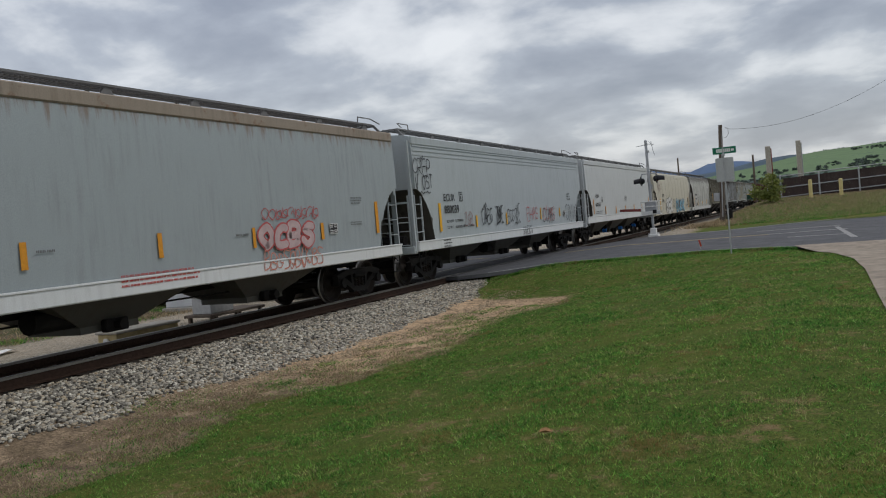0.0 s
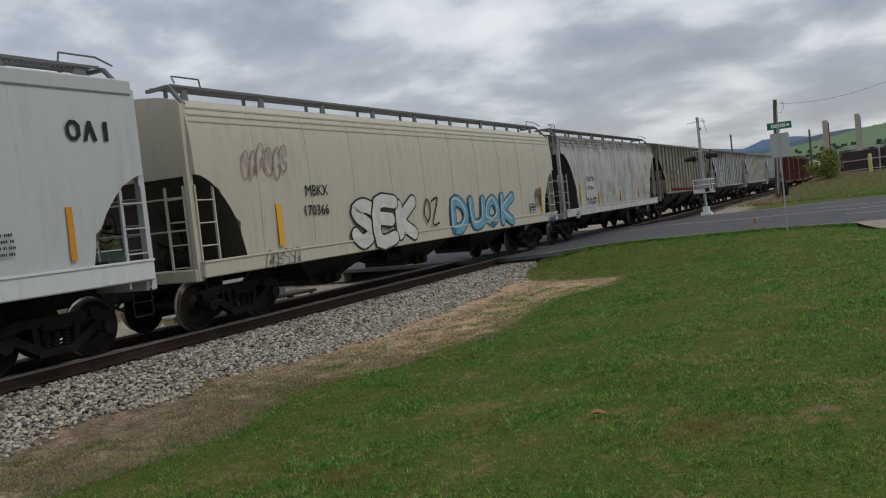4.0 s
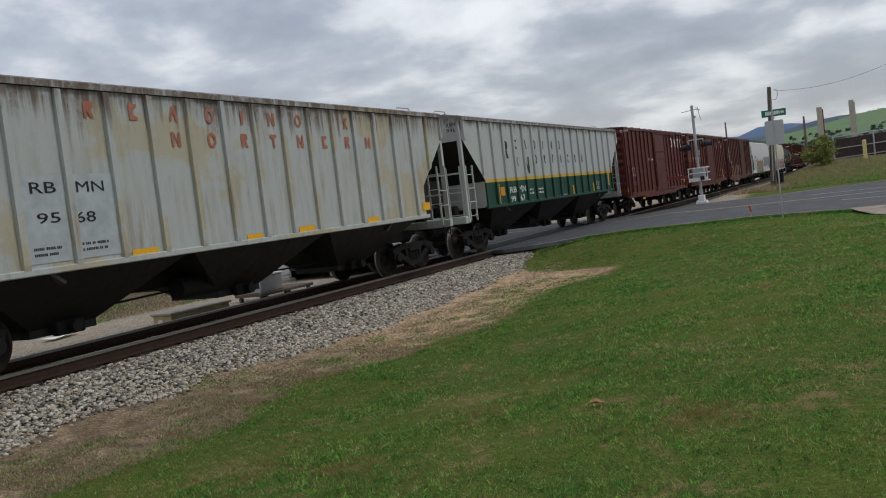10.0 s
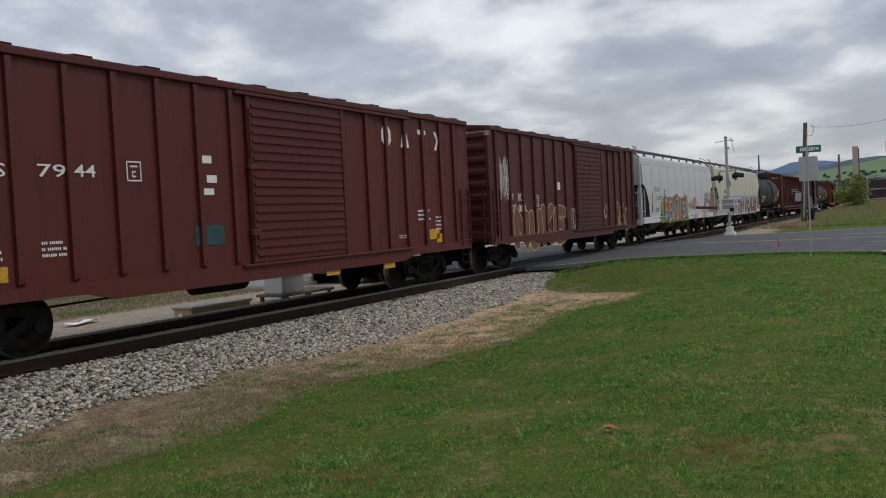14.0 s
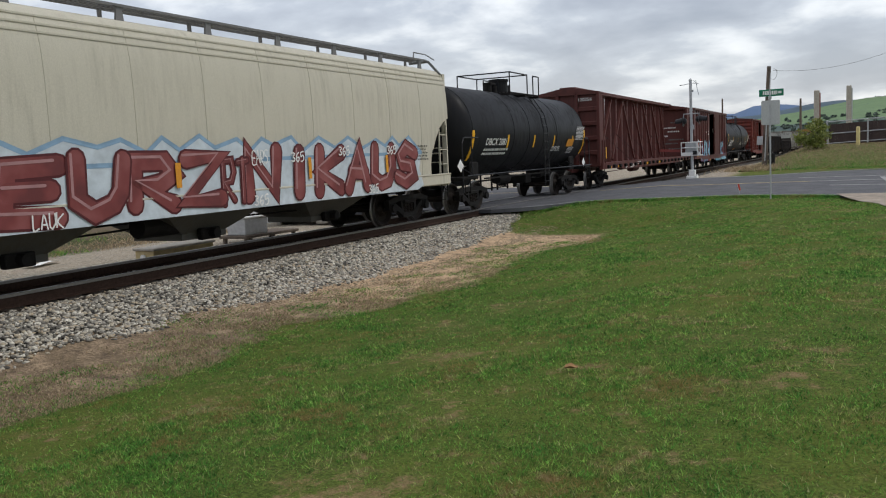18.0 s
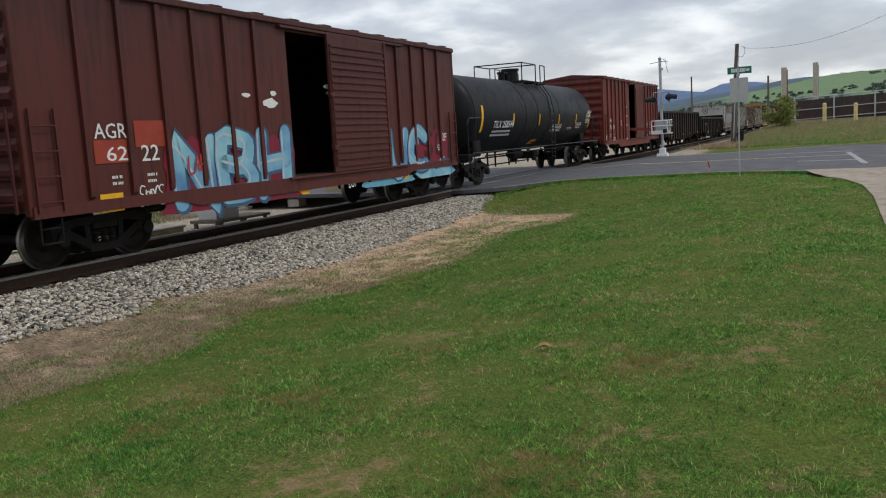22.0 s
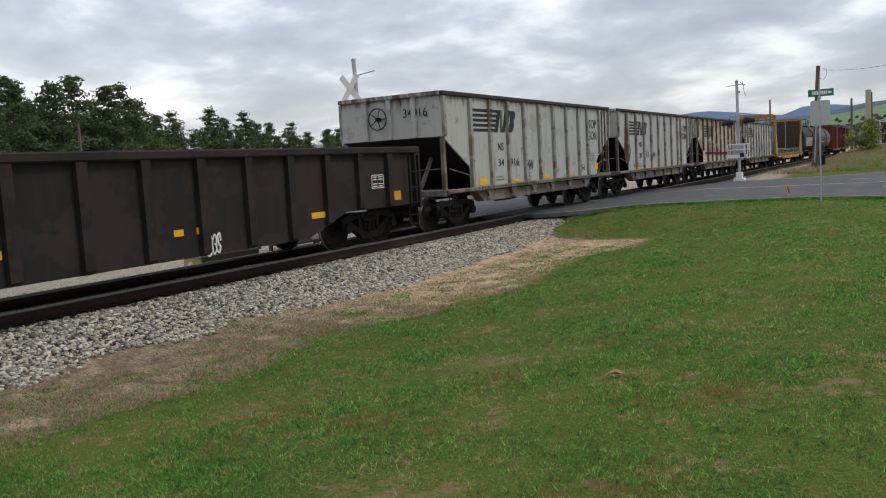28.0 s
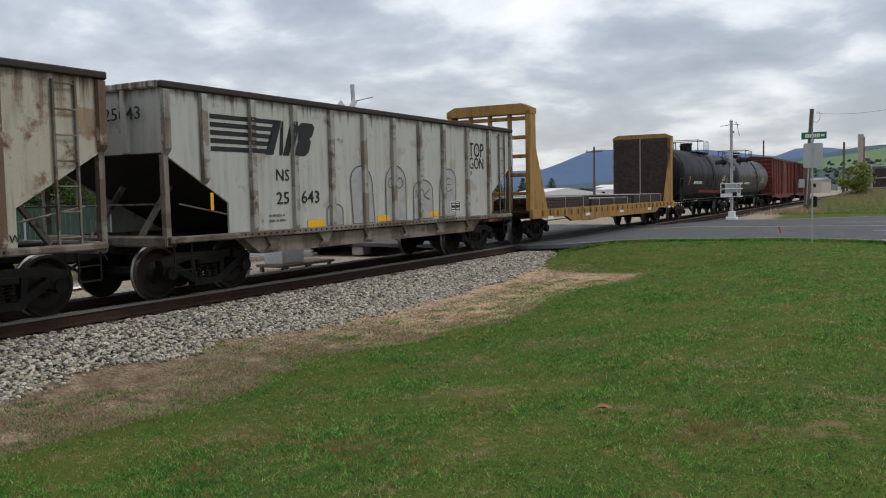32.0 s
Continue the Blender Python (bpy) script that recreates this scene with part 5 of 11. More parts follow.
def curved_hopper(q0, q1, body, sill, under, label, y0=0.58, zc=2.78, y1=1.72, zs=2.05, bays=3, board=None, seams=True, sill_z=(0.98, 1.28), posts=9, lip=None, lines=()):
    car, length = start_car("covered_hopper_car", q0, q1, label, "railroad car")
    h = length / 2
    bm = bmesh.new()
    shape = CURVED if seams else BARREL
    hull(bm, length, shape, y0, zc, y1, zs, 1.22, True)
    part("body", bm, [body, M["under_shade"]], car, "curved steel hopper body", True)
    bm = bmesh.new()
    for s in (1, -1):
        a0, a1 = sorted((s * 1.50, s * 1.61))
        cbox(bm, a0, a1, -h + 0.55, h - 0.55, *sill_z, 0.02)
        cbox(bm, min(s * 1.50, s * 1.63), max(s * 1.50, s * 1.63), -h + 0.55, h - 0.55, sill_z[1] - 0.04, sill_z[1], 0.008)
    parts_of("side_sill", bm, sill, car)
    if seams:
        for z, x in ((3.72, 1.535), (3.84, 1.508), (3.96, 1.472)):
            bm = bmesh.new()
            for s in (1, -1):
                beam(bm, (s * x, -h + y0 + 0.05, z), (s * x, h - y0 - 0.05, z), 0.03, 0.03)
            parts_of("roof_seam", bm, body, car)
    else:
        # one heavy rolled lip where the roof meets the side
        bm = bmesh.new()
        for s in (1, -1):
            cbox(bm, *sorted((s * 1.50, s * 1.60)), -h + y0 + 0.02, h - y0 - 0.02, 4.05, 4.29, 0.025)
        parts_of("roof_lip", bm, lip or LIP_RUST, car)
        for z in lines:
            bm = bmesh.new()
            for s in (1, -1):
                beam(bm, (s * 1.583, -h + y0 + 0.05, z), (s * 1.583, h - y0 - 0.05, z), 0.035, 0.04)
            parts_of("roof_seam", bm, body, car)
    n = int(length / 1.6) if seams else 0
    for k in range(1, n):
        y = -h + y0 + (length - 2 * y0) * k / n
        if abs(y) < h - y1:
            bm = bmesh.new()
            pts = [(x + 0.004, z) for x, z in shape[:7 if seams else 6]]
            for a, c in zip(pts, pts[1:]):
                beam(bm, (a[0] - 0.002, y, a[1]), (c[0] - 0.002, y, c[1]), 0.008, 0.012)
            part("weld_seam", bm, body, car)
    span = length - 2 * 3.3
    for k in range(bays):
        discharge_bay(car, -span / 2 + span * (k + 0.5) / bays, span / bays * 0.98, 1.25, 0.38, under)
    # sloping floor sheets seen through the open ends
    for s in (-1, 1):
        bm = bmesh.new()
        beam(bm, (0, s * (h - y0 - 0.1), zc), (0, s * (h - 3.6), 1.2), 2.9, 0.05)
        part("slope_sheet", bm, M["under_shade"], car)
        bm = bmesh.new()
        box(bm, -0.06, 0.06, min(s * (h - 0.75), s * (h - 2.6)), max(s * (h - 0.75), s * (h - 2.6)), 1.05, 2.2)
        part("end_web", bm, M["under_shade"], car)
    centre_sill(car, length)
    end_gear(car, length, body, 4.02 if seams else 4.16, y0)
    running_boards(car, length, board or M["walkway"], z=4.43 if seams else 4.58, base=4.14 if seams else 4.36, posts=posts, foot=0.10 if seams else 0.22)
    bogies(car, length)
    couplers(car, length)
    return car, h


def rib_rows(h, y0, first, pitch=0.868):
    """Rib places along a hopper, even from one given rib, and one at each corner."""
    a = h - y0 - 0.06
    n = int((first + a - 0.5) / pitch)
    y = first - n * pitch
    rows = [-a]
    while y < a - 0.5:
        rows.append(y)
        y += pitch
    return rows + [a]


def ribbed_hopper(q0, q1, body, under, end, label, ribs=-4.58, band=None, top_rail=None, y0=0.68, zc=3.45, y1=2.0, zs=2.20):
    car, length = start_car("covered_hopper_car", q0, q1, label, "railroad car")
    h = length / 2
    bm = bmesh.new()
    hull(bm, length, FLAT, y0, zc, y1, zs, 1.42)
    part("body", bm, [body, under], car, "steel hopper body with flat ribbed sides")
    bm = bmesh.new()
    prof = [(1.545, 1.44), (1.60, 1.44), (1.615, 1.52), (1.615, 4.01), (1.545, 4.03)]
    c = bmesh.new()
    extrude_y(c, prof, -0.055, 0.055)
    full = finish("rib", c, body)
    for y in rib_rows(h, y0, ribs):
        e = h - abs(y)
        if e < y1:
            low = zc + (zs - zc) * (e - y0) / (y1 - y0) + 0.02
            c = bmesh.new()
            extrude_y(c, [(1.545, low), (1.60, low + 0.05), (1.615, low + 0.1), (1.615, 4.01), (1.545, 4.03)], -0.055, 0.055)
            me = finish("rib", c, body)
        else:
            me = full
        fit_part("rib", me, car, pose(0, y, 0))
        fit_part("rib", me, car, pose(0, y, 0, 0, 0, 180))
    bm.free()
    if band is not None:
        # lower colour, and the thin stripe above it
        for name, z0, z1, mt, xx in (("colour_band", 1.43, 2.16, band[0], 1.552), ("stripe", 2.16, 2.26, band[1], 1.551)):
            bm = bmesh.new()
            box(bm, 1.50, xx, -h + y1, h - y1, z0, z1)
            for y in rib_rows(h, y0, ribs):
                if h - abs(y) > y1:
                    box(bm, 1.552, 1.620, y - 0.060, y + 0.060, z0, z1)
            part(name, bm, mt, car)
    bm = bmesh.new()
    for s in (1, -1):
        cbox(bm, min(s * 1.5, s * 1.60), max(s * 1.5, s * 1.60), -h + y1 - 0.1, h - y1 + 0.1, 1.36, 1.46, 0.015)
    parts_of("side_sill", bm, band[0] if band else body, car)
    span = length - 2 * 2.35
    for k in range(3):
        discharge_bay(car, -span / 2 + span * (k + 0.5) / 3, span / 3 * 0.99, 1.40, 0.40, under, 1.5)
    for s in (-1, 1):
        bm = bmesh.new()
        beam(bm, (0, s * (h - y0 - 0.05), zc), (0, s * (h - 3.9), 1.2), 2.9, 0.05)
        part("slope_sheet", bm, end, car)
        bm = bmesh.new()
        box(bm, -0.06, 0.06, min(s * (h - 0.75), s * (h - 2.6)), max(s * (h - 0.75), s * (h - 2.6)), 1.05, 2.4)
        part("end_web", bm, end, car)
    centre_sill(car, length)
    end_gear(car, length, body, 4.06, y0, 1.15)
    bm = bmesh.new()
    hb = h - y0 - 0.2
    for s in (1, -1):
        box(bm, min(s * 0.5, s * 0.95), max(s * 0.5, s * 0.95), -hb, hb, 4.26, 4.29)
        for k in range(10):
            y = -hb + 0.2 + (2 * hb - 0.4) * k / 9
            box(bm, min(s * 0.5, s * 0.9), max(s * 0.5, s * 0.9), y - 0.03, y + 0.03, 4.15, 4.26)
    parts_of("running_board", bm, M["walkway"], car, "steel grating walkway on the roof")
    for s in (-1, 1):
        bm = bmesh.new()
        rod(bm, [(0.7, s * (h - y0 - 0.9), 4.2), (0.7, s * (h - y0 - 0.75), 4.42), (0.7, s * (h - y0 - 0.1), 4.42), (0.7, s * (h - y0 + 0.02), 4.2)], 0.016, 5)
        parts_of("grab_iron", bm, M["galv"], car)
    bogies(car, length)
    couplers(car, length)
    return car, h


def boxcar(q0, q1, body, label, doors, ribs=(), roof=None, eave=4.27, sill_drop=0.74, open_door=None, end_y=0.70, door_style="panel", ladders=True):
    """doors: the doorway's two edges along the car; open_door: the part of it that stands open."""
    car, length = start_car("boxcar", q0, q1, label, "railroad car")
    h = length / 2
    he = h - end_y
    roof = roof or body
    d0, d1 = doors
    # sides as sheets with the doorway left out
    for s in (1, -1):
        bm = bmesh.new()
        a0, a1 = sorted((s * 1.50, s * 1.545))
        for y0, y1 in ((-he, d0), (d1, he)):
            box(bm, a0, a1, y0, y1, 0.98, eave)
        box(bm, a0, a1, d0, d1, eave - 0.22, eave)
        part("side_wall", bm, body, car)
        bm = bmesh.new()
        c0, c1 = sorted((s * 1.50, s * 1.59))
        prof = [(-he, 0.86), (-he + 3.0, 0.86), (-he + 3.5, sill_drop), (he - 3.5, sill_drop), (he - 3.0, 0.86), (he, 0.86), (he, 1.04), (-he, 1.04)]
        extrude_x(bm, prof, c0, c1)
        parts_of("side_sill", bm, body, car)
        bm = bmesh.new()
        cbox(bm, min(s * 1.50, s * 1.62), max(s * 1.50, s * 1.62), -he, he, eave - 0.10, eave + 0.02, 0.015)
        part("eave_rail", bm, body, car)
    c = bmesh.new()
    extrude_y(c, [(1.545, 1.06), (1.60, 1.10), (1.612, 1.18), (1.612, eave - 0.12), (1.545, eave - 0.10)], -0.05, 0.05)
    rib = finish("rib", c, body)
    for y in ribs:
        fit_part("rib", rib, car, pose(0, y, 0))
        fit_part("rib", rib, car, pose(0, -y, 0, 0, 0, 180))
    # ends with pressed horizontal corrugations
    for s in (-1, 1):
        bm = bmesh.new()
        n = 9
        prof = [(s * (he - 0.06), 0.95)]
        for k in range(n):
            z0 = 1.0 + (eave - 1.05) * k / n
            dz = (eave - 1.05) / n
            prof += [(s * he, z0 + dz * 0.12), (s * (he + 0.075), z0 + dz * 0.38), (s * (he + 0.075), z0 + dz * 0.62), (s * he, z0 + dz * 0.88)]
        prof += [(s * he, eave), (s * (he - 0.06), eave)]
        extrude_x(bm, prof, -1.46, 1.46)
        part("end_wall", bm, body, car, "pressed steel end with horizontal corrugations")
        bm = bmesh.new()
        for x in (1.50, -1.50):
            cbox(bm, x - 0.06, x + 0.06, min(s * (he - 0.06), s * (he + 0.04)), max(s * (he - 0.06), s * (he + 0.04)), 0.9, eave, 0.015)
        parts_of("corner_post", bm, body, car)
        bm = bmesh.new()
        extrude_y(bm, [(-1.52, eave - 0.02), (1.52, eave - 0.02), (1.52, eave + 0.03), (0, eave + 0.19), (-1.52, eave + 0.03)], min(s * (he - 0.05), s * (he + 0.05)), max(s * (he - 0.05), s * (he + 0.05)))
        part("roof_end_cap", bm, body, car)
        if ladders:
            ladder(car, 1.60, s * (he - 0.30), 0.95, 2.45 if s < 0 else 2.45, body, 0.44, 0.37)
            ladder(car, 1.15, s * (he + 0.11), 0.95, 2.45, body, 0.44, 0.37, "x")
            fit_part("stirrup", KIT["stirrup"], car, pose(1.55, s * (he - 0.30), 0.90))
    # roof
    bm = bmesh.new()
    extrude_y(bm, [(-1.58, eave), (1.58, eave), (1.58, eave + 0.03), (0, eave + 0.17), (-1.58, eave + 0.03)], -he, he)
    part("roof", bm, roof, car, "low-pitched sheet steel roof")
    c = bmesh.new()
    extrude_y(c, [(-1.58, eave + 0.02), (1.58, eave + 0.02), (1.60, eave + 0.055), (0, eave + 0.205), (-1.60, eave + 0.055)], -0.16, 0.16)
    rr = finish("roof_rib", c, roof)
    n = int(2 * he / 1.25)
    for k in range(n):
        fit_part("roof_rib", rr, car, pose(0, -he + (k + 0.5) * 2 * he / n, 0))
    # floor and door
    bm = bmesh.new()
    box(bm, -1.50, 1.50, -he, he, 0.98, 1.06)
    part("floor_panel", bm, M["tie"], car)
    o1 = open_door[1] if open_door else 0
    w = d1 - d0
    for s in (1, -1):
        y0, y1 = (d0, d1) if open_door is None or s < 0 else (o1, o1 + w)
        bm = bmesh.new()
        a = 1.56 if open_door is None or s < 0 else 1.63
        b0, b1 = sorted((s * a, s * (a + 0.035)))
        cbox(bm, b0, b1, y0, y1, 1.06, eave - 0.16, 0.01)
        door = part("door", bm, body, car, "sliding steel door")
        z = 1.2
        if door_style == "ribbed":
            c = bmesh.new()
            while z < eave - 0.3:
                beam(c, (s * (a + 0.045), y0 + 0.12, z), (s * (a + 0.045), y1 - 0.12, z), 0.05, 0.05)
                z += 0.16
            part("door_rib", c, body, door)
        else:
            for z in (1.35, 1.62, 1.92, 2.20, 2.75, 3.15):
                c = bmesh.new()
                beam(c, (s * (a + 0.045), y0 + 0.05, z), (s * (a + 0.045), y1 - 0.05, z), 0.05, 0.07)
                part("door_rib", c, body, door)
        c = bmesh.new()
        for yy in (y0 + 0.04, y1 - 0.04):
            cbox(c, min(s * a, s * (a + 0.07)), max(s * a, s * (a + 0.07)), yy - 0.05, yy + 0.05, 1.06, eave - 0.16, 0.01)
        bar(c, (s * (a + 0.10), y0 + 0.02, 1.2), (s * (a + 0.10), y0 + 0.02, eave - 0.4), 0.02, 6)
        cbox(c, min(s * a, s * (a + 0.12)), max(s * a, s * (a + 0.12)), y0 - 0.05, y0 + 0.15, 1.55, 1.68, 0.02)
        cbox(c, min(s * a, s * (a + 0.12)), max(s * a, s * (a + 0.12)), y0 - 0.05, y0 + 0.15, 2.75, 2.85, 0.02)
        parts_of("door_frame", c, body, door)
        c = bmesh.new()
        cbox(c, min(s * 1.54, s * 1.66), max(s * 1.54, s * 1.66), d0 - 0.3, d1 + w * 0.9, 1.0, 1.05, 0.01)
        cbox(c, min(s * 1.54, s * 1.66), max(s * 1.54, s * 1.66), d0 - 0.3, d1 + w * 0.9, eave - 0.18, eave - 0.12, 0.01)
        parts_of("door_track", c, body, car)
    centre_sill(car, length)
    bm = bmesh.new()
    for y in np.linspace(-he + 2.8, he - 2.8, 8):
        beam(bm, (-1.5, y, 0.93), (1.5, y, 0.93), 0.10, 0.14)
    parts_of("cross_bearer", bm, M["steel_dark"], car)
    fit_part("brake_wheel", KIT["brake_wheel"], car, pose(0.5, -he - 0.2, 2.9))
    bogies(car, length, 2.35)
    couplers(car, length)
    return car, h


def tank_car(q0, q1, paint_, label, r=1.46, zc=2.50, dome=True, girth=0):
    car, length = start_car("tank_car", q0, q1, label, "railroad car")
    h = length / 2
    bm = bmesh.new()
    n = 40
    ht = h - 0.75
    rings = []
    for k in range(9):
        a = k / 8 * math.pi / 2
        rings.append((-ht + 0.62 * (1 - math.sin(a)) if False else -ht + 0.62 - 0.62 * math.cos(a), r * math.sin(a) if k else 0.02))
    rings += [(-1.0, r), (0.0, r * 1.0), (1.0, r)]
    rings += [(-y, rr) for y, rr in rings[:9][::-1]]
    loft(bm, [[(rr * math.cos(2 * math.pi * i / n), y, zc + rr * math.sin(2 * math.pi * i / n)) for i in range(n)] for y, rr in rings])
    tank = part("tank", bm, paint_, car, "cylindrical steel tank with domed ends", True)
    for y in (-ht + 0.62, -2.2, -0.75, 0.75, 2.2, ht - 0.62):
        bm = bmesh.new()
        for i in range(n):
            a, b = 2 * math.pi * i / n, 2 * math.pi * (i + 1) / n
            beam(bm, (r * math.cos(a), y, zc + r * math.sin(a)), (r * math.cos(b), y, zc + r * math.sin(b)), 0.012, 0.02)
        part("weld_seam", bm, paint_, tank)
    # manway, valves and top platform with its railing
    bm = bmesh.new()
    bar(bm, (0, 0.05, zc + r - 0.1), (0, 0.05, zc + r + 0.42), 0.33, 20)
    bar(bm, (0, 0.05, zc + r + 0.42), (0, 0.05, zc + r + 0.5), 0.37, 20)
    part("manway", bm, paint_, car)
    bm = bmesh.new()
    bar(bm, (0, -0.95, zc + r - 0.1), (0, -0.95, zc + r + 0.30), 0.14, 12)
    bar(bm, (0.15, -0.7, zc + r - 0.1), (0.15, -0.7, zc + r + 0.22), 0.10, 12)
    bar(bm, (0, 0.8, zc + r - 0.1), (0, 0.8, zc + r + 0.34), 0.11, 12)
    cbox(bm, -0.16, 0.16, -1.05, -0.6, zc + r + 0.24, zc + r + 0.34, 0.02)
    parts_of("valve_fitting", bm, M["steel_dark"], car)
    bm = bmesh.new()
    for s in (1, -1):
        for k in range(5):
            xx = 0.42 + 0.13 * k
            box(bm, min(s * xx, s * (xx + 0.05)), max(s * xx, s * (xx + 0.05)), -1.35, 1.55, zc + r * 0.93, zc + r * 0.93 + 0.04)
    for y in (-1.35, 0.1, 1.5):
        box(bm, -1.0, 1.0, y, y + 0.06, zc + r * 0.88, zc + r * 0.93)
    parts_of("platform_bar", bm, M["steel_dark"], car)
    zr = zc + r * 0.95
    for name, pts in (("handrail", [(-1.0, -1.35, zr), (-1.0, -1.35, zr + 0.68), (1.0, -1.35, zr + 0.68), (1.0, -1.35, zr)]), ("handrail", [(1.0, -1.35, zr + 0.68), (1.0, 0.35, zr + 0.68), (-1.0, 0.35, zr + 0.68), (-1.0, -1.35, zr + 0.68), (1.0, -1.35, zr + 0.68)]),
                      ("handrail", [(1.0, 0.35, zr), (1.0, 0.35, zr + 0.68)]), ("handrail", [(-1.0, 0.35, zr), (-1.0, 0.35, zr + 0.68)]), ("handrail", [(1.0, 0.95, zr), (1.0, 0.95, zr + 0.68), (1.0, 1.55, zr + 0.68), (1.0, 1.55, zr)]), ("handrail", [(-1.0, 0.95, zr), (-1.0, 0.95, zr + 0.68), (-1.0, 1.55, zr + 0.68), (-1.0, 1.55, zr)])):
        bm = bmesh.new()
        rod(bm, pts, 0.024, 6)
        part(name, bm, M["black_paint"], car)
    # side ladder up to the platform
    bm = bmesh.new()
    a = 0.38
    for s in (-0.22, 0.22):
        rod(bm, [(1.60, 0.55 + s, 0.55), (1.60, 0.55 + s, 2.5), (1.46, 0.55 + s, 3.15), (1.05, 0.55 + s, 3.75)], 0.02, 5)
    for k in range(11):
        t = k / 10
        z = 0.7 + t * 2.9
        x = 1.60 if z < 2.5 else np.interp(z, [2.5, 3.15, 3.75], [1.60, 1.46, 1.05])
        bar(bm, (x, 0.33, z), (x, 0.77, z), 0.013, 5)
    parts_of("ladder_bar", bm, M["black_paint"], car)
    # running rail along the side, held off by brackets
    bm = bmesh.new()
    rod(bm, [(1.55, -ht - 0.05, 1.15), (1.55, ht + 0.05, 1.15)], 0.022, 6)
    for k in range(8):
        y = -ht + 0.4 + (2 * ht - 0.8) * k / 7
        rod(bm, [(1.55, y, 1.15), (1.05, y + 0.3, 1.35)], 0.018, 5)
    part("side_handrail", bm, M["galv"] if girth else M["black_paint"], car)
    # stub sills, saddles, end platforms with corner railings
    for s in (-1, 1):
        bm = bmesh.new()
        cbox(bm, -0.32, 0.32, min(s * (h - 0.55), s * (h - 3.6)), max(s * (h - 0.55), s * (h - 3.6)), 0.78, 1.10, 0.02)
        cbox(bm, -1.15, 1.15, min(s * (h - 1.8), s * (h - 2.4)), max(s * (h - 1.8), s * (h - 2.4)), 1.0, 1.55, 0.04)
        cbox(bm, -1.45, 1.45, min(s * (h - 0.55), s * (h - 1.2)), max(s * (h - 0.55), s * (h - 1.2)), 1.02, 1.12, 0.02)
        parts_of("stub_sill", bm, M["steel_dark"], car)
        bm = bmesh.new()
        for x in (1.45, -1.45):
            rod(bm, [(x, s * (h - 0.6), 0.65), (x, s * (h - 0.6), 2.10), (x, s * (h - 0.75), 2.28), (x, s * (h - 1.75), 2.28)], 0.022, 6)
            rod(bm, [(x, s * (h - 1.25), 1.1), (x, s * (h - 1.25), 2.28)], 0.022, 6)
        parts_of("corner_railing", bm, M["black_paint"], car)
        fit_part("stirrup", KIT["stirrup"], car, pose(1.45, s * (h - 0.9), 1.02))
    bm = bmesh.new()
    bar(bm, (0, 0.05, zc - r + 0.05), (0, 0.05, zc - r - 0.45), 0.16, 12)
    cbox(bm, -0.5, 0.5, 1.2, 1.8, 0.62, 0.95, 0.04)
    bar(bm, (0.5, -1.7, 0.9), (0.5, -0.7, 0.9), 0.18, 12)
    beam(bm, (0.9, -h + 3.4, 0.98), (0.9, h - 3.4, 0.98), 0.05, 0.05)
    part("bottom_outlet", bm, M["steel_dark"], car)
    # brake pipe and rod hung under the tank's far flank
    bm = bmesh.new()
    yb = h - 4.0
    for z, rr in ((0.78, 0.035), (0.46, 0.028)):
        rod(bm, [(-0.95, -yb, z), (-0.95, yb, z)], rr, 6)
    for k in range(8):
        y = -yb + 2 * yb * (k + 0.3 * (k % 2)) / 7.4
        beam(bm, (-0.95, y, 0.36), (-0.95, y, 1.15), 0.06, 0.05)
    parts_of("brake_rigging", bm, M["steel_dark"], car)
    bogies(car, length, 2.15)
    couplers(car, length)
    return car, h


def curved_strip(car, y, a0, a1, w, r, zc, mat):
    """Reflective tape that follows the tank's curve."""
    bm = bmesh.new()
    n = 8
    pts = []
    for k in range(n + 1):
        a = radians(a0 + (a1 - a0) * k / n)
        pts.append(((r + 0.006) * math.cos(a), zc + (r + 0.006) * math.sin(a)))
    for (x0, z0), (x1, z1) in zip(pts, pts[1:]):
        bm.faces.new([bm.verts.new(p) for p in ((x0, y - w / 2, z0), (x0, y + w / 2, z0), (x1, y + w / 2, z1), (x1, y - w / 2, z1))])
    part("reflector_strip", bm, mat, car)


def tank_text(car, words, y, ang, size, mat, r=1.46, zc=2.50):
    """Letters laid on the tank's side at an angle above its middle."""
    ob = part("lettering", text_mesh(words, size, mat, 0.004), None, car)
    a = radians(ang)
    ob.matrix_basis = Matrix.Translation(((r + 0.012) * math.cos(a), y, zc + (r + 0.012) * math.sin(a))) @ pose(0, 0, 0, 0, -ang, 0) @ pose(0, 0, 0, 90, 0, 90)


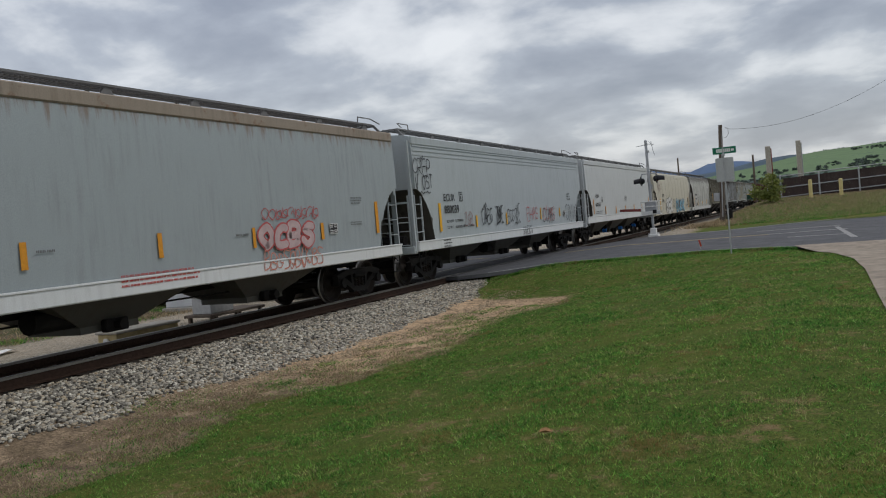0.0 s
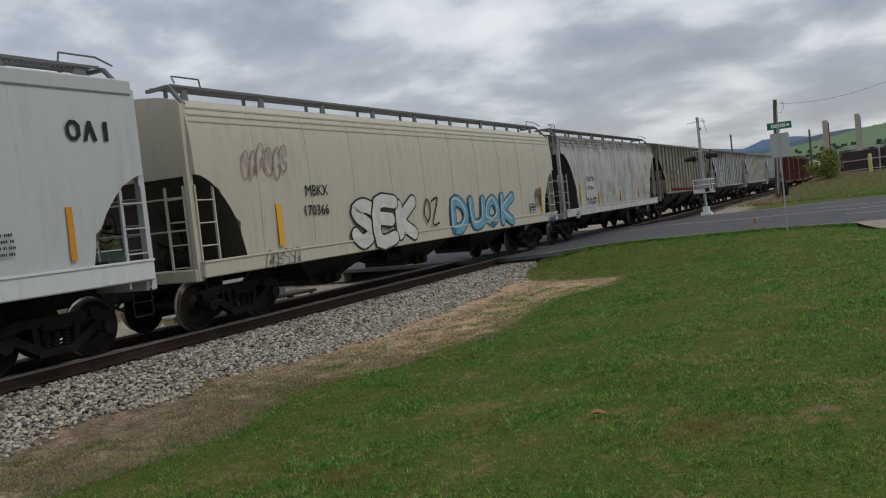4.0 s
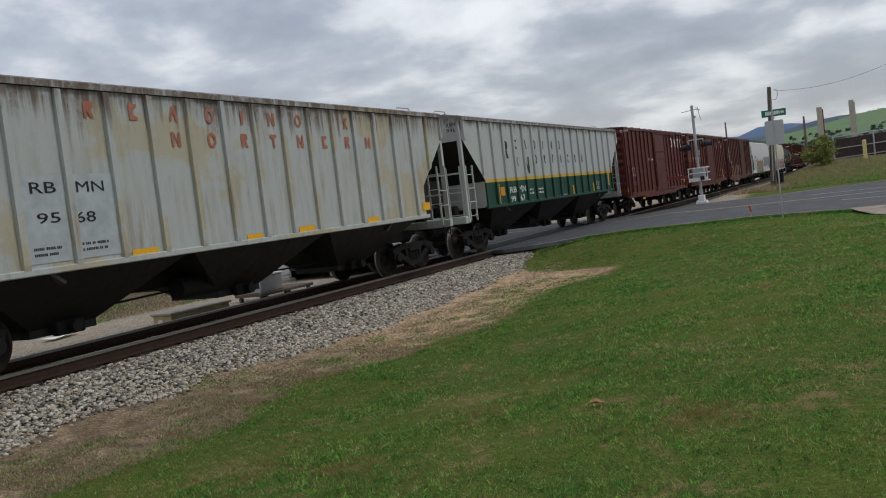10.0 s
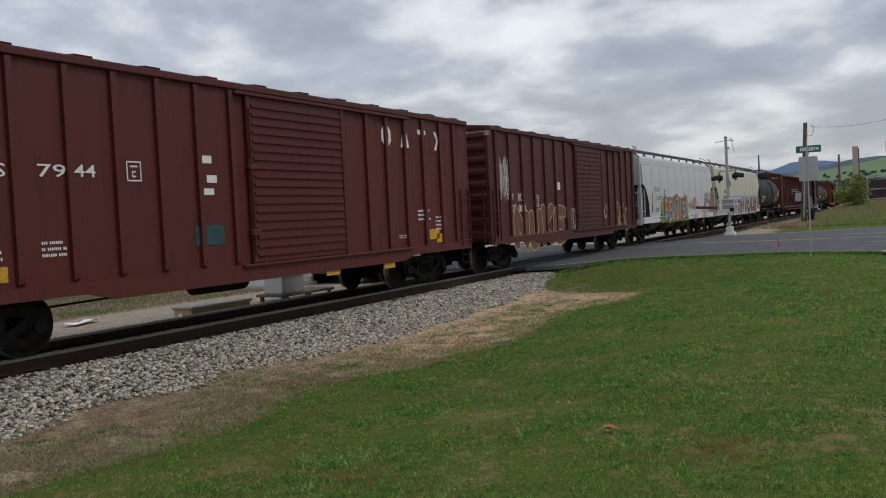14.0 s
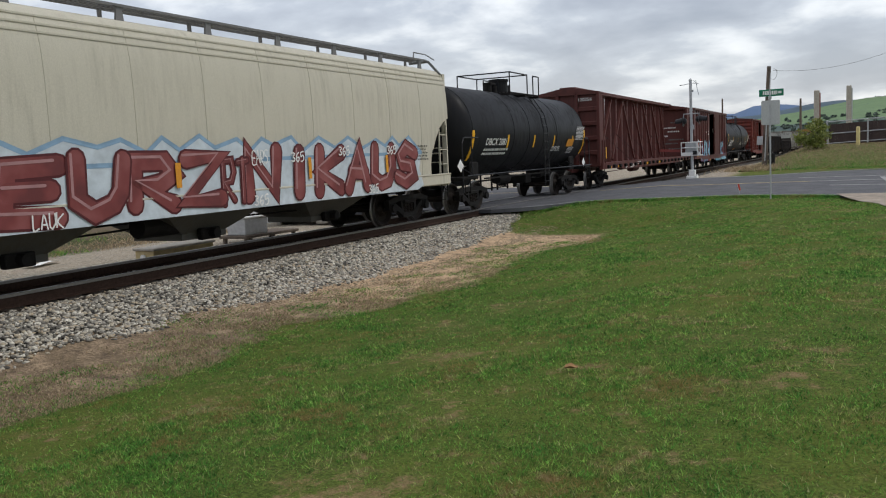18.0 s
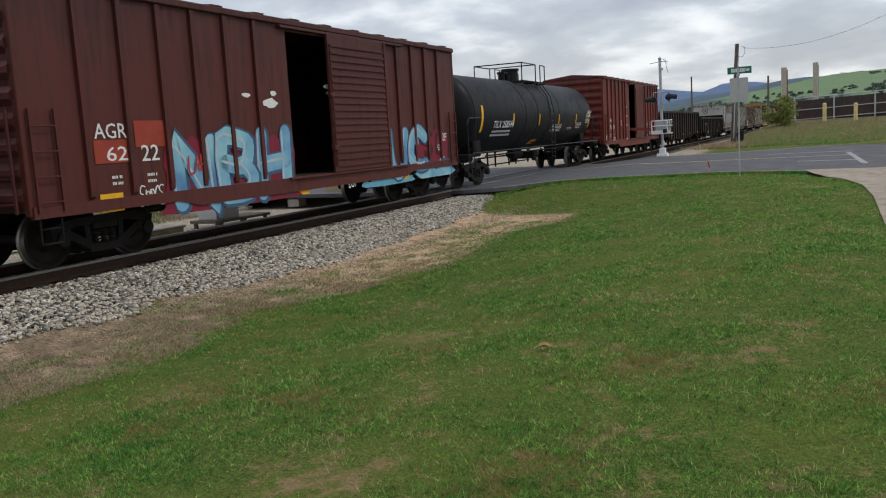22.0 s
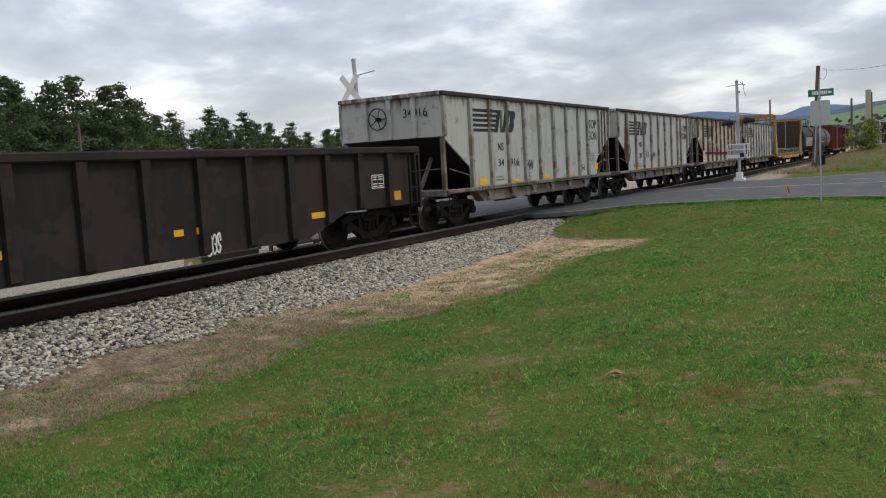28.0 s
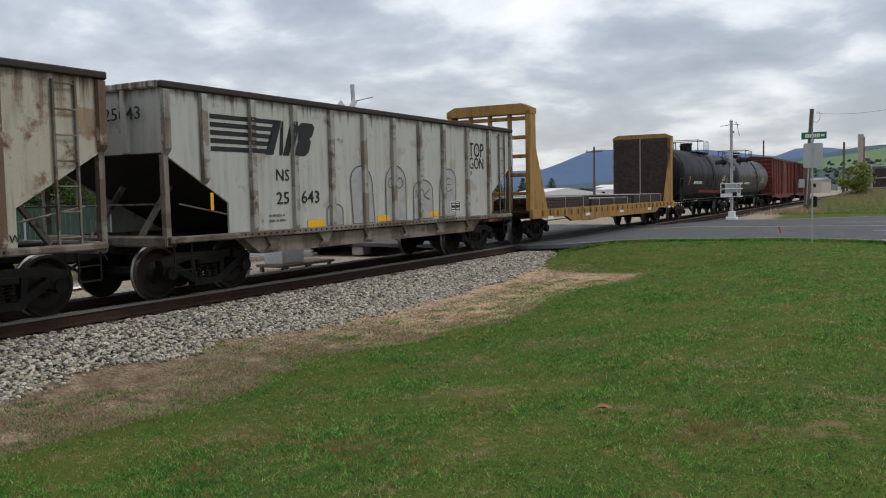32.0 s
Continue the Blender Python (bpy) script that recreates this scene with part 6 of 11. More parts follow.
def centerbeam(q0, q1, paint_, label):
    car, length = start_car("centerbeam_flatcar", q0, q1, label, "railroad car")
    h = length / 2
    he = h - 1.08
    top = 4.62
    bm = bmesh.new()
    cbox(bm, -1.45, 1.45, -he, he, 1.02, 1.12, 0.02)
    part("deck", bm, paint_, car)
    for s in (1, -1):
        bm = bmesh.new()
        prof = [(-he, 0.88), (-he + 3.2, 0.88), (-he + 3.7, 0.80), (he - 3.7, 0.80), (he - 3.2, 0.88), (he, 0.88), (he, 1.16), (-he, 1.16)]
        extrude_x(bm, prof, *sorted((s * 1.42, s * 1.56)))
        parts_of("side_sill", bm, paint_, car)
    n = 16
    y0 = -8.54
    pitch = 1.176
    y1 = y0 + pitch * (n - 1)
    for k in range(n):
        y = y0 + pitch * k
        bm = bmesh.new()
        extrude_x(bm, [(y - 0.17, 1.1), (y + 0.17, 1.1), (y + 0.10, top - 0.16), (y - 0.10, top - 0.16)], -0.13, 0.13)
        post = part("upright_post", bm, paint_, car)
        bm = bmesh.new()
        for z in np.arange(1.6, 4.3, 0.42):
            box(bm, 0.128, 0.136, y - 0.022, y + 0.022, z, z + 0.10)
        parts_of("strap_slot", bm, M["coal_black"], post)
        if k % 2 == 0 and k + 2 < n + 1:
            ya, yb = y, min(y + 2 * pitch, y1 + 0.4)
            if k >= n // 2 - 2:
                ya, yb = yb, ya
            bm = bmesh.new()
            beam(bm, (0.16, ya, 1.25), (0.16, yb, top - 0.25), 0.10, 0.12)
            part("diagonal_brace", bm, paint_, car)
    bm = bmesh.new()
    cbox(bm, -0.36, 0.36, -he, he, top - 0.17, top, 0.02)
    part("top_chord", bm, paint_, car)
    for s in (-1, 1):
        bm = bmesh.new()
        yb = s * he
        c0, c1 = sorted((yb, yb - s * 0.12))
        box(bm, -1.40, 1.40, c0, c1, 1.1, top - 0.36)
        for z in (1.55, 2.2, 2.85, 3.5):
            d0, d1 = sorted((yb - s * 0.02, yb + s * 0.12))
            cbox(bm, -1.40, 1.40, d0, d1, z, z + 0.2, 0.03)
        for x in (-1.43, 1.43, 0.45, -0.45):
            d0, d1 = sorted((yb - s * 0.45, yb + s * 0.14)) if abs(x) > 1 else sorted((yb, yb + s * 0.14))
            cbox(bm, x - 0.07, x + 0.07, d0, d1, 1.05, top - 0.20 if abs(x) < 1 else top - 0.34, 0.015)
        extrude_y(bm, [(-1.50, top - 0.38), (1.50, top - 0.38), (1.50, top - 0.28), (0.4, top - 0.08), (-0.4, top - 0.08), (-1.50, top - 0.28)], *sorted((yb - s * 0.45, yb + s * 0.14)))
        parts_of("bulkhead", bm, paint_, car, "steel end bulkhead with cross ribs")
        ladder(car, 1.55, s * (he - 0.28), 0.95, 2.2, paint_, 0.4, 0.35)
        fit_part("stirrup", KIT["stirrup"], car, pose(1.5, s * (he - 0.3), 0.9))
    for k in range(20):
        y = -he + 0.9 + (2 * he - 1.8) * k / 19
        bm = bmesh.new()
        cbox(bm, 1.52, 1.66, y - 0.14, y + 0.14, 0.90, 1.06, 0.03)
        bar(bm, (1.60, y - 0.16, 0.98), (1.60, y + 0.16, 0.98), 0.06, 8)
        part("tie_down_winch", bm, M["steel_dark"], car)
    for k in range(5):
        y = -5 + 2.6 * k
        bm = bmesh.new()
        rod(bm, [(1.55, y, 1.1), (0.32, y - 1.3, 2.6)], 0.008, 4)
        part("tie_down_cable", bm, M["steel_dark"], car)
    centre_sill(car, length, paint_)
    bogies(car, length, 2.5)
    couplers(car, length)
    return car, h


def gondola(q0, q1, paint_, label, top=2.45, bottom=0.75, ribs=16, belly=0.4):
    car, length = start_car("gondola_car", q0, q1, label, "railroad car")
    h = length / 2
    he = h - 0.75
    for s in (1, -1):
        bm = bmesh.new()
        prof = [(-he, bottom + 0.1), (-he + 2.9, bottom + 0.1), (-he + 4.2, belly + 0.1), (he - 4.2, belly + 0.1), (he - 2.9, bottom + 0.1), (he, bottom + 0.1), (he, top), (-he, top)]
        extrude_x(bm, prof, *sorted((s * 1.44, s * 1.50)))
        part("side_wall", bm, paint_, car)
        bm = bmesh.new()
        cbox(bm, *sorted((s * 1.42, s * 1.62)), -he - 0.02, he + 0.02, top - 0.05, top + 0.10, 0.025)
        part("top_rail", bm, paint_, car)
    for k in range(ribs):
        y = -he + 0.12 + (2 * he - 0.24) * k / (ribs - 1)
        e = he - abs(y)
        low = float(np.interp(e, [0, 2.9, 4.2], [bottom + 0.1, bottom + 0.1, belly + 0.1]))
        bm = bmesh.new()
        extrude_y(bm, [(1.50, low), (1.60, low + 0.06), (1.60, top - 0.05), (1.50, top - 0.05)], y - 0.09, y + 0.09)
        me = finish("rib", bm, paint_)
        fit_part("rib", me, car, Matrix())
        fit_part("rib", me, car, pose(0, 0, 0) @ Matrix.Diagonal((-1, 1, 1, 1)))
    for s in (-1, 1):
        bm = bmesh.new()
        prof = [(s * (he - 0.06), bottom)]
        n = 4
        for k in range(n):
            z0, dz = bottom + 0.05 + (top - bottom) * k / n, (top - bottom) / n
            prof += [(s * he, z0 + dz * 0.1), (s * (he + 0.08), z0 + dz * 0.35), (s * (he + 0.08), z0 + dz * 0.65), (s * he, z0 + dz * 0.9)]
        prof += [(s * he, top + 0.05), (s * (he - 0.06), top + 0.05)]
        extrude_x(bm, prof, -1.44, 1.44)
        part("end_wall", bm, paint_, car)
        bm = bmesh.new()
        for x in (1.51, -1.51):
            cbox(bm, x - 0.08, x + 0.08, *sorted((s * (he - 0.05), s * (he + 0.06))), bottom, top + 0.08, 0.02)
        parts_of("corner_post", bm, paint_, car)
        ladder(car, 1.62, s * (he - 0.32), 0.75, top - 0.1, M["steel_dark"], 0.4, 0.36)
        fit_part("stirrup", KIT["stirrup"], car, pose(1.55, s * (he - 0.3), 0.8))
    bm = bmesh.new()
    box(bm, -1.44, 1.44, -he, he, 0.98, 1.05)
    part("floor_panel", bm, paint_, car)
    centre_sill(car, length)
    fit_part("brake_wheel", KIT["brake_wheel"], car, pose(-0.6, -he - 0.22, 1.95))
    bogies(car, length, 2.2)
    couplers(car, length)
    return car, h


def gon_ribs(h, shift, d, p):
    """Rib places along an open hopper car; d is how far its side's pattern lies off its middle."""
    return [-h + 0.61] + [p * y + d for y in [-5.66 + shift + 1.13 * k for k in range(9)] + [4.04, 5.30] if -h + 1.0 < p * y + d < h - 0.9] + [h - 0.61]


def top_gon(q0, q1, body, rib_mat, label, shift=0.0, d=0.0, p=1.0):
    """High-sided open coal car with sloping end floors."""
    car, length = start_car("open_hopper_car", q0, q1, label, "railroad car")
    h = length / 2
    y0, y1, zc, zs, top = 0.55, 2.0, 2.45, 1.62, 3.50
    for s in (1, -1):
        bm = bmesh.new()
        prof = [(-h + y0, zc), (-h + y1, zs), (-h + y1, 1.0), (h - y1, 1.0), (h - y1, zs), (h - y0, zc), (h - y0, top), (-h + y0, top)]
        extrude_x(bm, prof, *sorted((s * 1.50, s * 1.54)))
        part("side_wall", bm, body, car)
        bm = bmesh.new()
        cbox(bm, *sorted((s * 1.48, s * 1.62)), -h + y0 - 0.05, h - y0 + 0.05, top - 0.02, top + 0.09, 0.02)
        part("top_rail", bm, M["gon_rail"], car)
        bm = bmesh.new()
        cbox(bm, *sorted((s * 1.50, s * 1.60)), -h + 0.6, h - 0.6, 0.98, 1.09, 0.015)
        parts_of("side_sill", bm, M["gon_sill"], car)
        bm = bmesh.new()
        hb = length - 2 * y1
        extrude_x(bm, [(-hb / 2 + 0.4, 1.0), (-hb / 2 + 0.9, 0.66), (hb / 2 - 0.9, 0.66), (hb / 2 - 0.4, 1.0)], *sorted((s * 1.2, s * 1.45)))
        part("lower_sill", bm, M["gon_sill"], car)
        for k in range(6):
            y = -hb / 2 + 1.2 + (hb - 2.4) * k / 5
            bm = bmesh.new()
            extrude_x(bm, [(y - 0.24, 0.99), (y + 0.24, 0.99), (y + 0.09, 0.80), (y + 0.20, 0.72), (y - 0.20, 0.72), (y - 0.09, 0.80)], *sorted((s * 1.46, s * 1.52)))
            part("gusset", bm, M["gon_sill"], car)
    for y in gon_ribs(h, shift, d, p):
        e = h - abs(y)
        low = 1.06 if e > y1 else zc + (zs - zc) * (e - y0) / (y1 - y0)
        bm = bmesh.new()
        extrude_y(bm, [(1.54, low), (1.60, low + 0.05), (1.625, low + 0.1), (1.625, top - 0.05), (1.54, top - 0.02)], y - 0.065, y + 0.065)
        z = low + 0.16
        while z < top - 0.15:
            bar(bm, (1.622, y - 0.02, z), (1.634, y - 0.02, z), 0.017, 6)
            z += 0.21
        me = finish("rib", bm, rib_mat)
        fit_part("rib", me, car, Matrix())
        fit_part("rib", me, car, Matrix.Diagonal((-1, 1, 1, 1)))
    # rivets along the bottom flange
    bm = bmesh.new()
    for y in np.arange(-h + y1, h - y1, 0.17):
        box(bm, 1.60, 1.612, y - 0.015, y + 0.015, 1.025, 1.055)
    parts_of("rivet", bm, M["steel_dark"], car)
    for s in (-1, 1):
        bm = bmesh.new()
        ye = s * (h - y0)
        box(bm, -1.5, 1.5, *sorted((ye, ye - s * 0.04)), zc, top)
        for x in (-0.75, 0.0, 0.75):
            cbox(bm, x - 0.07, x + 0.07, *sorted((ye - s * 0.02, ye + s * 0.08)), zc, top, 0.015)
        cbox(bm, -1.55, 1.55, *sorted((ye - s * 0.05, ye + s * 0.10)), top - 0.02, top + 0.09, 0.02)
        part("end_wall", bm, body, car)
        bm = bmesh.new()
        beam(bm, (0, ye, zc), (0, s * (h - 3.4), 1.05), 3.0, 0.05)
        part("slope_sheet", bm, M["coal_black"], car)
        bm = bmesh.new()
        for x in (1.50, -1.50):
            beam(bm, (x, s * (h - 0.62), 0.95), (x, s * (h - 0.60), top), 0.10, 0.10)
        for x in (0.6, -0.6):
            beam(bm, (x, s * (h - 0.85), 1.05), (x, s * (h - 1.6), 2.0), 0.08, 0.08)
        parts_of("corner_post", bm, M["gon_sill"], car)
        bm = bmesh.new()
        cbox(bm, -1.55, 1.55, *sorted((s * (h - 0.55), s * (h - 0.80))), 0.92, 1.10, 0.03)
        cbox(bm, 1.42, 1.62, *sorted((s * (h - 0.6), s * (h - 2.2))), 0.98, 1.08, 0.02)
        parts_of("end_sill", bm, M["gon_sill"], car)
        bm = bmesh.new()
        rod(bm, [(1.5, s * (h - 0.9), 1.62), (1.5, s * (h - 2.1), 1.40)], 0.016, 5)
        rod(bm, [(-1.5, s * (h - 0.7), 1.62), (1.5, s * (h - 0.7), 1.62)], 0.016, 5)
        parts_of("grab_iron", bm, M["gon_sill"], car)
        if s > 0:
            ladder(car, 1.58, s * (h - 1.22), 1.05, 3.4, M["gon_sill"], 0.36, 0.36)
        fit_part("stirrup", KIT["stirrup"], car, pose(1.55, s * (h - 0.9), 0.95))
    bm = bmesh.new()
    box(bm, -1.48, 1.48, -h + 3.3, h - 3.3, 0.95, 1.04)
    part("floor_panel", bm, M["coal_black"], car)
    centre_sill(car, length)
    fit_part("brake_wheel", KIT["brake_wheel"], car, pose(-0.3, -h + y0 - 0.14, 3.0))
    bogies(car, length, 1.95)
    couplers(car, length)
    return car, h


def plank_load(q0, q1):
    """A low load of dark planks on the flatcar's deck."""
    load = thing("plank_load", "low strapped load of dark planks on a flatcar", "lumber", pose(0, (q0 + q1) / 2, 0))
    TRAIN.append((load, (q0 + q1) / 2, []))
    rng = random.Random(4)
    h = (q1 - q0) / 2 - 1.9
    for pack in range(3):
        a = -h + pack * 2 * h / 3
        b = a + 2 * h / 3 - 0.25
        for row in range(4 if pack != 1 else 3):
            for k in range(9):
                x = -1.30 + k * 0.29
                bm = bmesh.new()
                cbox(bm, x, x + 0.275, a + rng.uniform(0, 0.12), b - rng.uniform(0, 0.12), 1.105 + row * 0.10, 1.195 + row * 0.10, 0.006)
                part("plank", bm, M["dark_plank"], load)
        for y in (a + 0.8, (a + b) / 2, b - 0.8):
            bm = bmesh.new()
            z = 1.20 + 0.1 * (3 if pack != 1 else 2)
            rod(bm, [(1.34, y, 1.1), (1.34, y, z + 0.01), (-1.34, y, z + 0.01), (-1.34, y, 1.1)], 0.012, 4)
            part("strap", bm, M["galv"], load)


def bulkhead_flat(q0, q1, paint_, label):
    car, length = start_car("bulkhead_flatcar", q0, q1, label, "railroad car")
    h = length / 2
    he = h - 1.1
    bm = bmesh.new()
    cbox(bm, -1.45, 1.45, -he, he, 1.02, 1.10, 0.02)
    part("deck", bm, M["tie"], car, "grey plank deck")
    for s in (1, -1):
        bm = bmesh.new()
        extrude_x(bm, [(-he, 0.85), (-he + 3.0, 0.85), (-he + 3.6, 0.66), (he - 3.6, 0.66), (he - 3.0, 0.85), (he, 0.85), (he, 1.14), (-he, 1.14)], *sorted((s * 1.44, s * 1.56)))
        parts_of("side_sill", bm, paint_, car)
        for k in range(26):
            y = -he + 0.8 + (2 * he - 1.6) * k / 25
            bm = bmesh.new()
            cbox(bm, *sorted((s * 1.56, s * 1.62)), y - 0.05, y + 0.05, 0.92, 1.10, 0.01)
            part("stake_pocket", bm, paint_, car)
    top = 4.30
    for s in (-1, 1):
        bm = bmesh.new()
        yb = s * he
        for x in (-1.40, -0.7, 0.0, 0.7, 1.40):
            w = 0.16 if abs(x) > 1 else 0.09
            cbox(bm, x - w / 2, x + w / 2, *sorted((yb, yb - s * 0.5)) if abs(x) > 1 else sorted((yb - s * 0.1, yb - s * 0.3)), 1.1, top, 0.02)
        for z in (1.6, 2.2, 2.8, 3.4, 4.0):
            cbox(bm, -1.4, 1.4, *sorted((yb - s * 0.14, yb - s * 0.24)), z, z + 0.12, 0.02)
        extrude_y(bm, [(-1.5, top - 0.1), (1.5, top - 0.1), (1.5, top + 0.08), (1.2, top + 0.22), (-1.2, top + 0.22), (-1.5, top + 0.08)], *sorted((yb, yb - s * 0.5)))
        parts_of("bulkhead", bm, paint_, car, "yellow steel end bulkhead frame")
        bm = bmesh.new()
        extrude_x(bm, [(yb - s * 0.5, 1.1), (yb - s * 1.5, 1.1), (yb - s * 0.5, 3.2)], 1.36, 1.46)
        part("bulkhead_brace", bm, paint_, car)
        bm = bmesh.new()
        fc = s * (he - 0.62)
        box(bm, -1.36, 1.36, *sorted((fc, fc - s * 0.03)), 1.1, top)
        if s > 0:
            lining = part("bulkhead_lining", bm, M["dark_plank"], car, "dark timber bulkhead lining")
            rng = random.Random(12)
            for k in range(22):
                z = 1.12 + k * (top - 1.14) / 22
                bm = bmesh.new()
                e = rng.uniform(-0.02, 0.02)
                cbox(bm, -1.38 + e, 1.38 + e, *sorted((fc - s * 0.03, fc - s * (0.07 + rng.uniform(0, 0.02)))), z, z + (top - 1.14) / 22 - 0.012, 0.004)
                part("plank", bm, M["dark_plank"], lining)
            bm = bmesh.new()
            box(bm, -0.02, 0.02, *sorted((fc - s * 0.09, fc - s * 0.10)), 1.1, top)
            part("strap", bm, M["galv"], lining, "pale steel strap")
        else:
            bm.free()
    centre_sill(car, length, paint_)
    bogies(car, length, 2.5)
    couplers(car, length)
    return car, h


# paints of the cars
M["walkway"] = paint("grey_walkway_steel", (0.16, 0.16, 0.16), 0.3, 0.2)
M["coal_black"] = plain("coal_blackened_steel", (0.014, 0.013, 0.013), 0.9, 0, 0.3)
M["gon_rail"] = paint("dark_worn_top_rail", (0.030, 0.022, 0.018), 0.3, 0.35)
M["gon_sill"] = paint("dirty_grey_brown_sill_paint", (0.20, 0.18, 0.15), 0.7, 0.75, grime=(0.06, 0.046, 0.036), rustc=(0.07, 0.04, 0.028), mottle=((0.12, 0.095, 0.07), 1.4, 0.50))
M["under_grey"] = paint("grimy_grey_underframe", (0.085, 0.083, 0.074), 0.6, 0.25)
# grimy end steel, darkened further for the shade inside the open ends
M["under_shade"] = paint("grimy_shaded_end_steel", (0.075, 0.070, 0.060), 0.6, 0.35, grime=(0.03, 0.026, 0.022))
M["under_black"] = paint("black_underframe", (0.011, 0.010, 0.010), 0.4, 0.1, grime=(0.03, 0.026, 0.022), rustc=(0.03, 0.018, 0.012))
M["dark_plank"] = plain("dark_stacked_planks", (0.055, 0.042, 0.034), 0.85, 0, 0.35, 5)
GREY = paint("blue_grey_hopper_paint", (0.33, 0.37, 0.385), 0.16, 0.16, lip=(3.75, 4.15, (0.20, 0.125, 0.075), 0.7))
GREY2 = paint("pale_grey_hopper_paint", (0.42, 0.46, 0.475), 0.10, 0.05)
WHITE = paint("off_white_hopper_paint", (0.53, 0.55, 0.55), 0.10, 0.03)
CREAM = paint("cream_hopper_paint", (0.53, 0.50, 0.405), 0.18, 0.08)
WORN = paint("stained_light_grey_paint", (0.47, 0.475, 0.44), 0.8, 0.46, mottle=((0.40, 0.405, 0.375), 0.8, 0.51), grime=(0.13, 0.115, 0.095), lip=(3.25, 4.0, (0.055, 0.04, 0.03), 0.95))
WORN_SILL = paint("scuffed_white_sill_paint", (0.55, 0.56, 0.54), 0.7, 0.45, grime=(0.16, 0.14, 0.12))
SILL_W = paint("white_sill_paint", (0.66, 0.68, 0.68), 0.15, 0.08)
TAN = paint("dusty_olive_grey_paint", (0.205, 0.195, 0.155), 0.45, 0.25, mottle=((0.25, 0.24, 0.185), 0.7, 0.52), lip=(3.0, 4.1, (0.05, 0.042, 0.034), 0.6))
DIRTY = paint("soot_streaked_white_paint", (0.40, 0.42, 0.42), 0.65, 0.35, mottle=((0.27, 0.255, 0.235), 0.55, 0.54), grime=(0.11, 0.10, 0.09), rustc=(0.15, 0.085, 0.06), lip=(3.15, 4.1, (0.060, 0.044, 0.038), 0.95))
DIRTY2 = paint("yellowed_white_paint", (0.44, 0.465, 0.455), 0.45, 0.3, grime=(0.25, 0.20, 0.14), mottle=((0.435, 0.405, 0.31), 0.45, 0.525), lip=(3.4, 4.05, (0.11, 0.07, 0.05), 0.9))
RNWHITE = paint("clean_white_paint", (0.46, 0.48, 0.465), 0.18, 0.05, lip=(3.75, 4.05, (0.10, 0.075, 0.055), 0.8))
RNGREEN = paint("dark_green_paint", (0.010, 0.060, 0.040), 0.25, 0.05)
RNGOLD = paint("gold_stripe_paint", (0.60, 0.40, 0.06), 0.2, 0.05)
BOXRED = paint("boxcar_red_paint", (0.100, 0.020, 0.015), 0.55, 0.34, grime=(0.055, 0.022, 0.018), rustc=(0.070, 0.026, 0.018), lip=(3.2, 4.3, (0.075, 0.026, 0.02), 0.5))
BOXRED2 = paint("dark_boxcar_red_paint", (0.085, 0.022, 0.018), 0.55, 0.40, grime=(0.035, 0.02, 0.018), rustc=(0.10, 0.045, 0.03))
BOXROOF = paint("red_brown_roof_paint", (0.13, 0.045, 0.04), 0.4, 0.2)
# lip here only makes the side darker towards the top
BOXRED3 = paint("worn_red_brown_paint", (0.095, 0.022, 0.017), 0.6, 0.42, grime=(0.042, 0.022, 0.018), rustc=(0.050, 0.022, 0.017), lip=(2.3, 4.4, (0.048, 0.017, 0.014), 0.8))
BOXORANGE = paint("faded_red_oxide_paint", (0.150, 0.025, 0.015), 0.55, 0.60, grime=(0.060, 0.022, 0.017), rustc=(0.075, 0.025, 0.018), mottle=((0.120, 0.030, 0.022), 0.7, 0.53), lip=(2.9, 4.4, (0.070, 0.019, 0.015), 0.7))
BEAMRED = paint("red_brown_flatcar_paint", (0.092, 0.025, 0.020), 0.55, 0.5, grime=(0.04, 0.023, 0.02), rustc=(0.055, 0.03, 0.025))
TANKBLACK = paint("black_tank_paint", (0.013, 0.0135, 0.015), 0.25, 0.02, rough=0.45, grime=(0.032, 0.03, 0.027))
TANKBLACK.node_tree.nodes["Principled BSDF"].inputs["Specular IOR Level"].default_value = 0.12
TANKGREY = paint("dusty_black_tank_paint", (0.024, 0.025, 0.027), 0.4, 0.03, rough=0.38, grime=(0.09, 0.085, 0.08))
GONBLACK = paint("rust_black_gondola_paint", (0.017, 0.0145, 0.0135), 0.7, 0.7, rough=0.8, grime=(0.036, 0.025, 0.020), rustc=(0.042, 0.024, 0.017), mottle=((0.030, 0.021, 0.017), 1.2, 0.50))
GONWHITE = paint("coal_stained_white_paint", (0.43, 0.435, 0.40), 0.30, 0.55, mottle=((0.36, 0.34, 0.30), 1.3, 0.62), grime=(0.13, 0.10, 0.075), rustc=(0.12, 0.055, 0.030), lip=(3.2, 3.6, (0.085, 0.040, 0.024), 0.95))
GONRIB = paint("stained_rib_paint", (0.34, 0.335, 0.30), 0.8, 0.75, grime=(0.10, 0.075, 0.055), rustc=(0.085, 0.042, 0.025), mottle=((0.22, 0.185, 0.145), 2.2, 0.54))
GONRUST = paint("rust_stained_cream_paint", (0.43, 0.395, 0.32), 0.5, 0.80, mottle=((0.30, 0.22, 0.15), 1.1, 0.57), grime=(0.13, 0.08, 0.05), rustc=(0.13, 0.055, 0.028), lip=(2.7, 3.6, (0.085, 0.038, 0.022), 0.95))
GONRUSTRIB = paint("rusted_rib_paint", (0.14, 0.09, 0.060), 0.6, 0.8, grime=(0.06, 0.038, 0.028), rustc=(0.085, 0.04, 0.022), mottle=((0.33, 0.29, 0.23), 2.0, 0.55))
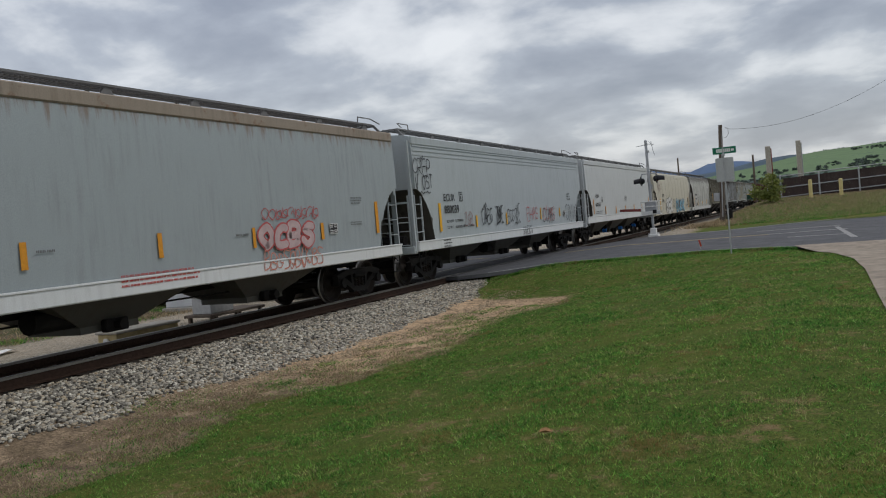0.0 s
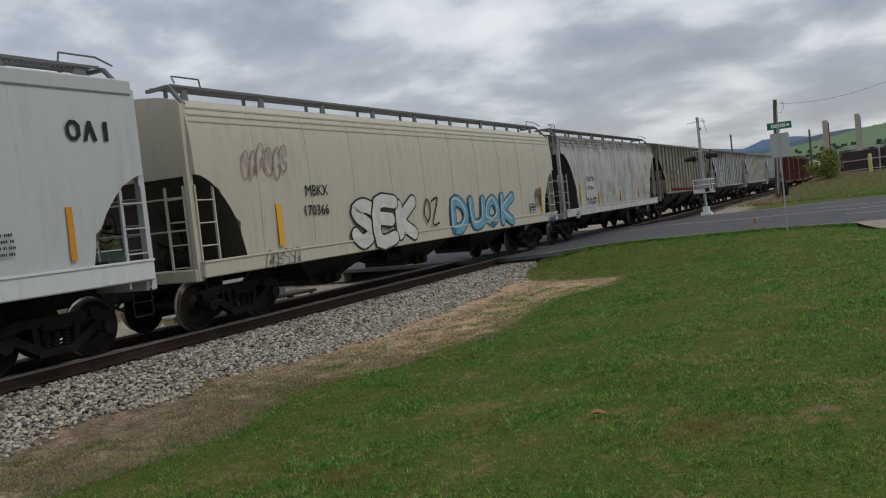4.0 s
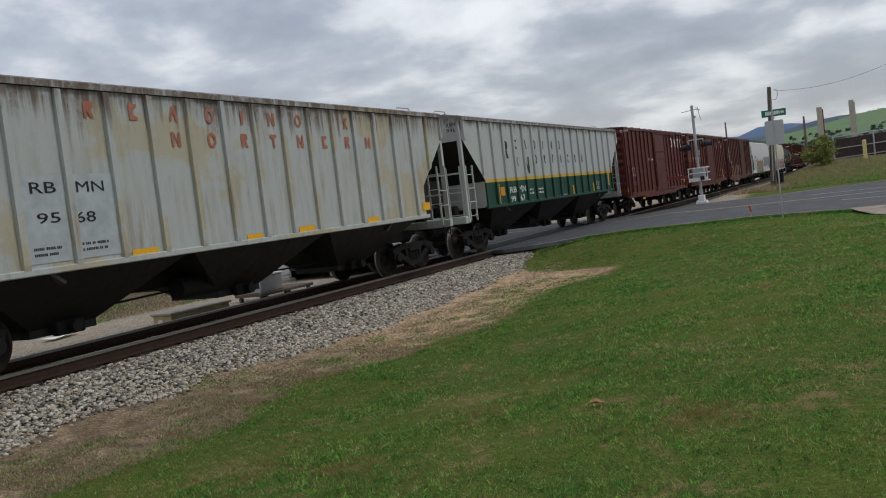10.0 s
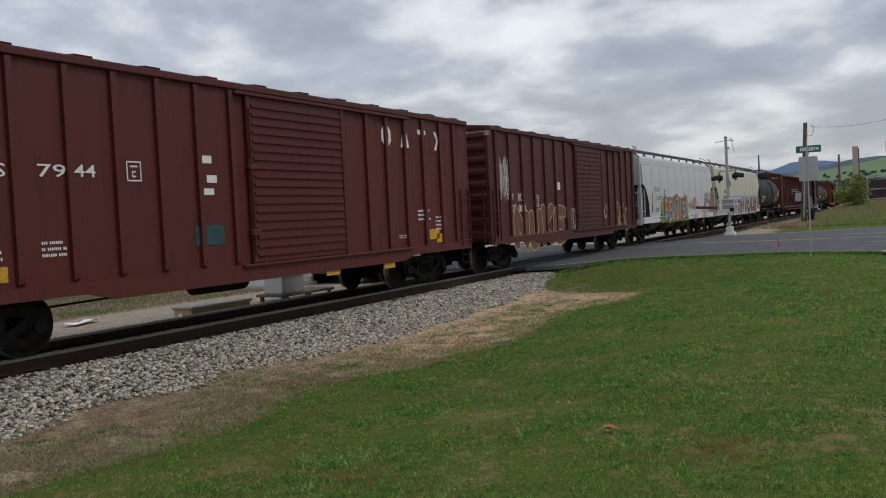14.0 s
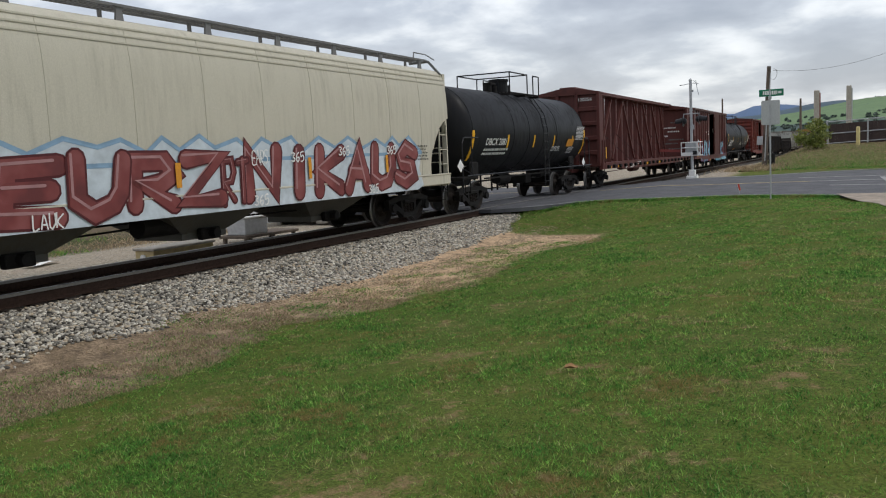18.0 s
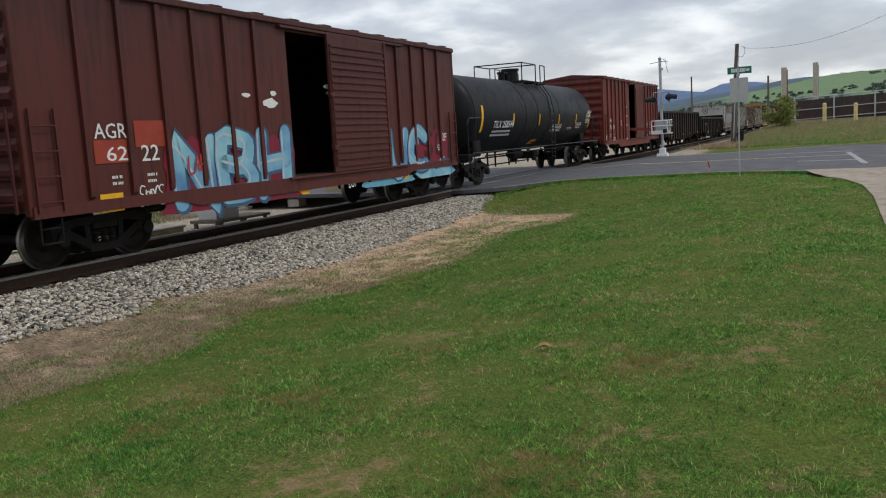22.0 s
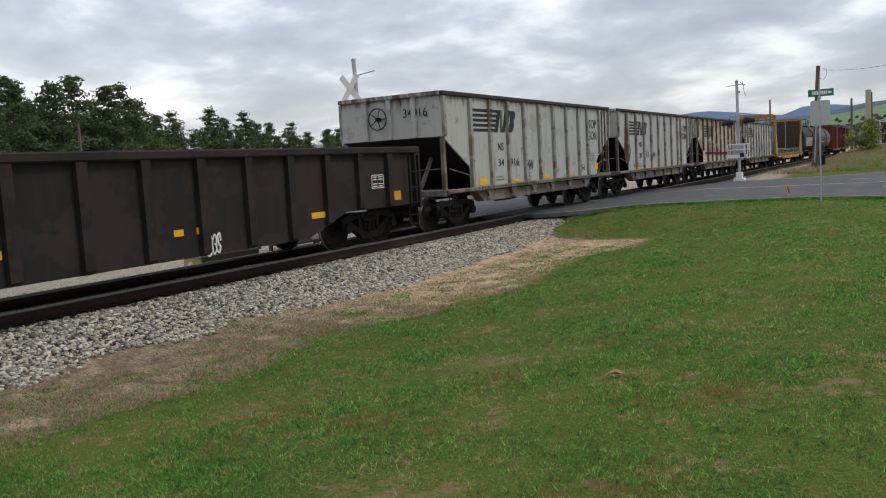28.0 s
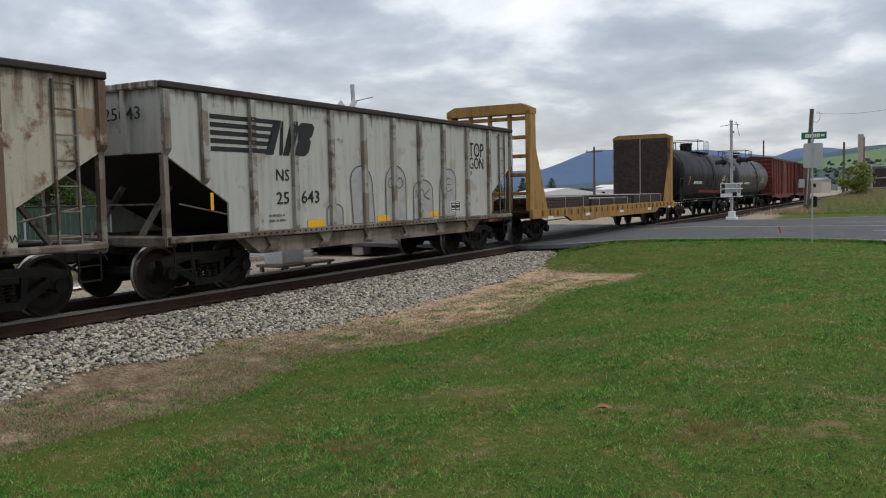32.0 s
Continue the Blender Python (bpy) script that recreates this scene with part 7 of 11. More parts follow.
FLATYELLOW = paint("mustard_flatcar_paint", (0.34, 0.19, 0.050), 0.8, 0.6, grime=(0.10, 0.060, 0.032), rustc=(0.12, 0.055, 0.028))


LIP_RUST = paint("rusty_pale_lip_paint", (0.30, 0.25, 0.20), 0.3, 0.7, rustc=(0.20, 0.10, 0.05))


def even(a, b, n):
    return [a + (b - a) * k / (n - 1) for k in range(n)]


# how far the painted marks of each car lie off its middle
OFF_MIDDLE = (0.51, 0.3, 0.235, 0.425, -0.105, 0.2, 0.61, 0.365, 0.095, -0.035, 0.19, 0.035, 0.12, 0.105, 0.19, 0.26, 0.145, 0.17, 0.13, 0.09, 0.145, -0.115, -0.455, -0.475, -0.41, -0.025)
# and how long a metre of their pattern is on it
PITCH = (1.042, 1.05, 1.042, 1.033, 1.04, 1.044, 1.036, 1.041, 1.032, 1.032, 1.038, 1.05, 1.03, 1.038, 1.09, 1.045, 1.051, 1.075, 1.039, 1.065, 1.032, 1.036, 1.039, 1.043, 1.048, 1.05)
GON_SHIFT = (-0.22, 0.0, -0.22, -0.60)


def build_train():
    c = {}
    c[0] = curved_hopper(0.78, 20.80, GREY, SILL_W, M["under_grey"], "blue-grey covered hopper car with rust along its roof and pink graffiti", seams=False)
    c[1] = curved_hopper(20.80, 40.20, GREY2, SILL_W, M["under_grey"], "pale grey covered hopper car tagged with black and red graffiti", seams=False, lip=GREY2, lines=(4.02, 3.89, 3.76))
    c[2] = curved_hopper(40.20, 59.45, WHITE, SILL_W, M["under_grey"], "clean off-white covered hopper car with a white sill", posts=13, seams=False, lip=WHITE, sill_z=(1.10, 1.44))
    c[3] = curved_hopper(59.45, 78.60, CREAM, CREAM, M["under_black"], "cream covered hopper car with blue and black graffiti")
    c[4] = curved_hopper(78.60, 94.39, WORN, WORN_SILL, M["under_black"], "stained light grey covered hopper car with rust runs", zc=3.4, y1=2.1, zs=2.3)
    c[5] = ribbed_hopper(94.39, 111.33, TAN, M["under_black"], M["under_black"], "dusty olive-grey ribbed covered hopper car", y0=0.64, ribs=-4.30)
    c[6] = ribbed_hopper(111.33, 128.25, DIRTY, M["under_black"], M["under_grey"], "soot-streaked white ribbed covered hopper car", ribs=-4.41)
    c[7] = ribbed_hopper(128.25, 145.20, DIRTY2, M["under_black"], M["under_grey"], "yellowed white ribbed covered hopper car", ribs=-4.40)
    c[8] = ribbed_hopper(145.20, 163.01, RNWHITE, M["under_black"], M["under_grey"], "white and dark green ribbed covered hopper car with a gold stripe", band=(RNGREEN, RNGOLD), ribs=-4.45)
    c[9] = boxcar(163.01, 178.64, BOXRED, "red boxcar with large white lettering high on its side", (-1.17, 1.56), [-7.00, -6.23, -5.44, -4.61, -3.83, -3.01, -2.18, 2.43, 3.30, 4.19, 5.12, 5.95, 6.67], BOXROOF)
    c[10] = boxcar(178.64, 195.28, BOXRED, "red boxcar with a ribbed door and white lettering", (-1.09, 1.87), [-6.45, -5.64, -4.79, -3.96, -3.12, -2.29, -1.47, 2.77, 3.57, 4.38, 5.23, 6.10, 6.83], BOXROOF, door_style="ribbed")
    c[11] = boxcar(195.28, 211.25, BOXRED2, "dark red-brown boxcar with pale graffiti along the bottom", (-0.28, 2.77), [-6.89, -5.95, -5.00, -4.06, -3.12, -2.17, -1.23, 3.60, 4.45, 5.29, 6.12, 6.96], BOXROOF, door_style="ribbed")
    c[12] = curved_hopper(211.25, 227.91, WHITE, SILL_W, M["under_grey"], "white covered hopper car with bright multicolour graffiti")
    c[13] = curved_hopper(227.91, 246.76, CREAM, CREAM, M["under_grey"], "cream covered hopper car with red and white graffiti letters")
    c[14] = tank_car(246.76, 260.70, TANKBLACK, "black tank car with yellow reflector strips")
    c[15] = centerbeam(260.70, 283.98, BEAMRED, "empty red-brown centerbeam flatcar with truss posts")
    c[16] = boxcar(283.98, 300.41, BOXRED3, "red-brown boxcar with an open door and pale blue graffiti", (-1.00, 1.74), [-6.52, -5.64, -4.77, -3.91, -3.02, -2.12, 3.93, 4.79, 5.61, 6.46], BOXROOF, open_door=(-1.00, 0.41), door_style="ribbed", eave=4.33, end_y=0.60)
    c[17] = tank_car(300.41, 317.89, TANKBLACK, "long black tank car with yellow reflector strips", r=1.41, zc=2.43)
    c[18] = boxcar(317.89, 334.13, BOXORANGE, "faded red boxcar with its side door half open", (-1.35, 1.23), [-6.58, -5.71, -4.84, -3.96, -3.11, -2.50, 3.16, 4.03, 4.87, 5.70, 6.49, 7.09], BOXROOF, open_door=(-1.35, -0.35), door_style="ribbed", eave=4.32, sill_drop=0.66)
    c[19] = gondola(334.13, 353.45, GONBLACK, "long black gondola car with vertical ribs", 2.58, 0.75, 17, 0.5)
    c[20] = gondola(353.45, 371.26, GONBLACK, "low black gondola car with a deep fishbelly side", 2.10, 0.75, 15, 0.32)
    for k, (a, b) in enumerate(((371.26, 385.41), (385.41, 399.4), (399.4, 414.01), (414.01, 428.45))):
        c[21 + k] = top_gon(a, b, GONRUST if k == 2 else GONWHITE, GONRUSTRIB if k == 2 else GONRIB, ("coal-stained white open hopper car", "white open hopper car with a dark brown patch", "rust-streaked cream open hopper car", "white open hopper car with outlined graffiti")[k], GON_SHIFT[k], OFF_MIDDLE[21 + k], PITCH[21 + k])
    c[25] = bulkhead_flat(428.45, 449.00, FLATYELLOW, "mustard bulkhead flatcar with a low load of planks")
    plank_load(428.45, 449.00)
    c[26] = tank_car(449.00, 465.48, TANKBLACK, "black tank car with a railed top platform", r=1.5)
    c[27] = tank_car(465.48, 482.05, TANKGREY, "dusty dark grey tank car", r=1.5)
    c[28] = boxcar(482.05, 499.03, BOXORANGE, "faded red boxcar far back in the train", (-1.5, 1.5), even(-7.2, 7.2, 14), BOXROOF)
    c[29] = boxcar(499.03, 515.99, BOXRED3, "red-brown boxcar far back in the train", (-1.5, 1.5), even(-7.2, 7.2, 14), BOXROOF)
    return c


CARS = build_train()


# ---- beside the line ----
def lathe(bm, c, prof, n=16, axis="z"):
    rings = []
    for r, h in prof:
        ring = []
        for i in range(n):
            a = 2 * math.pi * i / n
            u, v = r * math.cos(a), r * math.sin(a)
            ring.append((c[0] + u, c[1] + v, c[2] + h) if axis == "z" else (c[0] + u, c[1] + h, c[2] + v))
        rings.append(ring)
    loft(bm, rings)


def flasher(parent, x, z, s, dark):
    """A crossing lamp: black backing disc, hood, lens and housing; it faces along the street, to +x or -x."""
    bm = bmesh.new()
    lathe(bm, (0, 0, 0), [(0.22, -0.015), (0.24, 0.0), (0.22, 0.015)], 24, "y")
    d = part("backing_disc", bm, M["black_paint"], parent)
    d.matrix_basis = pose(x, 0, z, 0, 0, -90 if s > 0 else 90)
    bm = bmesh.new()
    n = 14
    for i in range(n):
        a, b = math.pi * (-0.15 + 1.3 * i / n), math.pi * (-0.15 + 1.3 * (i + 1) / n)
        p = [(0.16 * math.cos(a), 0.0, 0.16 * math.sin(a)), (0.16 * math.cos(b), 0.0, 0.16 * math.sin(b))]
        q = [(0.14 * math.cos(b), 0.34, 0.14 * math.sin(b) - 0.04), (0.14 * math.cos(a), 0.34, 0.14 * math.sin(a) - 0.04)]
        bm.faces.new([bm.verts.new(v) for v in p + q])
    part("hood", bm, M["black_paint"], d)
    bm = bmesh.new()
    lathe(bm, (0, 0.02, 0), [(0.15, 0.0), (0.14, 0.03), (0.05, 0.05)], 16, "y")
    part("lens", bm, M["glass_red"], d, "dark red lamp lens")
    bm = bmesh.new()
    lathe(bm, (0, -0.06, 0), [(0.06, -0.10), (0.13, -0.05), (0.14, 0.04)], 14, "y")
    part("lamp_housing", bm, M["black_paint"], d)


def crossing_signal():
    """The near mast, with twin flashers and a raised gate mechanism."""
    m = thing("crossing_signal", "white railroad crossing signal mast with black twin flashers", "signal", pose(4.28, 39.6, 0.30, 0, -0.6, 0))
    bm = bmesh.new()
    bar(bm, (0, 0, 0.1), (0, 0, 4.40), 0.065, 14)
    part("mast", bm, M["galv"], m)
    bm = bmesh.new()
    lathe(bm, (0, 0, 4.40), [(0.075, 0.0), (0.08, 0.05), (0.02, 0.12)])
    part("mast_cap", bm, M["galv"], m)
    bm = bmesh.new()
    cbox(bm, -0.24, 0.24, -0.22, 0.22, -0.15, 0.08, 0.02)
    cbox(bm, -0.14, 0.14, -0.14, 0.14, 0.08, 0.36, 0.02)
    for a in (-0.19, 0.19):
        for b in (-0.17, 0.17):
            bar(bm, (a, b, 0.08), (a, b, 0.15), 0.02, 6)
    part("base", bm, M["white_paint"], m, "white cast base")
    bm = bmesh.new()
    rod(bm, [(-0.34, 0, 2.62), (-0.34, 0, 2.92), (0.34, 0, 2.92), (0.34, 0, 2.66)], 0.025, 7)
    part("lamp_arm", bm, M["galv"], m)
    flasher(m, -0.36, 2.60, -1, None)
    flasher(m, 0.36, 2.66, 1, None)
    bm = bmesh.new()
    cbox(bm, -0.26, 0.26, -0.22, 0.22, 1.12, 1.62, 0.03)
    part("gate_mechanism", bm, M["galv"], m, "grey gate mechanism case")
    bm = bmesh.new()
    for z in (1.02, 1.38, 1.62):
        rod(bm, [(-0.42, -0.28, z), (0.42, -0.28, z), (0.42, 0.28, z), (-0.42, 0.28, z), (-0.42, -0.28, z)], 0.022, 5)
    for a in (-0.42, 0.42):
        rod(bm, [(a, -0.28, 1.02), (a, -0.28, 1.62)], 0.022, 5)
    beam(bm, (-0.42, -0.28, 1.10), (0.42, -0.28, 1.10), 0.02, 0.14)
    part("guard_frame", bm, M["white_paint"], m, "white guard frame")
    bm = bmesh.new()
    cbox(bm, 0.10, 0.28, -0.34, -0.29, 1.05, 1.22, 0.01)
    part("data_plate", bm, M["black_paint"], m)
    bm = bmesh.new()
    beam(bm, (-0.50, 0.1, 1.25), (-1.5, 0.1, 1.32), 0.05, 0.12)
    part("gate_arm_stub", bm, flat_red(), m, "red and white gate arm stub")
    # ladder of small fittings near the top
    bm = bmesh.new()
    rod(bm, [(-0.48, 0, 4.24), (0.10, 0, 4.30), (0.36, 0, 4.26)], 0.016, 5)
    rod(bm, [(0.24, 0, 4.42), (0.30, 0, 4.0), (0.36, 0, 3.75)], 0.014, 5)
    rod(bm, [(0.14, 0, 4.42), (0.30, 0, 4.20)], 0.012, 5)
    part("top_bracket", bm, M["galv"], m)
    bm = bmesh.new()
    bar(bm, (0.09, 0, 2.2), (0.09, 0, 2.42), 0.05, 8)
    part("conduit_box", bm, M["galv"], m)
    bm = bmesh.new()
    bar(bm, (0.09, 0, 3.9), (0.09, 0, 4.0), 0.045, 8)
    part("conduit_cap", bm, M["galv"], m)


def flat_red():
    if "gate_red" not in M:
        M["gate_red"] = plain("faded_red_paint", (0.22, 0.05, 0.045), 0.6)
    return M["gate_red"]


def crossbuck_mast():
    """The far mast: white crossbuck, flashers, bell and relay box."""
    m = thing("crossing_signal", "galvanised crossing mast with a white crossbuck and flashers", "signal", pose(-6.0, 24.95, -0.42, 0, -2.0, 0))
    bm = bmesh.new()
    bar(bm, (0, 0, 0), (0, 0, 6.10), 0.075, 14)
    bar(bm, (0, 0, 6.10), (0, 0, 6.16), 0.085, 14)
    part("mast", bm, M["galv"], m)
    for s in (1, -1):
        bm = bmesh.new()
        beam(bm, (-0.36, -0.11 - 0.01 * s, 5.05 - 0.55 * s), (0.36, -0.11 - 0.01 * s, 5.05 + 0.55 * s), 0.012, 0.23)
        b2 = bmesh.new()
        bm.free()
        d = Vector((0.75, 0, 0.95 * s)).normalized()
        n = Vector((-d.z, 0, d.x)) * 0.115
        c = Vector((-0.18, -0.12 - 0.012 * s, 5.10))
        v = [c - d * 0.61 - n, c + d * 0.61 - n, c + d * 0.61 + n, c - d * 0.61 + n]
        a = [b2.verts.new(p) for p in v] + [b2.verts.new(p + Vector((0, 0.008, 0))) for p in v]
        for f in ((0, 1, 2, 3), (7, 6, 5, 4), (0, 4, 5, 1), (1, 5, 6, 2), (2, 6, 7, 3), (3, 7, 4, 0)):
            b2.faces.new([a[i] for i in f])
        part("crossbuck_blade", b2, M["white_paint"], m, "white crossbuck blade")
    bm = bmesh.new()
    rod(bm, [(-0.62, 0, 3.72), (-0.60, 0, 3.84), (0.60, 0, 3.84), (0.62, 0, 3.72)], 0.03, 7)
    part("lamp_arm", bm, M["galv"], m)
    flasher(m, -0.66, 3.50, -1, None)
    flasher(m, 0.66, 3.50, 1, None)
    bm = bmesh.new()
    rod(bm, [(0, 0, 5.55), (0.9, 0, 5.62)], 0.02, 5)
    part("top_arm", bm, M["galv"], m)
    bm = bmesh.new()
    cbox(bm, -0.30, 0.16, -0.35, -0.06, 1.55, 2.25, 0.03)
    part("relay_box", bm, M["galv"], m, "grey relay box")
    bm = bmesh.new()
    cbox(bm, -0.25, 0.25, -0.25, 0.25, -0.05, 0.25, 0.02)
    part("base", bm, M["concrete"], m)


def street_sign():
    m = thing("street_sign", "steel post with a green street-name blade and blank plate back", "street sign", pose(8.98, 27.45, ground_z(8.98, 27.4)))
    bm = bmesh.new()
    beam(bm, (0, 0, -0.1), (-0.02, 0, 3.35), 0.055, 0.04)
    part("post", bm, M["galv"], m)
    bm = bmesh.new()
    cbox(bm, -0.33, 0.37, -0.008, 0.008, 3.13, 3.34, 0.006)
    b = part("name_blade", bm, M["sign_green"], m, "green street-name blade")
    bm = bmesh.new()
    yy = -0.22
    rng = random.Random(5)
    while yy < 0.17:
        w = rng.uniform(0.03, 0.055)
        box(bm, yy, yy + w, -0.012, -0.008, 3.18, 3.29)
        yy += w + 0.014
    box(bm, 0.22, 0.31, -0.012, -0.008, 3.20, 3.27)
    parts_of("name_bar", bm, M["white_paint"], b)
    bm = bmesh.new()
    b2 = bmesh.new()
    box(b2, -0.27, 0.27, 0.0, 0.006, 2.27, 3.01)
    bmesh.ops.bevel(b2, geom=[e for e in b2.edges if abs(e.verts[0].co.y - e.verts[1].co.y) > 0.004], offset=0.05, segments=4, affect="EDGES", profile=0.5)
    merge(bm, b2)
    part("sign_plate", bm, M["sign_back"], m, "bare back of a metal sign")
    bm = bmesh.new()
    cbox(bm, -0.05, 0.03, -0.05, 0.05, 3.05, 3.14, 0.01)
    part("bracket", bm, M["galv"], m)


def utility_pole():
    gz = ground_z(6.5, 47.5)
    m = thing("utility_pole", "short weathered timber utility pole with a grey meter box", "utility pole", pose(6.5, 47.5, gz, 0, 2.6, 0))
    bm = bmesh.new()
    bar(bm, (0, 0, -0.3), (0, 0, 5.25), 0.15, 14, 0.10)
    part("shaft", bm, M["timber"], m)
    bm = bmesh.new()
    cbox(bm, -0.42, -0.12, -0.2, 0.02, 1.15, 1.6, 0.02)
    part("meter_box", bm, M["galv"], m, "grey meter box")
    bm = bmesh.new()
    bar(bm, (0.02, -0.17, 0.3), (0.02, -0.17, 2.6), 0.03, 8)
    bar(bm, (0.02, -0.15, 2.6), (0.10, -0.12, 4.9), 0.016, 6)
    rod(bm, [(0.08, -0.1, 4.6), (0.3, -0.1, 4.55), (0.42, -0.1, 4.75), (0.40, -0.1, 5.05), (0.25, -0.1, 5.1)], 0.014, 5)
    part("conduit", bm, M["galv"], m)
    bm = bmesh.new()
    lathe(bm, (0.35, 0, 0.0), [(0.02, 0.75), (0.16, 0.7), (0.17, 0.1), (0.12, 0.0)], 10)
    part("cable_coil", bm, M["steel_dark"], m)
    # service wire, sagging to a pole outside the view
    w = thing("overhead_wire", "thin black overhead service wire", "wire")
    pts = []
    for k in range(30):
        x = 6.95 + 0.55 * k
        pts.append((x, 47.4 - 0.33 * (x - 7.0), 5.32 + 0.043 * (x - 9.0) ** 2))
    bm = bmesh.new()
    tube(bm, pts, 0.007)
    part("wire", bm, M["black_paint"], w)


def far_pole(x, y, h, label, arm=True):
    m = thing("utility_pole", label, "utility pole", pose(x, y, ground_z(x, y)), "far poles")
    bm = bmesh.new()
    bar(bm, (0, 0, -0.2), (0, 0, h), 0.16, 10, 0.10)
    part("shaft", bm, M["timber"], m)
    if arm:
        bm = bmesh.new()
        cbox(bm, -0.9, 0.9, -0.05, 0.05, h - 0.6, h - 0.48, 0.01)
        part("crossarm", bm, M["timber"], m)
        for a in (-0.8, 0.8, 0.0):
            bm = bmesh.new()
            bar(bm, (a, 0, h - 0.48), (a, 0, h - 0.3), 0.05, 8)
            part("insulator", bm, M["galv"], m)


def fence_right():
    f = thing("chain_fence", "galvanised pipe fence with brown slats on the grass bank", "fence")
    y = 60.0
    xs = [8.9 + 2.35 * k for k in range(6)]
    for x in xs:
        z = ground_z(x, y)
        bm = bmesh.new()
        bar(bm, (x, y, z - 0.1), (x, y, z + 1.55), 0.05, 8)
        lathe(bm, (x, y, z + 1.55), [(0.055, 0), (0.02, 0.05)], 8)
        part("post", bm, M["galv"], f)
    for dz in (1.48, 0.72, 0.10):
        bm = bmesh.new()
        rod(bm, [(x, y, ground_z(x, y) + dz + 0.035 * (x - 8.9)) for x in xs], 0.035, 7)
        part("rail", bm, M["galv"], f)
    n = 54
    for k in range(n):
        x = xs[0] + 0.1 + (xs[3] - xs[0] - 0.2) * k / n
        bm = bmesh.new()
        z = ground_z(x, y)
        box(bm, x, x + 0.125, y + 0.05, y + 0.06, z + 0.04, z + 1.32 + 0.035 * (x - 8.9))
        part("slat", bm, M["slat_brown"], f)
    wall = thing("low_building", "long low brown shed behind the fence", "building", pose(14, 68, 1.1))
    bm = bmesh.new()
    box(bm, -4.8, 30, 0, 8, -1.5, 0.95)
    part("wall", bm, M["slat_brown"], wall)
    bm = bmesh.new()
    cbox(bm, -5.0, 30.2, -0.2, 8.2, 0.95, 1.08, 0.03)
    part("roof", bm, M["roofing"], wall)
    for x, yy, h in ((10.76, 57.0, 1.15), (12.48, 57.0, 1.05)):
        z = ground_z(x, yy)
        b = thing("bollard", "pale yellow painted steel bollard", "bollard", pose(x, yy, z), "bollards by the fence")
        bm = bmesh.new()
        lathe(bm, (0, 0, 0), [(0.11, -0.1), (0.11, h - 0.05), (0.08, h), (0.02, h + 0.02)], 14)
        part("post", bm, M["bollard"], b)
    # pipework behind the fence
    p = thing("gas_fittings", "small grey pipe fittings and red marker behind the fence", "pipework", pose(12.0, 63.5, 1.3))
    for k, (x, h) in enumerate(((0.2, 0.9), (0.6, 0.7), (0.95, 0.75), (1.6, 1.2))):
        bm = bmesh.new()
        rod(bm, [(x, 0, -0.2), (x, 0, h), (x + 0.25, 0, h), (x + 0.25, 0, -0.2)], 0.05, 7)
        part("pipe", bm, M["galv"], p)
    bm = bmesh.new()
    bar(bm, (-0.3, 0, -0.2), (-0.3, 0, 1.0), 0.05, 8)
    part("marker", bm, M["flag"], p, "red marker post")


def stacks():
    for x, y, top, w, rust in ((5.2, 110, 7.75, 0.30, True), (8.65, 110, 8.05, 0.27, False)):
        m = thing("concrete_post", "tall pale concrete post with a rusty edge" if rust else "tall pale grey concrete post", "post", pose(x, y, ground_z(x, y)), "tall posts behind the fence")
        bm = bmesh.new()
        h = top - ground_z(x, y)
        cbox(bm, -w, w, -w, w, -0.3, h, 0.05)
        part("shaft", bm, M["concrete"], m)
        bm = bmesh.new()
        cbox(bm, w, w + 0.12, -0.1, 0.1, 0.2, h - 0.3, 0.01)
        part("edge_rail", bm, flat_red() if rust else M["galv"], m)
    far_pole(4.2, 100, 6.2, "dark slim pole behind the fence", False)
    far_pole(-7.2, 120, 8.6, "distant timber utility pole", False)
    far_pole(-24.7, 59.6, 6.4, "distant timber utility pole with a crossarm")
    far_pole(-18.5, 84.7, 6.9, "distant timber utility pole with a crossarm")
    far_pole(-44.4, 41.4, 7.0, "distant timber utility pole before the trees", False)


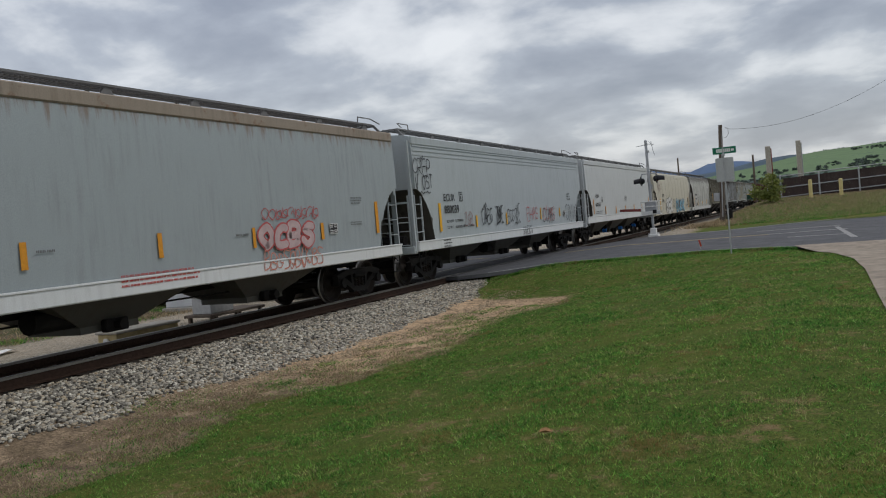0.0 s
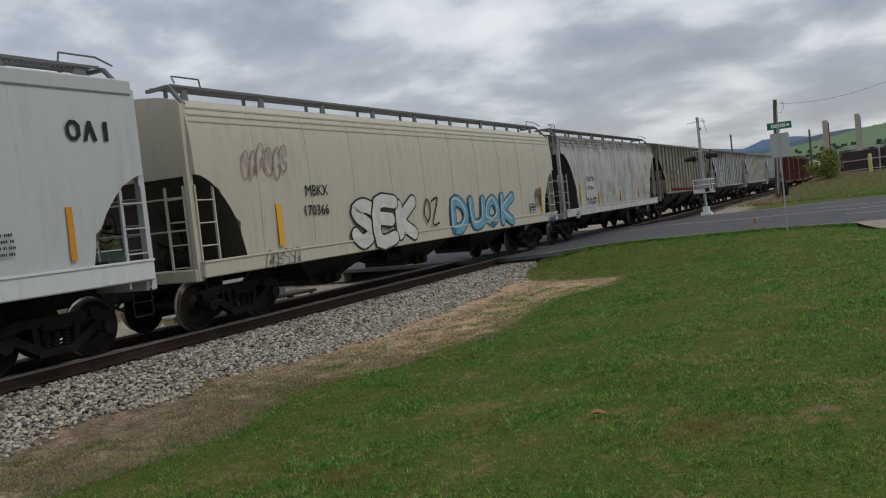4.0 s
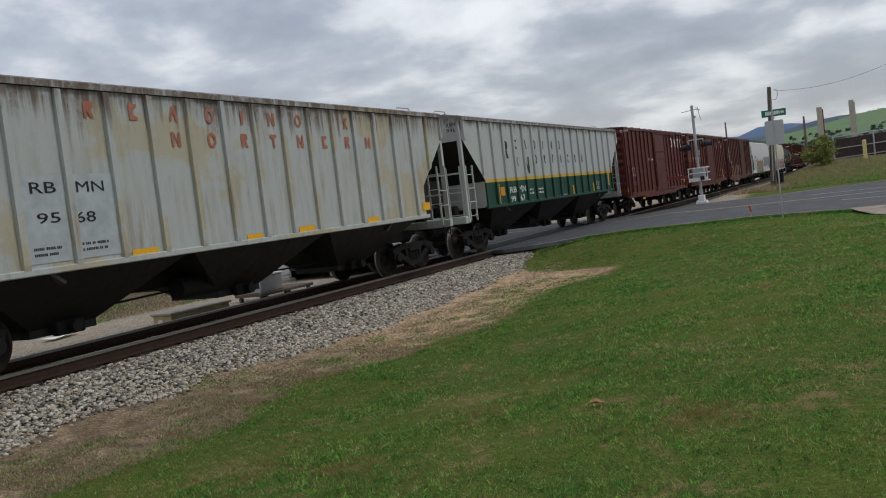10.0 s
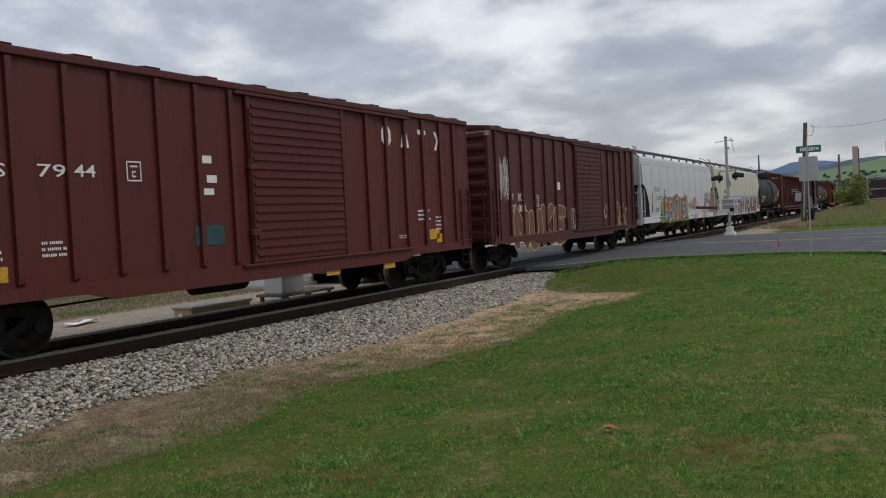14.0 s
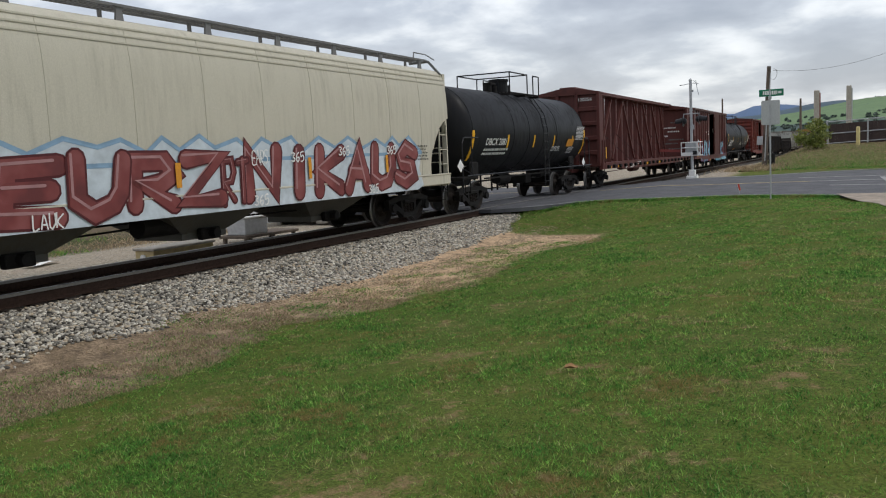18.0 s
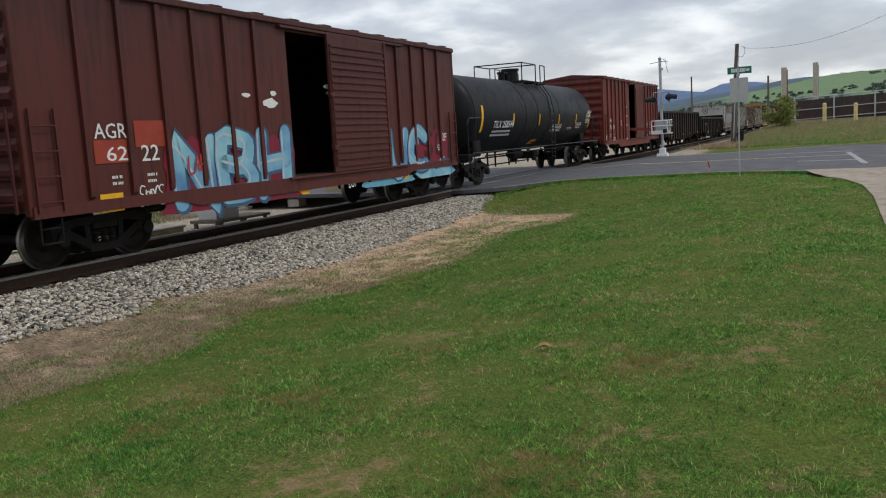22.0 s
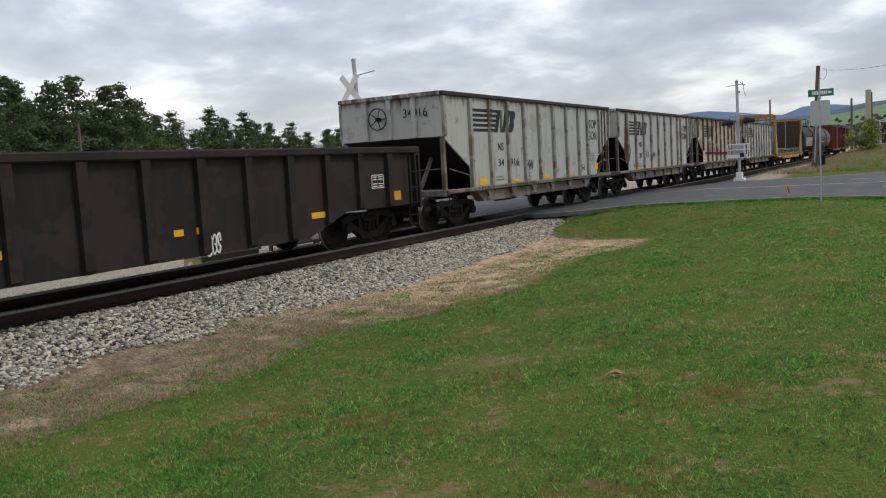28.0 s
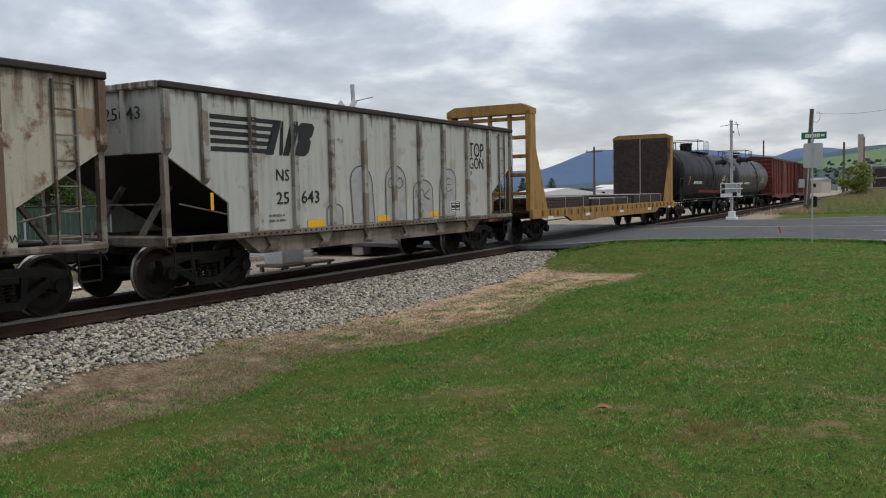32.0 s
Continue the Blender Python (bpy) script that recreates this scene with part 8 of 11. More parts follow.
def signal_house():
    m = thing("equipment_cabinet", "pale grey metal signal cabinet on the far side of the line", "cabinet", pose(-8.0, 22.4, -0.5))
    bm = bmesh.new()
    cbox(bm, -1.6, 0, 0, 2.3, 0.1, 2.25, 0.03)
    part("body", bm, M["siding"], m)
    bm = bmesh.new()
    cbox(bm, -1.72, 0.12, -0.12, 2.42, 2.25, 2.40, 0.03)
    part("roof", bm, M["white_paint"], m)
    for k in range(2):
        bm = bmesh.new()
        cbox(bm, 0.0, 0.03, 0.15 + 1.05 * k, 1.1 + 1.05 * k, 0.25, 2.1, 0.01)
        d = part("door", bm, M["siding"], m)
        bm = bmesh.new()
        for j in range(5):
            box(bm, 0.03, 0.04, 0.35 + 1.05 * k, 0.9 + 1.05 * k, 1.5 + 0.08 * j, 1.54 + 0.08 * j)
        part("vent", bm, M["galv"], d)
        bm = bmesh.new()
        cbox(bm, 0.03, 0.08, 0.95 + 1.05 * k, 1.0 + 1.05 * k, 1.1, 1.25, 0.01)
        part("handle", bm, M["black_paint"], d)
    bm = bmesh.new()
    cbox(bm, -1.7, 0.1, -0.1, 2.4, -0.2, 0.1, 0.02)
    part("plinth", bm, M["concrete"], m)
    # small grey box on a timber stand
    s = thing("junction_box", "grey junction box on a low timber stand beside the track", "junction box", pose(-4.7, 18.6, -0.52))
    bm = bmesh.new()
    cbox(bm, -0.35, 0.35, 0.1, 1.1, 0.24, 0.72, 0.02)
    part("case", bm, M["galv"], s)
    bm = bmesh.new()
    cbox(bm, -0.38, 0.38, 0.06, 1.14, 0.72, 0.78, 0.02)
    part("lid", bm, M["white_paint"], s)
    bm = bmesh.new()
    cbox(bm, -0.5, 0.5, -0.1, 2.4, 0.16, 0.24, 0.01)
    part("platform", bm, M["timber"], s)
    for x in (-0.4, 0.4):
        for y in (0.0, 1.1, 2.2):
            bm = bmesh.new()
            cbox(bm, x - 0.05, x + 0.05, y, y + 0.1, 0.0, 0.16, 0.01)
            part("leg", bm, M["timber"], s)
    # tan box set in the ballast
    b = thing("track_box", "tan painted steel box with a pale lid beside the track", "track box", pose(-3.05, 13.7, -0.54))
    bm = bmesh.new()
    cbox(bm, -0.30, 0.30, 0.0, 1.95, 0.0, 0.42, 0.02)
    part("case", bm, M["tan_box"], b)
    bm = bmesh.new()
    cbox(bm, -0.34, 0.34, -0.04, 1.99, 0.42, 0.48, 0.015)
    part("lid", bm, M["concrete"], b)
    bm = bmesh.new()
    lathe(bm, (0.0, -0.02, 0.27), [(0.07, -0.05), (0.07, 0.0)], 10, "y")
    part("knob", bm, M["white_paint"], b)
    # a second small tan box nearer the road
    c = thing("track_box", "small tan box on the stones near the crossing", "track box", pose(-5.2, 26.2, -0.30))
    bm = bmesh.new()
    cbox(bm, -0.4, 0.4, 0, 0.9, 0, 0.5, 0.02)
    part("case", bm, M["tan_box"], c)
    bm = bmesh.new()
    cbox(bm, -0.43, 0.43, -0.03, 0.93, 0.5, 0.55, 0.01)
    part("lid", bm, M["concrete"], c)
    # loose pale sheet on the stones
    d = thing("debris_sheet", "torn pale sheet lying on the stones", "debris", pose(-6.5, 13.0, -0.50, 0, 0, 20))
    bm = bmesh.new()
    rng = random.Random(2)
    pts = [[bm.verts.new((0.18 * i, 0.22 * j, 0.02 + 0.05 * rng.random())) for j in range(6)] for i in range(3)]
    for i in range(2):
        for j in range(5):
            bm.faces.new((pts[i][j], pts[i + 1][j], pts[i + 1][j + 1], pts[i][j + 1]))
    part("sheet", bm, M["white_paint"], d)


def green_fence():
    f = thing("slatted_fence", "long green slatted fence beyond the far road", "fence")
    x0, y0, x1, y1 = -30.0, 6.0, -15.0, 32.0
    n = 11
    for k in range(n):
        t = k / (n - 1)
        x, y = x0 + (x1 - x0) * t, y0 + (y1 - y0) * t
        bm = bmesh.new()
        bar(bm, (x, y, -0.6), (x, y, 1.55), 0.05, 8)
        part("post", bm, M["galv"], f)
    m = 150
    d = Vector((x1 - x0, y1 - y0, 0))
    a = math.degrees(math.atan2(-(x1 - x0), y1 - y0))
    bm = bmesh.new()
    box(bm, -0.01, 0.01, 0, d.length / m * 0.94, -0.45, 1.45)
    slat = finish("slat", bm, M["slat_green"])
    for k in range(m):
        t = k / m
        fit_part("slat", slat, f, pose(x0 + (x1 - x0) * t, y0 + (y1 - y0) * t, 0, 0, 0, a))
    bm = bmesh.new()
    rod(bm, [(x0, y0, 1.5), (x1, y1, 1.5)], 0.03, 6)
    part("top_rail", bm, M["galv"], f)


def shed(x, y, w, d, h, rz, wall, roof, label):
    m = thing("warehouse", label, "building", pose(x, y, ground_z(x, y), 0, 0, rz), "far buildings")
    bm = bmesh.new()
    box(bm, -w / 2, w / 2, -d / 2, d / 2, -0.5, h)
    part("wall", bm, wall, m)
    bm = bmesh.new()
    extrude_y(bm, [(-w / 2 - 0.3, h), (w / 2 + 0.3, h), (0, h + w * 0.09)], -d / 2 - 0.3, d / 2 + 0.3)
    part("roof", bm, roof, m)
    for k in range(int(d // 5)):
        for s in (1, -1):
            bm = bmesh.new()
            yy = -d / 2 + 2.5 + 5 * k
            cbox(bm, *sorted((s * w / 2, s * (w / 2 + 0.04))), yy - 0.7, yy + 0.7, h * 0.45, h * 0.75, 0.01)
            part("window", bm, M["black_paint"], m)


# ---- plants ----
def leaf_cloud(rng, centres, radii, per, size, flat=1.0):
    """Corners of many small leaves thrown round the given centres."""
    out = []
    for c, r in zip(centres, radii):
        n = max(3, int(per * r * r))
        p = rng.normal(0, 0.5, (n, 3)) * np.array([r, r, r * flat]) + c
        a, b = rng.normal(0, 1, (2, n, 3))
        a /= np.linalg.norm(a, axis=1, keepdims=True)
        b -= (a * b).sum(1, keepdims=True) * a
        b /= np.linalg.norm(b, axis=1, keepdims=True)
        s = size * rng.uniform(0.6, 1.4, (n, 1))
        out.append(np.stack([p - a * s, p + b * s * 0.5, p + a * s, p - b * s * 0.5], 1))
    v = np.concatenate(out).reshape(-1, 3)
    q = np.arange(len(v)).reshape(-1, 4)
    return v, np.concatenate([q[:, :3], q[:, [0, 2, 3]]])


def pine(name, height, seed_, label, spread=0.26, bare=0.12):
    rng = np.random.RandomState(seed_)
    m = thing(name, label, "tree", None, "trees behind the line")
    bm = bmesh.new()
    h = height
    pts = [(0.0, 0.0, -0.3)]
    for k in range(1, 7):
        pts.append((rng.normal(0, 0.05) * h / 10, rng.normal(0, 0.05) * h / 10, h * k / 6.2))
    for k, (a, b) in enumerate(zip(pts, pts[1:])):
        r0, r1 = h * 0.018 * (1 - k / 6.5), h * 0.018 * (1 - (k + 1) / 6.5)
        bar(bm, a, b, r0, 8, max(r1, 0.02))
    centres, radii = [], []
    lb = bmesh.new()
    z = h * bare
    while z < h * 0.97:
        t = (z - h * bare) / (h * (1 - bare))
        reach = h * spread * (1.0 - t ** 1.3) * rng.uniform(0.7, 1.15) + 0.35
        for k in range(rng.randint(4, 6)):
            a = rng.uniform(0, 6.28)
            l = reach * rng.uniform(0.55, 1.1)
            e = (l * math.cos(a), l * math.sin(a), z + l * rng.uniform(0.05, 0.30))
            bar(lb, (0, 0, z), e, 0.05 * (1 - t) + 0.015, 5, 0.012)
            for q in (0.4, 0.62, 0.82, 1.0):
                centres.append((e[0] * q + rng.normal(0, 0.12), e[1] * q + rng.normal(0, 0.12), z + (e[2] - z) * q + rng.normal(0, 0.1)))
                radii.append((0.42 + 0.09 * l) * rng.uniform(0.7, 1.25))
        z += h * rng.uniform(0.035, 0.06)
    centres.append((0, 0, h * 0.99))
    radii.append(0.35)
    part("trunk", bm, M["bark"], m)
    part("limbs", lb, M["bark"], m)
    v, f = leaf_cloud(rng, centres, radii, 60, 0.16, 0.5)
    part("crown", tri_mesh("crown", v, f, M["needles"]), None, m, "dark green needle clumps")
    return m


def broadleaf(name, height, seed_, label, width=0.32, mat="leaves", per=55, size=0.13):
    rng = np.random.RandomState(seed_)
    m = thing(name, label, "tree" if height > 3 else "bush", None)
    bm = bmesh.new()
    h = height
    bar(bm, (0, 0, -0.3), (0.05 * h * 0.2, 0, h * 0.35), h * 0.028, 10, h * 0.02)
    centres, radii = [], []
    for k in range(14):
        a, up = rng.uniform(0, 6.28), rng.uniform(0.35, 1.0)
        rad = h * width * math.sin(math.pi * min(1, 0.18 + up * 0.75)) * rng.uniform(0.5, 1.0)
        e = Vector((rad * math.cos(a), rad * math.sin(a), h * up * 0.95))
        s = Vector((0, 0, h * rng.uniform(0.2, 0.4)))
        mid = s.lerp(e, 0.5) + Vector((0, 0, h * 0.05))
        bar(bm, s, mid, h * 0.012, 6, h * 0.008)
        bar(bm, mid, e, h * 0.008, 5, h * 0.002)
        for q in (0.45, 0.7, 0.9, 1.0):
            p = s.lerp(e, q)
            centres.append((p.x + rng.normal(0, 0.05 * h), p.y + rng.normal(0, 0.05 * h), p.z + rng.normal(0, 0.03 * h)))
            radii.append(h * rng.uniform(0.07, 0.14))
    part("trunk", bm, M["bark"], m)
    v, f = leaf_cloud(rng, centres, radii, per, size, 0.8)
    part("crown", tri_mesh("crown", v, f, M[mat]), None, m, "leafy crown")
    return m


def plant_trees():
    kinds = [pine("pine_tree", 12.0, 21, "tall dark green pine tree behind the fence"), pine("pine_tree", 12.0, 22, "dense dark green pine tree with a broad crown", 0.32, 0.08), pine("pine_tree", 12.0, 23, "dark green pine tree with layered limbs", 0.28, 0.15)]
    spots = []
    tops = [(1.002, 12.0, 86), (0.992, 11.2, 92), (0.962, 11.6, 90), (0.941, 12.1, 93), (0.972, 10.2, 97), (0.922, 9.6, 100), (0.907, 10.9, 94), (0.889, 11.3, 96), (0.873, 9.4, 102), (0.857, 7.6, 108), (0.84, 8.0, 112), (0.797, 8.3, 118), (0.783, 7.0, 124), (0.76, 7.7, 120), (0.747, 6.3, 128), (0.732, 6.2, 130), (0.706, 6.2, 135), (0.689, 5.0, 142), (0.666, 5.1, 150), (0.654, 5.2, 152)]
    rng = random.Random(8)
    for a, z, d in tops:
        spots.append((a, 1.7 + z / 100 * d, d))
    for k in range(26):
        a = 0.40 + 0.62 * k / 25 + rng.uniform(-0.01, 0.01)
        d = rng.uniform(125, 160) + (1 - k / 25) * 70
        spots.append((a, 1.7 + (2.0 + 3.5 * max(0, (a - 0.5) / 0.45)) / 100 * d * rng.uniform(0.8, 1.0), d))
    for k in range(46):
        a = 0.56 + 0.46 * k / 45 + rng.uniform(-0.006, 0.006)
        d = rng.uniform(104, 124)
        spots.append((a, 1.7 + float(np.interp(a, [0.654, 0.707, 0.755, 0.812, 0.829, 0.842, 0.885, 0.939, 0.975, 1.005], [4.5, 5.1, 5.7, 6.6, 4.3, 6.0, 8.1, 7.6, 7.7, 9.3])) / 100 * d * rng.uniform(0.82, 1.0), d))
    for k in range(8):
        spots.append((1.0 + 0.06 * k, rng.uniform(11, 13), rng.uniform(85, 100)))
    for n, (a, top, d) in enumerate(spots):
        x, y = EYE[0] - d * math.sin(a), d * math.cos(a)
        gz = ground_z(x, y)
        s = (top - gz) / 12.0
        m = Matrix.LocRotScale((x, y, gz), Euler((0, 0, rng.uniform(0, 6.28))), (s * rng.uniform(0.95, 1.25),) * 2 + (s,))
        if n < 3:
            kinds[n].matrix_basis = m
        else:
            copy_scaled(kinds[n % 3], m)
    # lower broadleaf growth before the pines
    b = [broadleaf("broadleaf_tree", 6.0, 31, "leafy green tree before the pines"), broadleaf("broadleaf_tree", 6.0, 32, "rounded leafy green tree before the pines")]
    for n in range(12):
        a = 0.62 + 0.42 * n / 11 + rng.uniform(-0.01, 0.01)
        d = rng.uniform(72, 88) + 18 * (1 - n / 11)
        x, y = EYE[0] - d * math.sin(a), d * math.cos(a)
        s = rng.uniform(0.75, 1.15) * (0.75 + 0.5 * n / 11)
        m = Matrix.LocRotScale((x, y, ground_z(x, y)), Euler((0, 0, rng.uniform(0, 6))), (s * 1.2, s * 1.2, s))
        if n < 2:
            b[n].matrix_basis = m
        else:
            copy_scaled(b[n % 2], m)
    t = broadleaf("broadleaf_tree", 17.4, 33, "tall broad-leaved tree with a thin top", 0.20, per=45, size=0.26)
    t.matrix_basis = pose(-42.3, 25.8, -0.5)
    bush = broadleaf("bush", 2.3, 34, "sparse yellow-green bush at the end of the bank", 0.56, mat="bush_leaves", per=620, size=0.085)
    bush.matrix_basis = pose(8.55, 55.5, ground_z(8.55, 55.5) - 0.5)
    bush2 = broadleaf("bush", 2.2, 35, "leafy green bush behind the fence", 0.5, per=500, size=0.07)
    bush2.matrix_basis = pose(9.4, 80.0, 0.9)


def copy_scaled(ob, m):
    c = copy_thing(ob, Matrix())
    c.matrix_basis = m
    return c


# ---- the distance ----
def ridge(name, label, pts, y, depth, base, mat, rough, seed_):
    rng = np.random.RandomState(seed_)
    xs = np.linspace(pts[0][0], pts[-1][0], 160)
    zs = np.interp(xs, [p[0] for p in pts], [p[1] for p in pts])
    for o in range(1, 6):
        zs = zs + rough / o * np.sin(xs / (pts[-1][0] - pts[0][0]) * 6.28 * (3 * o + rng.rand()) + rng.rand() * 6)
    verts, faces = [], []
    for x, z in zip(xs, zs):
        for k in range(7):
            t = k / 6
            verts.append((x, y + depth * (t - 1), base + (z - base) * math.sin(t * math.pi / 2)))
    for i in range(len(xs) - 1):
        for k in range(6):
            faces.append((i * 7 + k, (i + 1) * 7 + k, (i + 1) * 7 + k + 1, i * 7 + k + 1))
    ob = part(name, raw_mesh(name, verts, faces, mat), None)
    tagged(ob, label, "hill", kind="structure")


def far_land():
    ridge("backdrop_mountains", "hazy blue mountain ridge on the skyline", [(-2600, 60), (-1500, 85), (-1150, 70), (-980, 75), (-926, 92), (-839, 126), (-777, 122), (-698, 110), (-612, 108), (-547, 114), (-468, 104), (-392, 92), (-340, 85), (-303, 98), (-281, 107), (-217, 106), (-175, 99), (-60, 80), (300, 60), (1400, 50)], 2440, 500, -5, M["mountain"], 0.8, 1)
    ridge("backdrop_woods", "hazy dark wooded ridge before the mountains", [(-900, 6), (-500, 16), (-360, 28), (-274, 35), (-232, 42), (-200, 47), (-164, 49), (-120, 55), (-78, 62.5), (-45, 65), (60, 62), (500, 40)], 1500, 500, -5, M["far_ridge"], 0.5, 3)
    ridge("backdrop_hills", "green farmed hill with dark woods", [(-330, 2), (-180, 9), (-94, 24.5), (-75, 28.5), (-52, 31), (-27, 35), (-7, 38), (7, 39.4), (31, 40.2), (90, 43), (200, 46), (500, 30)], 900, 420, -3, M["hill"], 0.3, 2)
    # woods along the hill's crest and foot
    rng = np.random.RandomState(4)
    cs, rs = [], []
    crest = ([-180, -94, -75, -52, -27, -7, 7, 31, 90, 200], [9, 24.5, 28.5, 31, 35, 38, 39.4, 40.2, 43, 46])
    for k in range(420):
        x = rng.uniform(-30, 140)
        if rng.rand() < 0.55 + 0.6 * math.sin(x * 0.11):
            cs.append((x, 897, np.interp(x, *crest) + rng.uniform(-0.8, 1.0)))
            rs.append(rng.uniform(0.9, 2.0))
    for k in range(1300):
        x, t = rng.uniform(-220, 160), rng.uniform(0.05, 0.62)
        if t < 0.34 + 0.06 * math.sin(x * 0.06) or math.sin(x * 0.05 + t * 9) + math.sin(t * 23 + x * 0.02) > 1.5:
            cs.append((x, 900 + 420 * (t - 1), -3 + (np.interp(x, *crest) + 3) * math.sin(t * math.pi / 2) + 0.6))
            rs.append(rng.uniform(0.9, 1.9))
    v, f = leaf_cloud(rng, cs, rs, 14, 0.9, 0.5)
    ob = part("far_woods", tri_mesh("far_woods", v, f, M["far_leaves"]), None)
    tagged(ob, "dark strips of far woodland on the green hill", "woodland", kind="stuff")
    rng2 = random.Random(3)
    for k in range(9):
        x = -60 + 9 * k + rng2.uniform(-3, 3)
        shed(x, 330 + rng2.uniform(0, 80), rng2.uniform(7, 12), rng2.uniform(8, 16), rng2.uniform(3, 5), rng2.uniform(0, 90), M["siding"] if k % 2 else M["concrete"], M["roofing"], "small far house in the valley")
    shed(-57, 250, 9, 40, 2.6, 75, M["siding"], M["white_paint"], "long white metal warehouse far down the line")
    shed(-64, 262, 9, 36, 3.4, 75, M["siding"], M["white_paint"], "long white metal warehouse far down the line")
    shed(-42, 128, 12, 26, 1.7, 35, M["siding"], M["white_paint"], "long white metal warehouse beyond the line")
    shed(-56, 112, 10, 22, 1.5, 40, M["siding"], M["white_paint"], "long white metal warehouse beyond the line")
    shed(-38, 76, 5, 9, 2.2, 30, M["siding"], M["roofing"], "low pale shed beyond the line")


def small_bits():
    # dry leaf on the lawn
    l = thing("fallen_leaf", "curled dry brown leaf lying on the lawn", "leaf", pose(9.73, 6.35, ground_z(9.73, 6.35) + 0.035, 8, 10, 40))
    bm = bmesh.new()
    pts = [(-0.06, 0.0, 0.0), (-0.03, 0.035, 0.02), (0.02, 0.045, 0.03), (0.055, 0.02, 0.015), (0.065, -0.01, 0.03), (0.03, -0.04, 0.02), (-0.02, -0.035, 0.03)]
    c = bm.verts.new((0, 0, 0))
    vs = [bm.verts.new(p) for p in pts]
    for i in range(len(vs)):
        bm.faces.new((c, vs[i], vs[(i + 1) % len(vs)]))
    part("blade", bm, M["dead_leaf"], l)
    # small marker flag at the roadside
    f = thing("marker_flag", "thin red plastic marker leaning at the roadside", "marker", pose(8.0, 28.2, ground_z(8.0, 28.0), 0, -14, 0))
    bm = bmesh.new()
    bar(bm, (0, 0, 0), (0, 0, 0.45), 0.006, 5)
    part("wire_stake", bm, M["galv"], f)
    bm = bmesh.new()
    box(bm, 0, 0.06, -0.002, 0.002, 0.24, 0.45)
    part("flag", bm, M["flag"], f)


build_ballast()
build_grass()
crossing_signal()
crossbuck_mast()
street_sign()
utility_pole()
fence_right()
stacks()
signal_house()
green_fence()
plant_trees()
far_land()
small_bits()


# ---- lettering, stencils, reflectors and graffiti on the cars ----
def flat_paint(name, c, rough=0.6):
    return plain(name, c, rough, 0, 0.15, 4)


def spotted(name, stops, scale):
    """Sprayed colours that run into one another in soft spots."""
    m, t, b = nodes_of(name)
    n = noise_tex(t, scale, 3, 0.5, coords(t))
    r = t.nodes.new("ShaderNodeValToRGB")
    el = r.color_ramp.elements
    el[0].position, el[0].color = stops[0][0], rgba(stops[0][1])
    el[1].position, el[1].color = stops[-1][0], rgba(stops[-1][1])
    for p, c in stops[1:-1]:
        el.new(p).color = rgba(c)
    t.links.new(n.outputs["Fac"], r.inputs[0])
    t.links.new(r.outputs[0], b.inputs["Base Color"])
    b.inputs["Roughness"].default_value = 0.6
    return m


W, K, Y, O, DY = M["white_letter"], M["black_letter"], M["yellow"], M["orange"], M["dirty_yellow"]
DG = flat_paint("faded_grey_print", (0.12, 0.12, 0.12))
RED = flat_paint("red_print", (0.42, 0.05, 0.04))
PINK = flat_paint("pink_spray_paint", (0.45, 0.10, 0.10))
PINK2 = flat_paint("salmon_spray_paint", (0.55, 0.22, 0.16))
PALE_PINK = flat_paint("pale_pink_spray_paint", (0.48, 0.36, 0.36))
MAUVE = flat_paint("faded_mauve_spray_paint", (0.30, 0.20, 0.20))
PALE = flat_paint("pale_grey_white_paint", (0.58, 0.58, 0.55))
PLATE = flat_paint("pinkish_grey_number_panel", (0.46, 0.45, 0.43))
WASHB = flat_paint("pale_blue_grey_panel_paint", (0.40, 0.44, 0.46))
PALEB = flat_paint("pale_blue_grey_paint", (0.40, 0.48, 0.54))
GP = flat_paint("grey_painted_panel", (0.20, 0.21, 0.21))
SKYBLUE = flat_paint("sky_blue_spray_paint", (0.13, 0.34, 0.46))
NAVY = flat_paint("navy_spray_paint", (0.04, 0.09, 0.16))
NAVYP = flat_paint("dark_blue_spray_paint", (0.05, 0.10, 0.17))
TEAL = flat_paint("teal_patch_paint", (0.03, 0.07, 0.08))
BLUEH = flat_paint("light_blue_spray_paint", (0.22, 0.34, 0.46))
BRICK = flat_paint("brick_red_spray_paint", (0.36, 0.13, 0.10))
CREAMY = flat_paint("cream_spray_paint", (0.50, 0.40, 0.22))
WASHY = flat_paint("washed_out_brown_paint", (0.17, 0.075, 0.05))
WASHG = flat_paint("washed_out_grey_paint", (0.33, 0.335, 0.33))
MAROONP = flat_paint("maroon_spray_paint", (0.20, 0.02, 0.04))
PATCH = flat_paint("fresh_red_patch_paint", (0.30, 0.05, 0.03))
FADED = flat_paint("faded_orange_red_letters", (0.38, 0.15, 0.10))
GRN = M["green_letter"]
MURALW = flat_paint("chalky_pale_blue_spray_paint", (0.50, 0.56, 0.60))
PINKW = flat_paint("washed_pink_spray_paint", (0.36, 0.20, 0.20))
GRAFRED = spotted("dull_red_spray_paint", ((0.36, (0.12, 0.022, 0.022)), (0.5, (0.18, 0.034, 0.032)), (0.66, (0.24, 0.07, 0.065))), 1.6)
MURALD = flat_paint("dark_maroon_spray_paint", (0.085, 0.020, 0.022))
LIME = flat_paint("lime_spray_paint", (0.20, 0.32, 0.06))
FAINT = flat_paint("worn_thin_black_spray_paint", (0.095, 0.028, 0.022))
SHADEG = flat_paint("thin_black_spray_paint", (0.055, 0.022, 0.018))
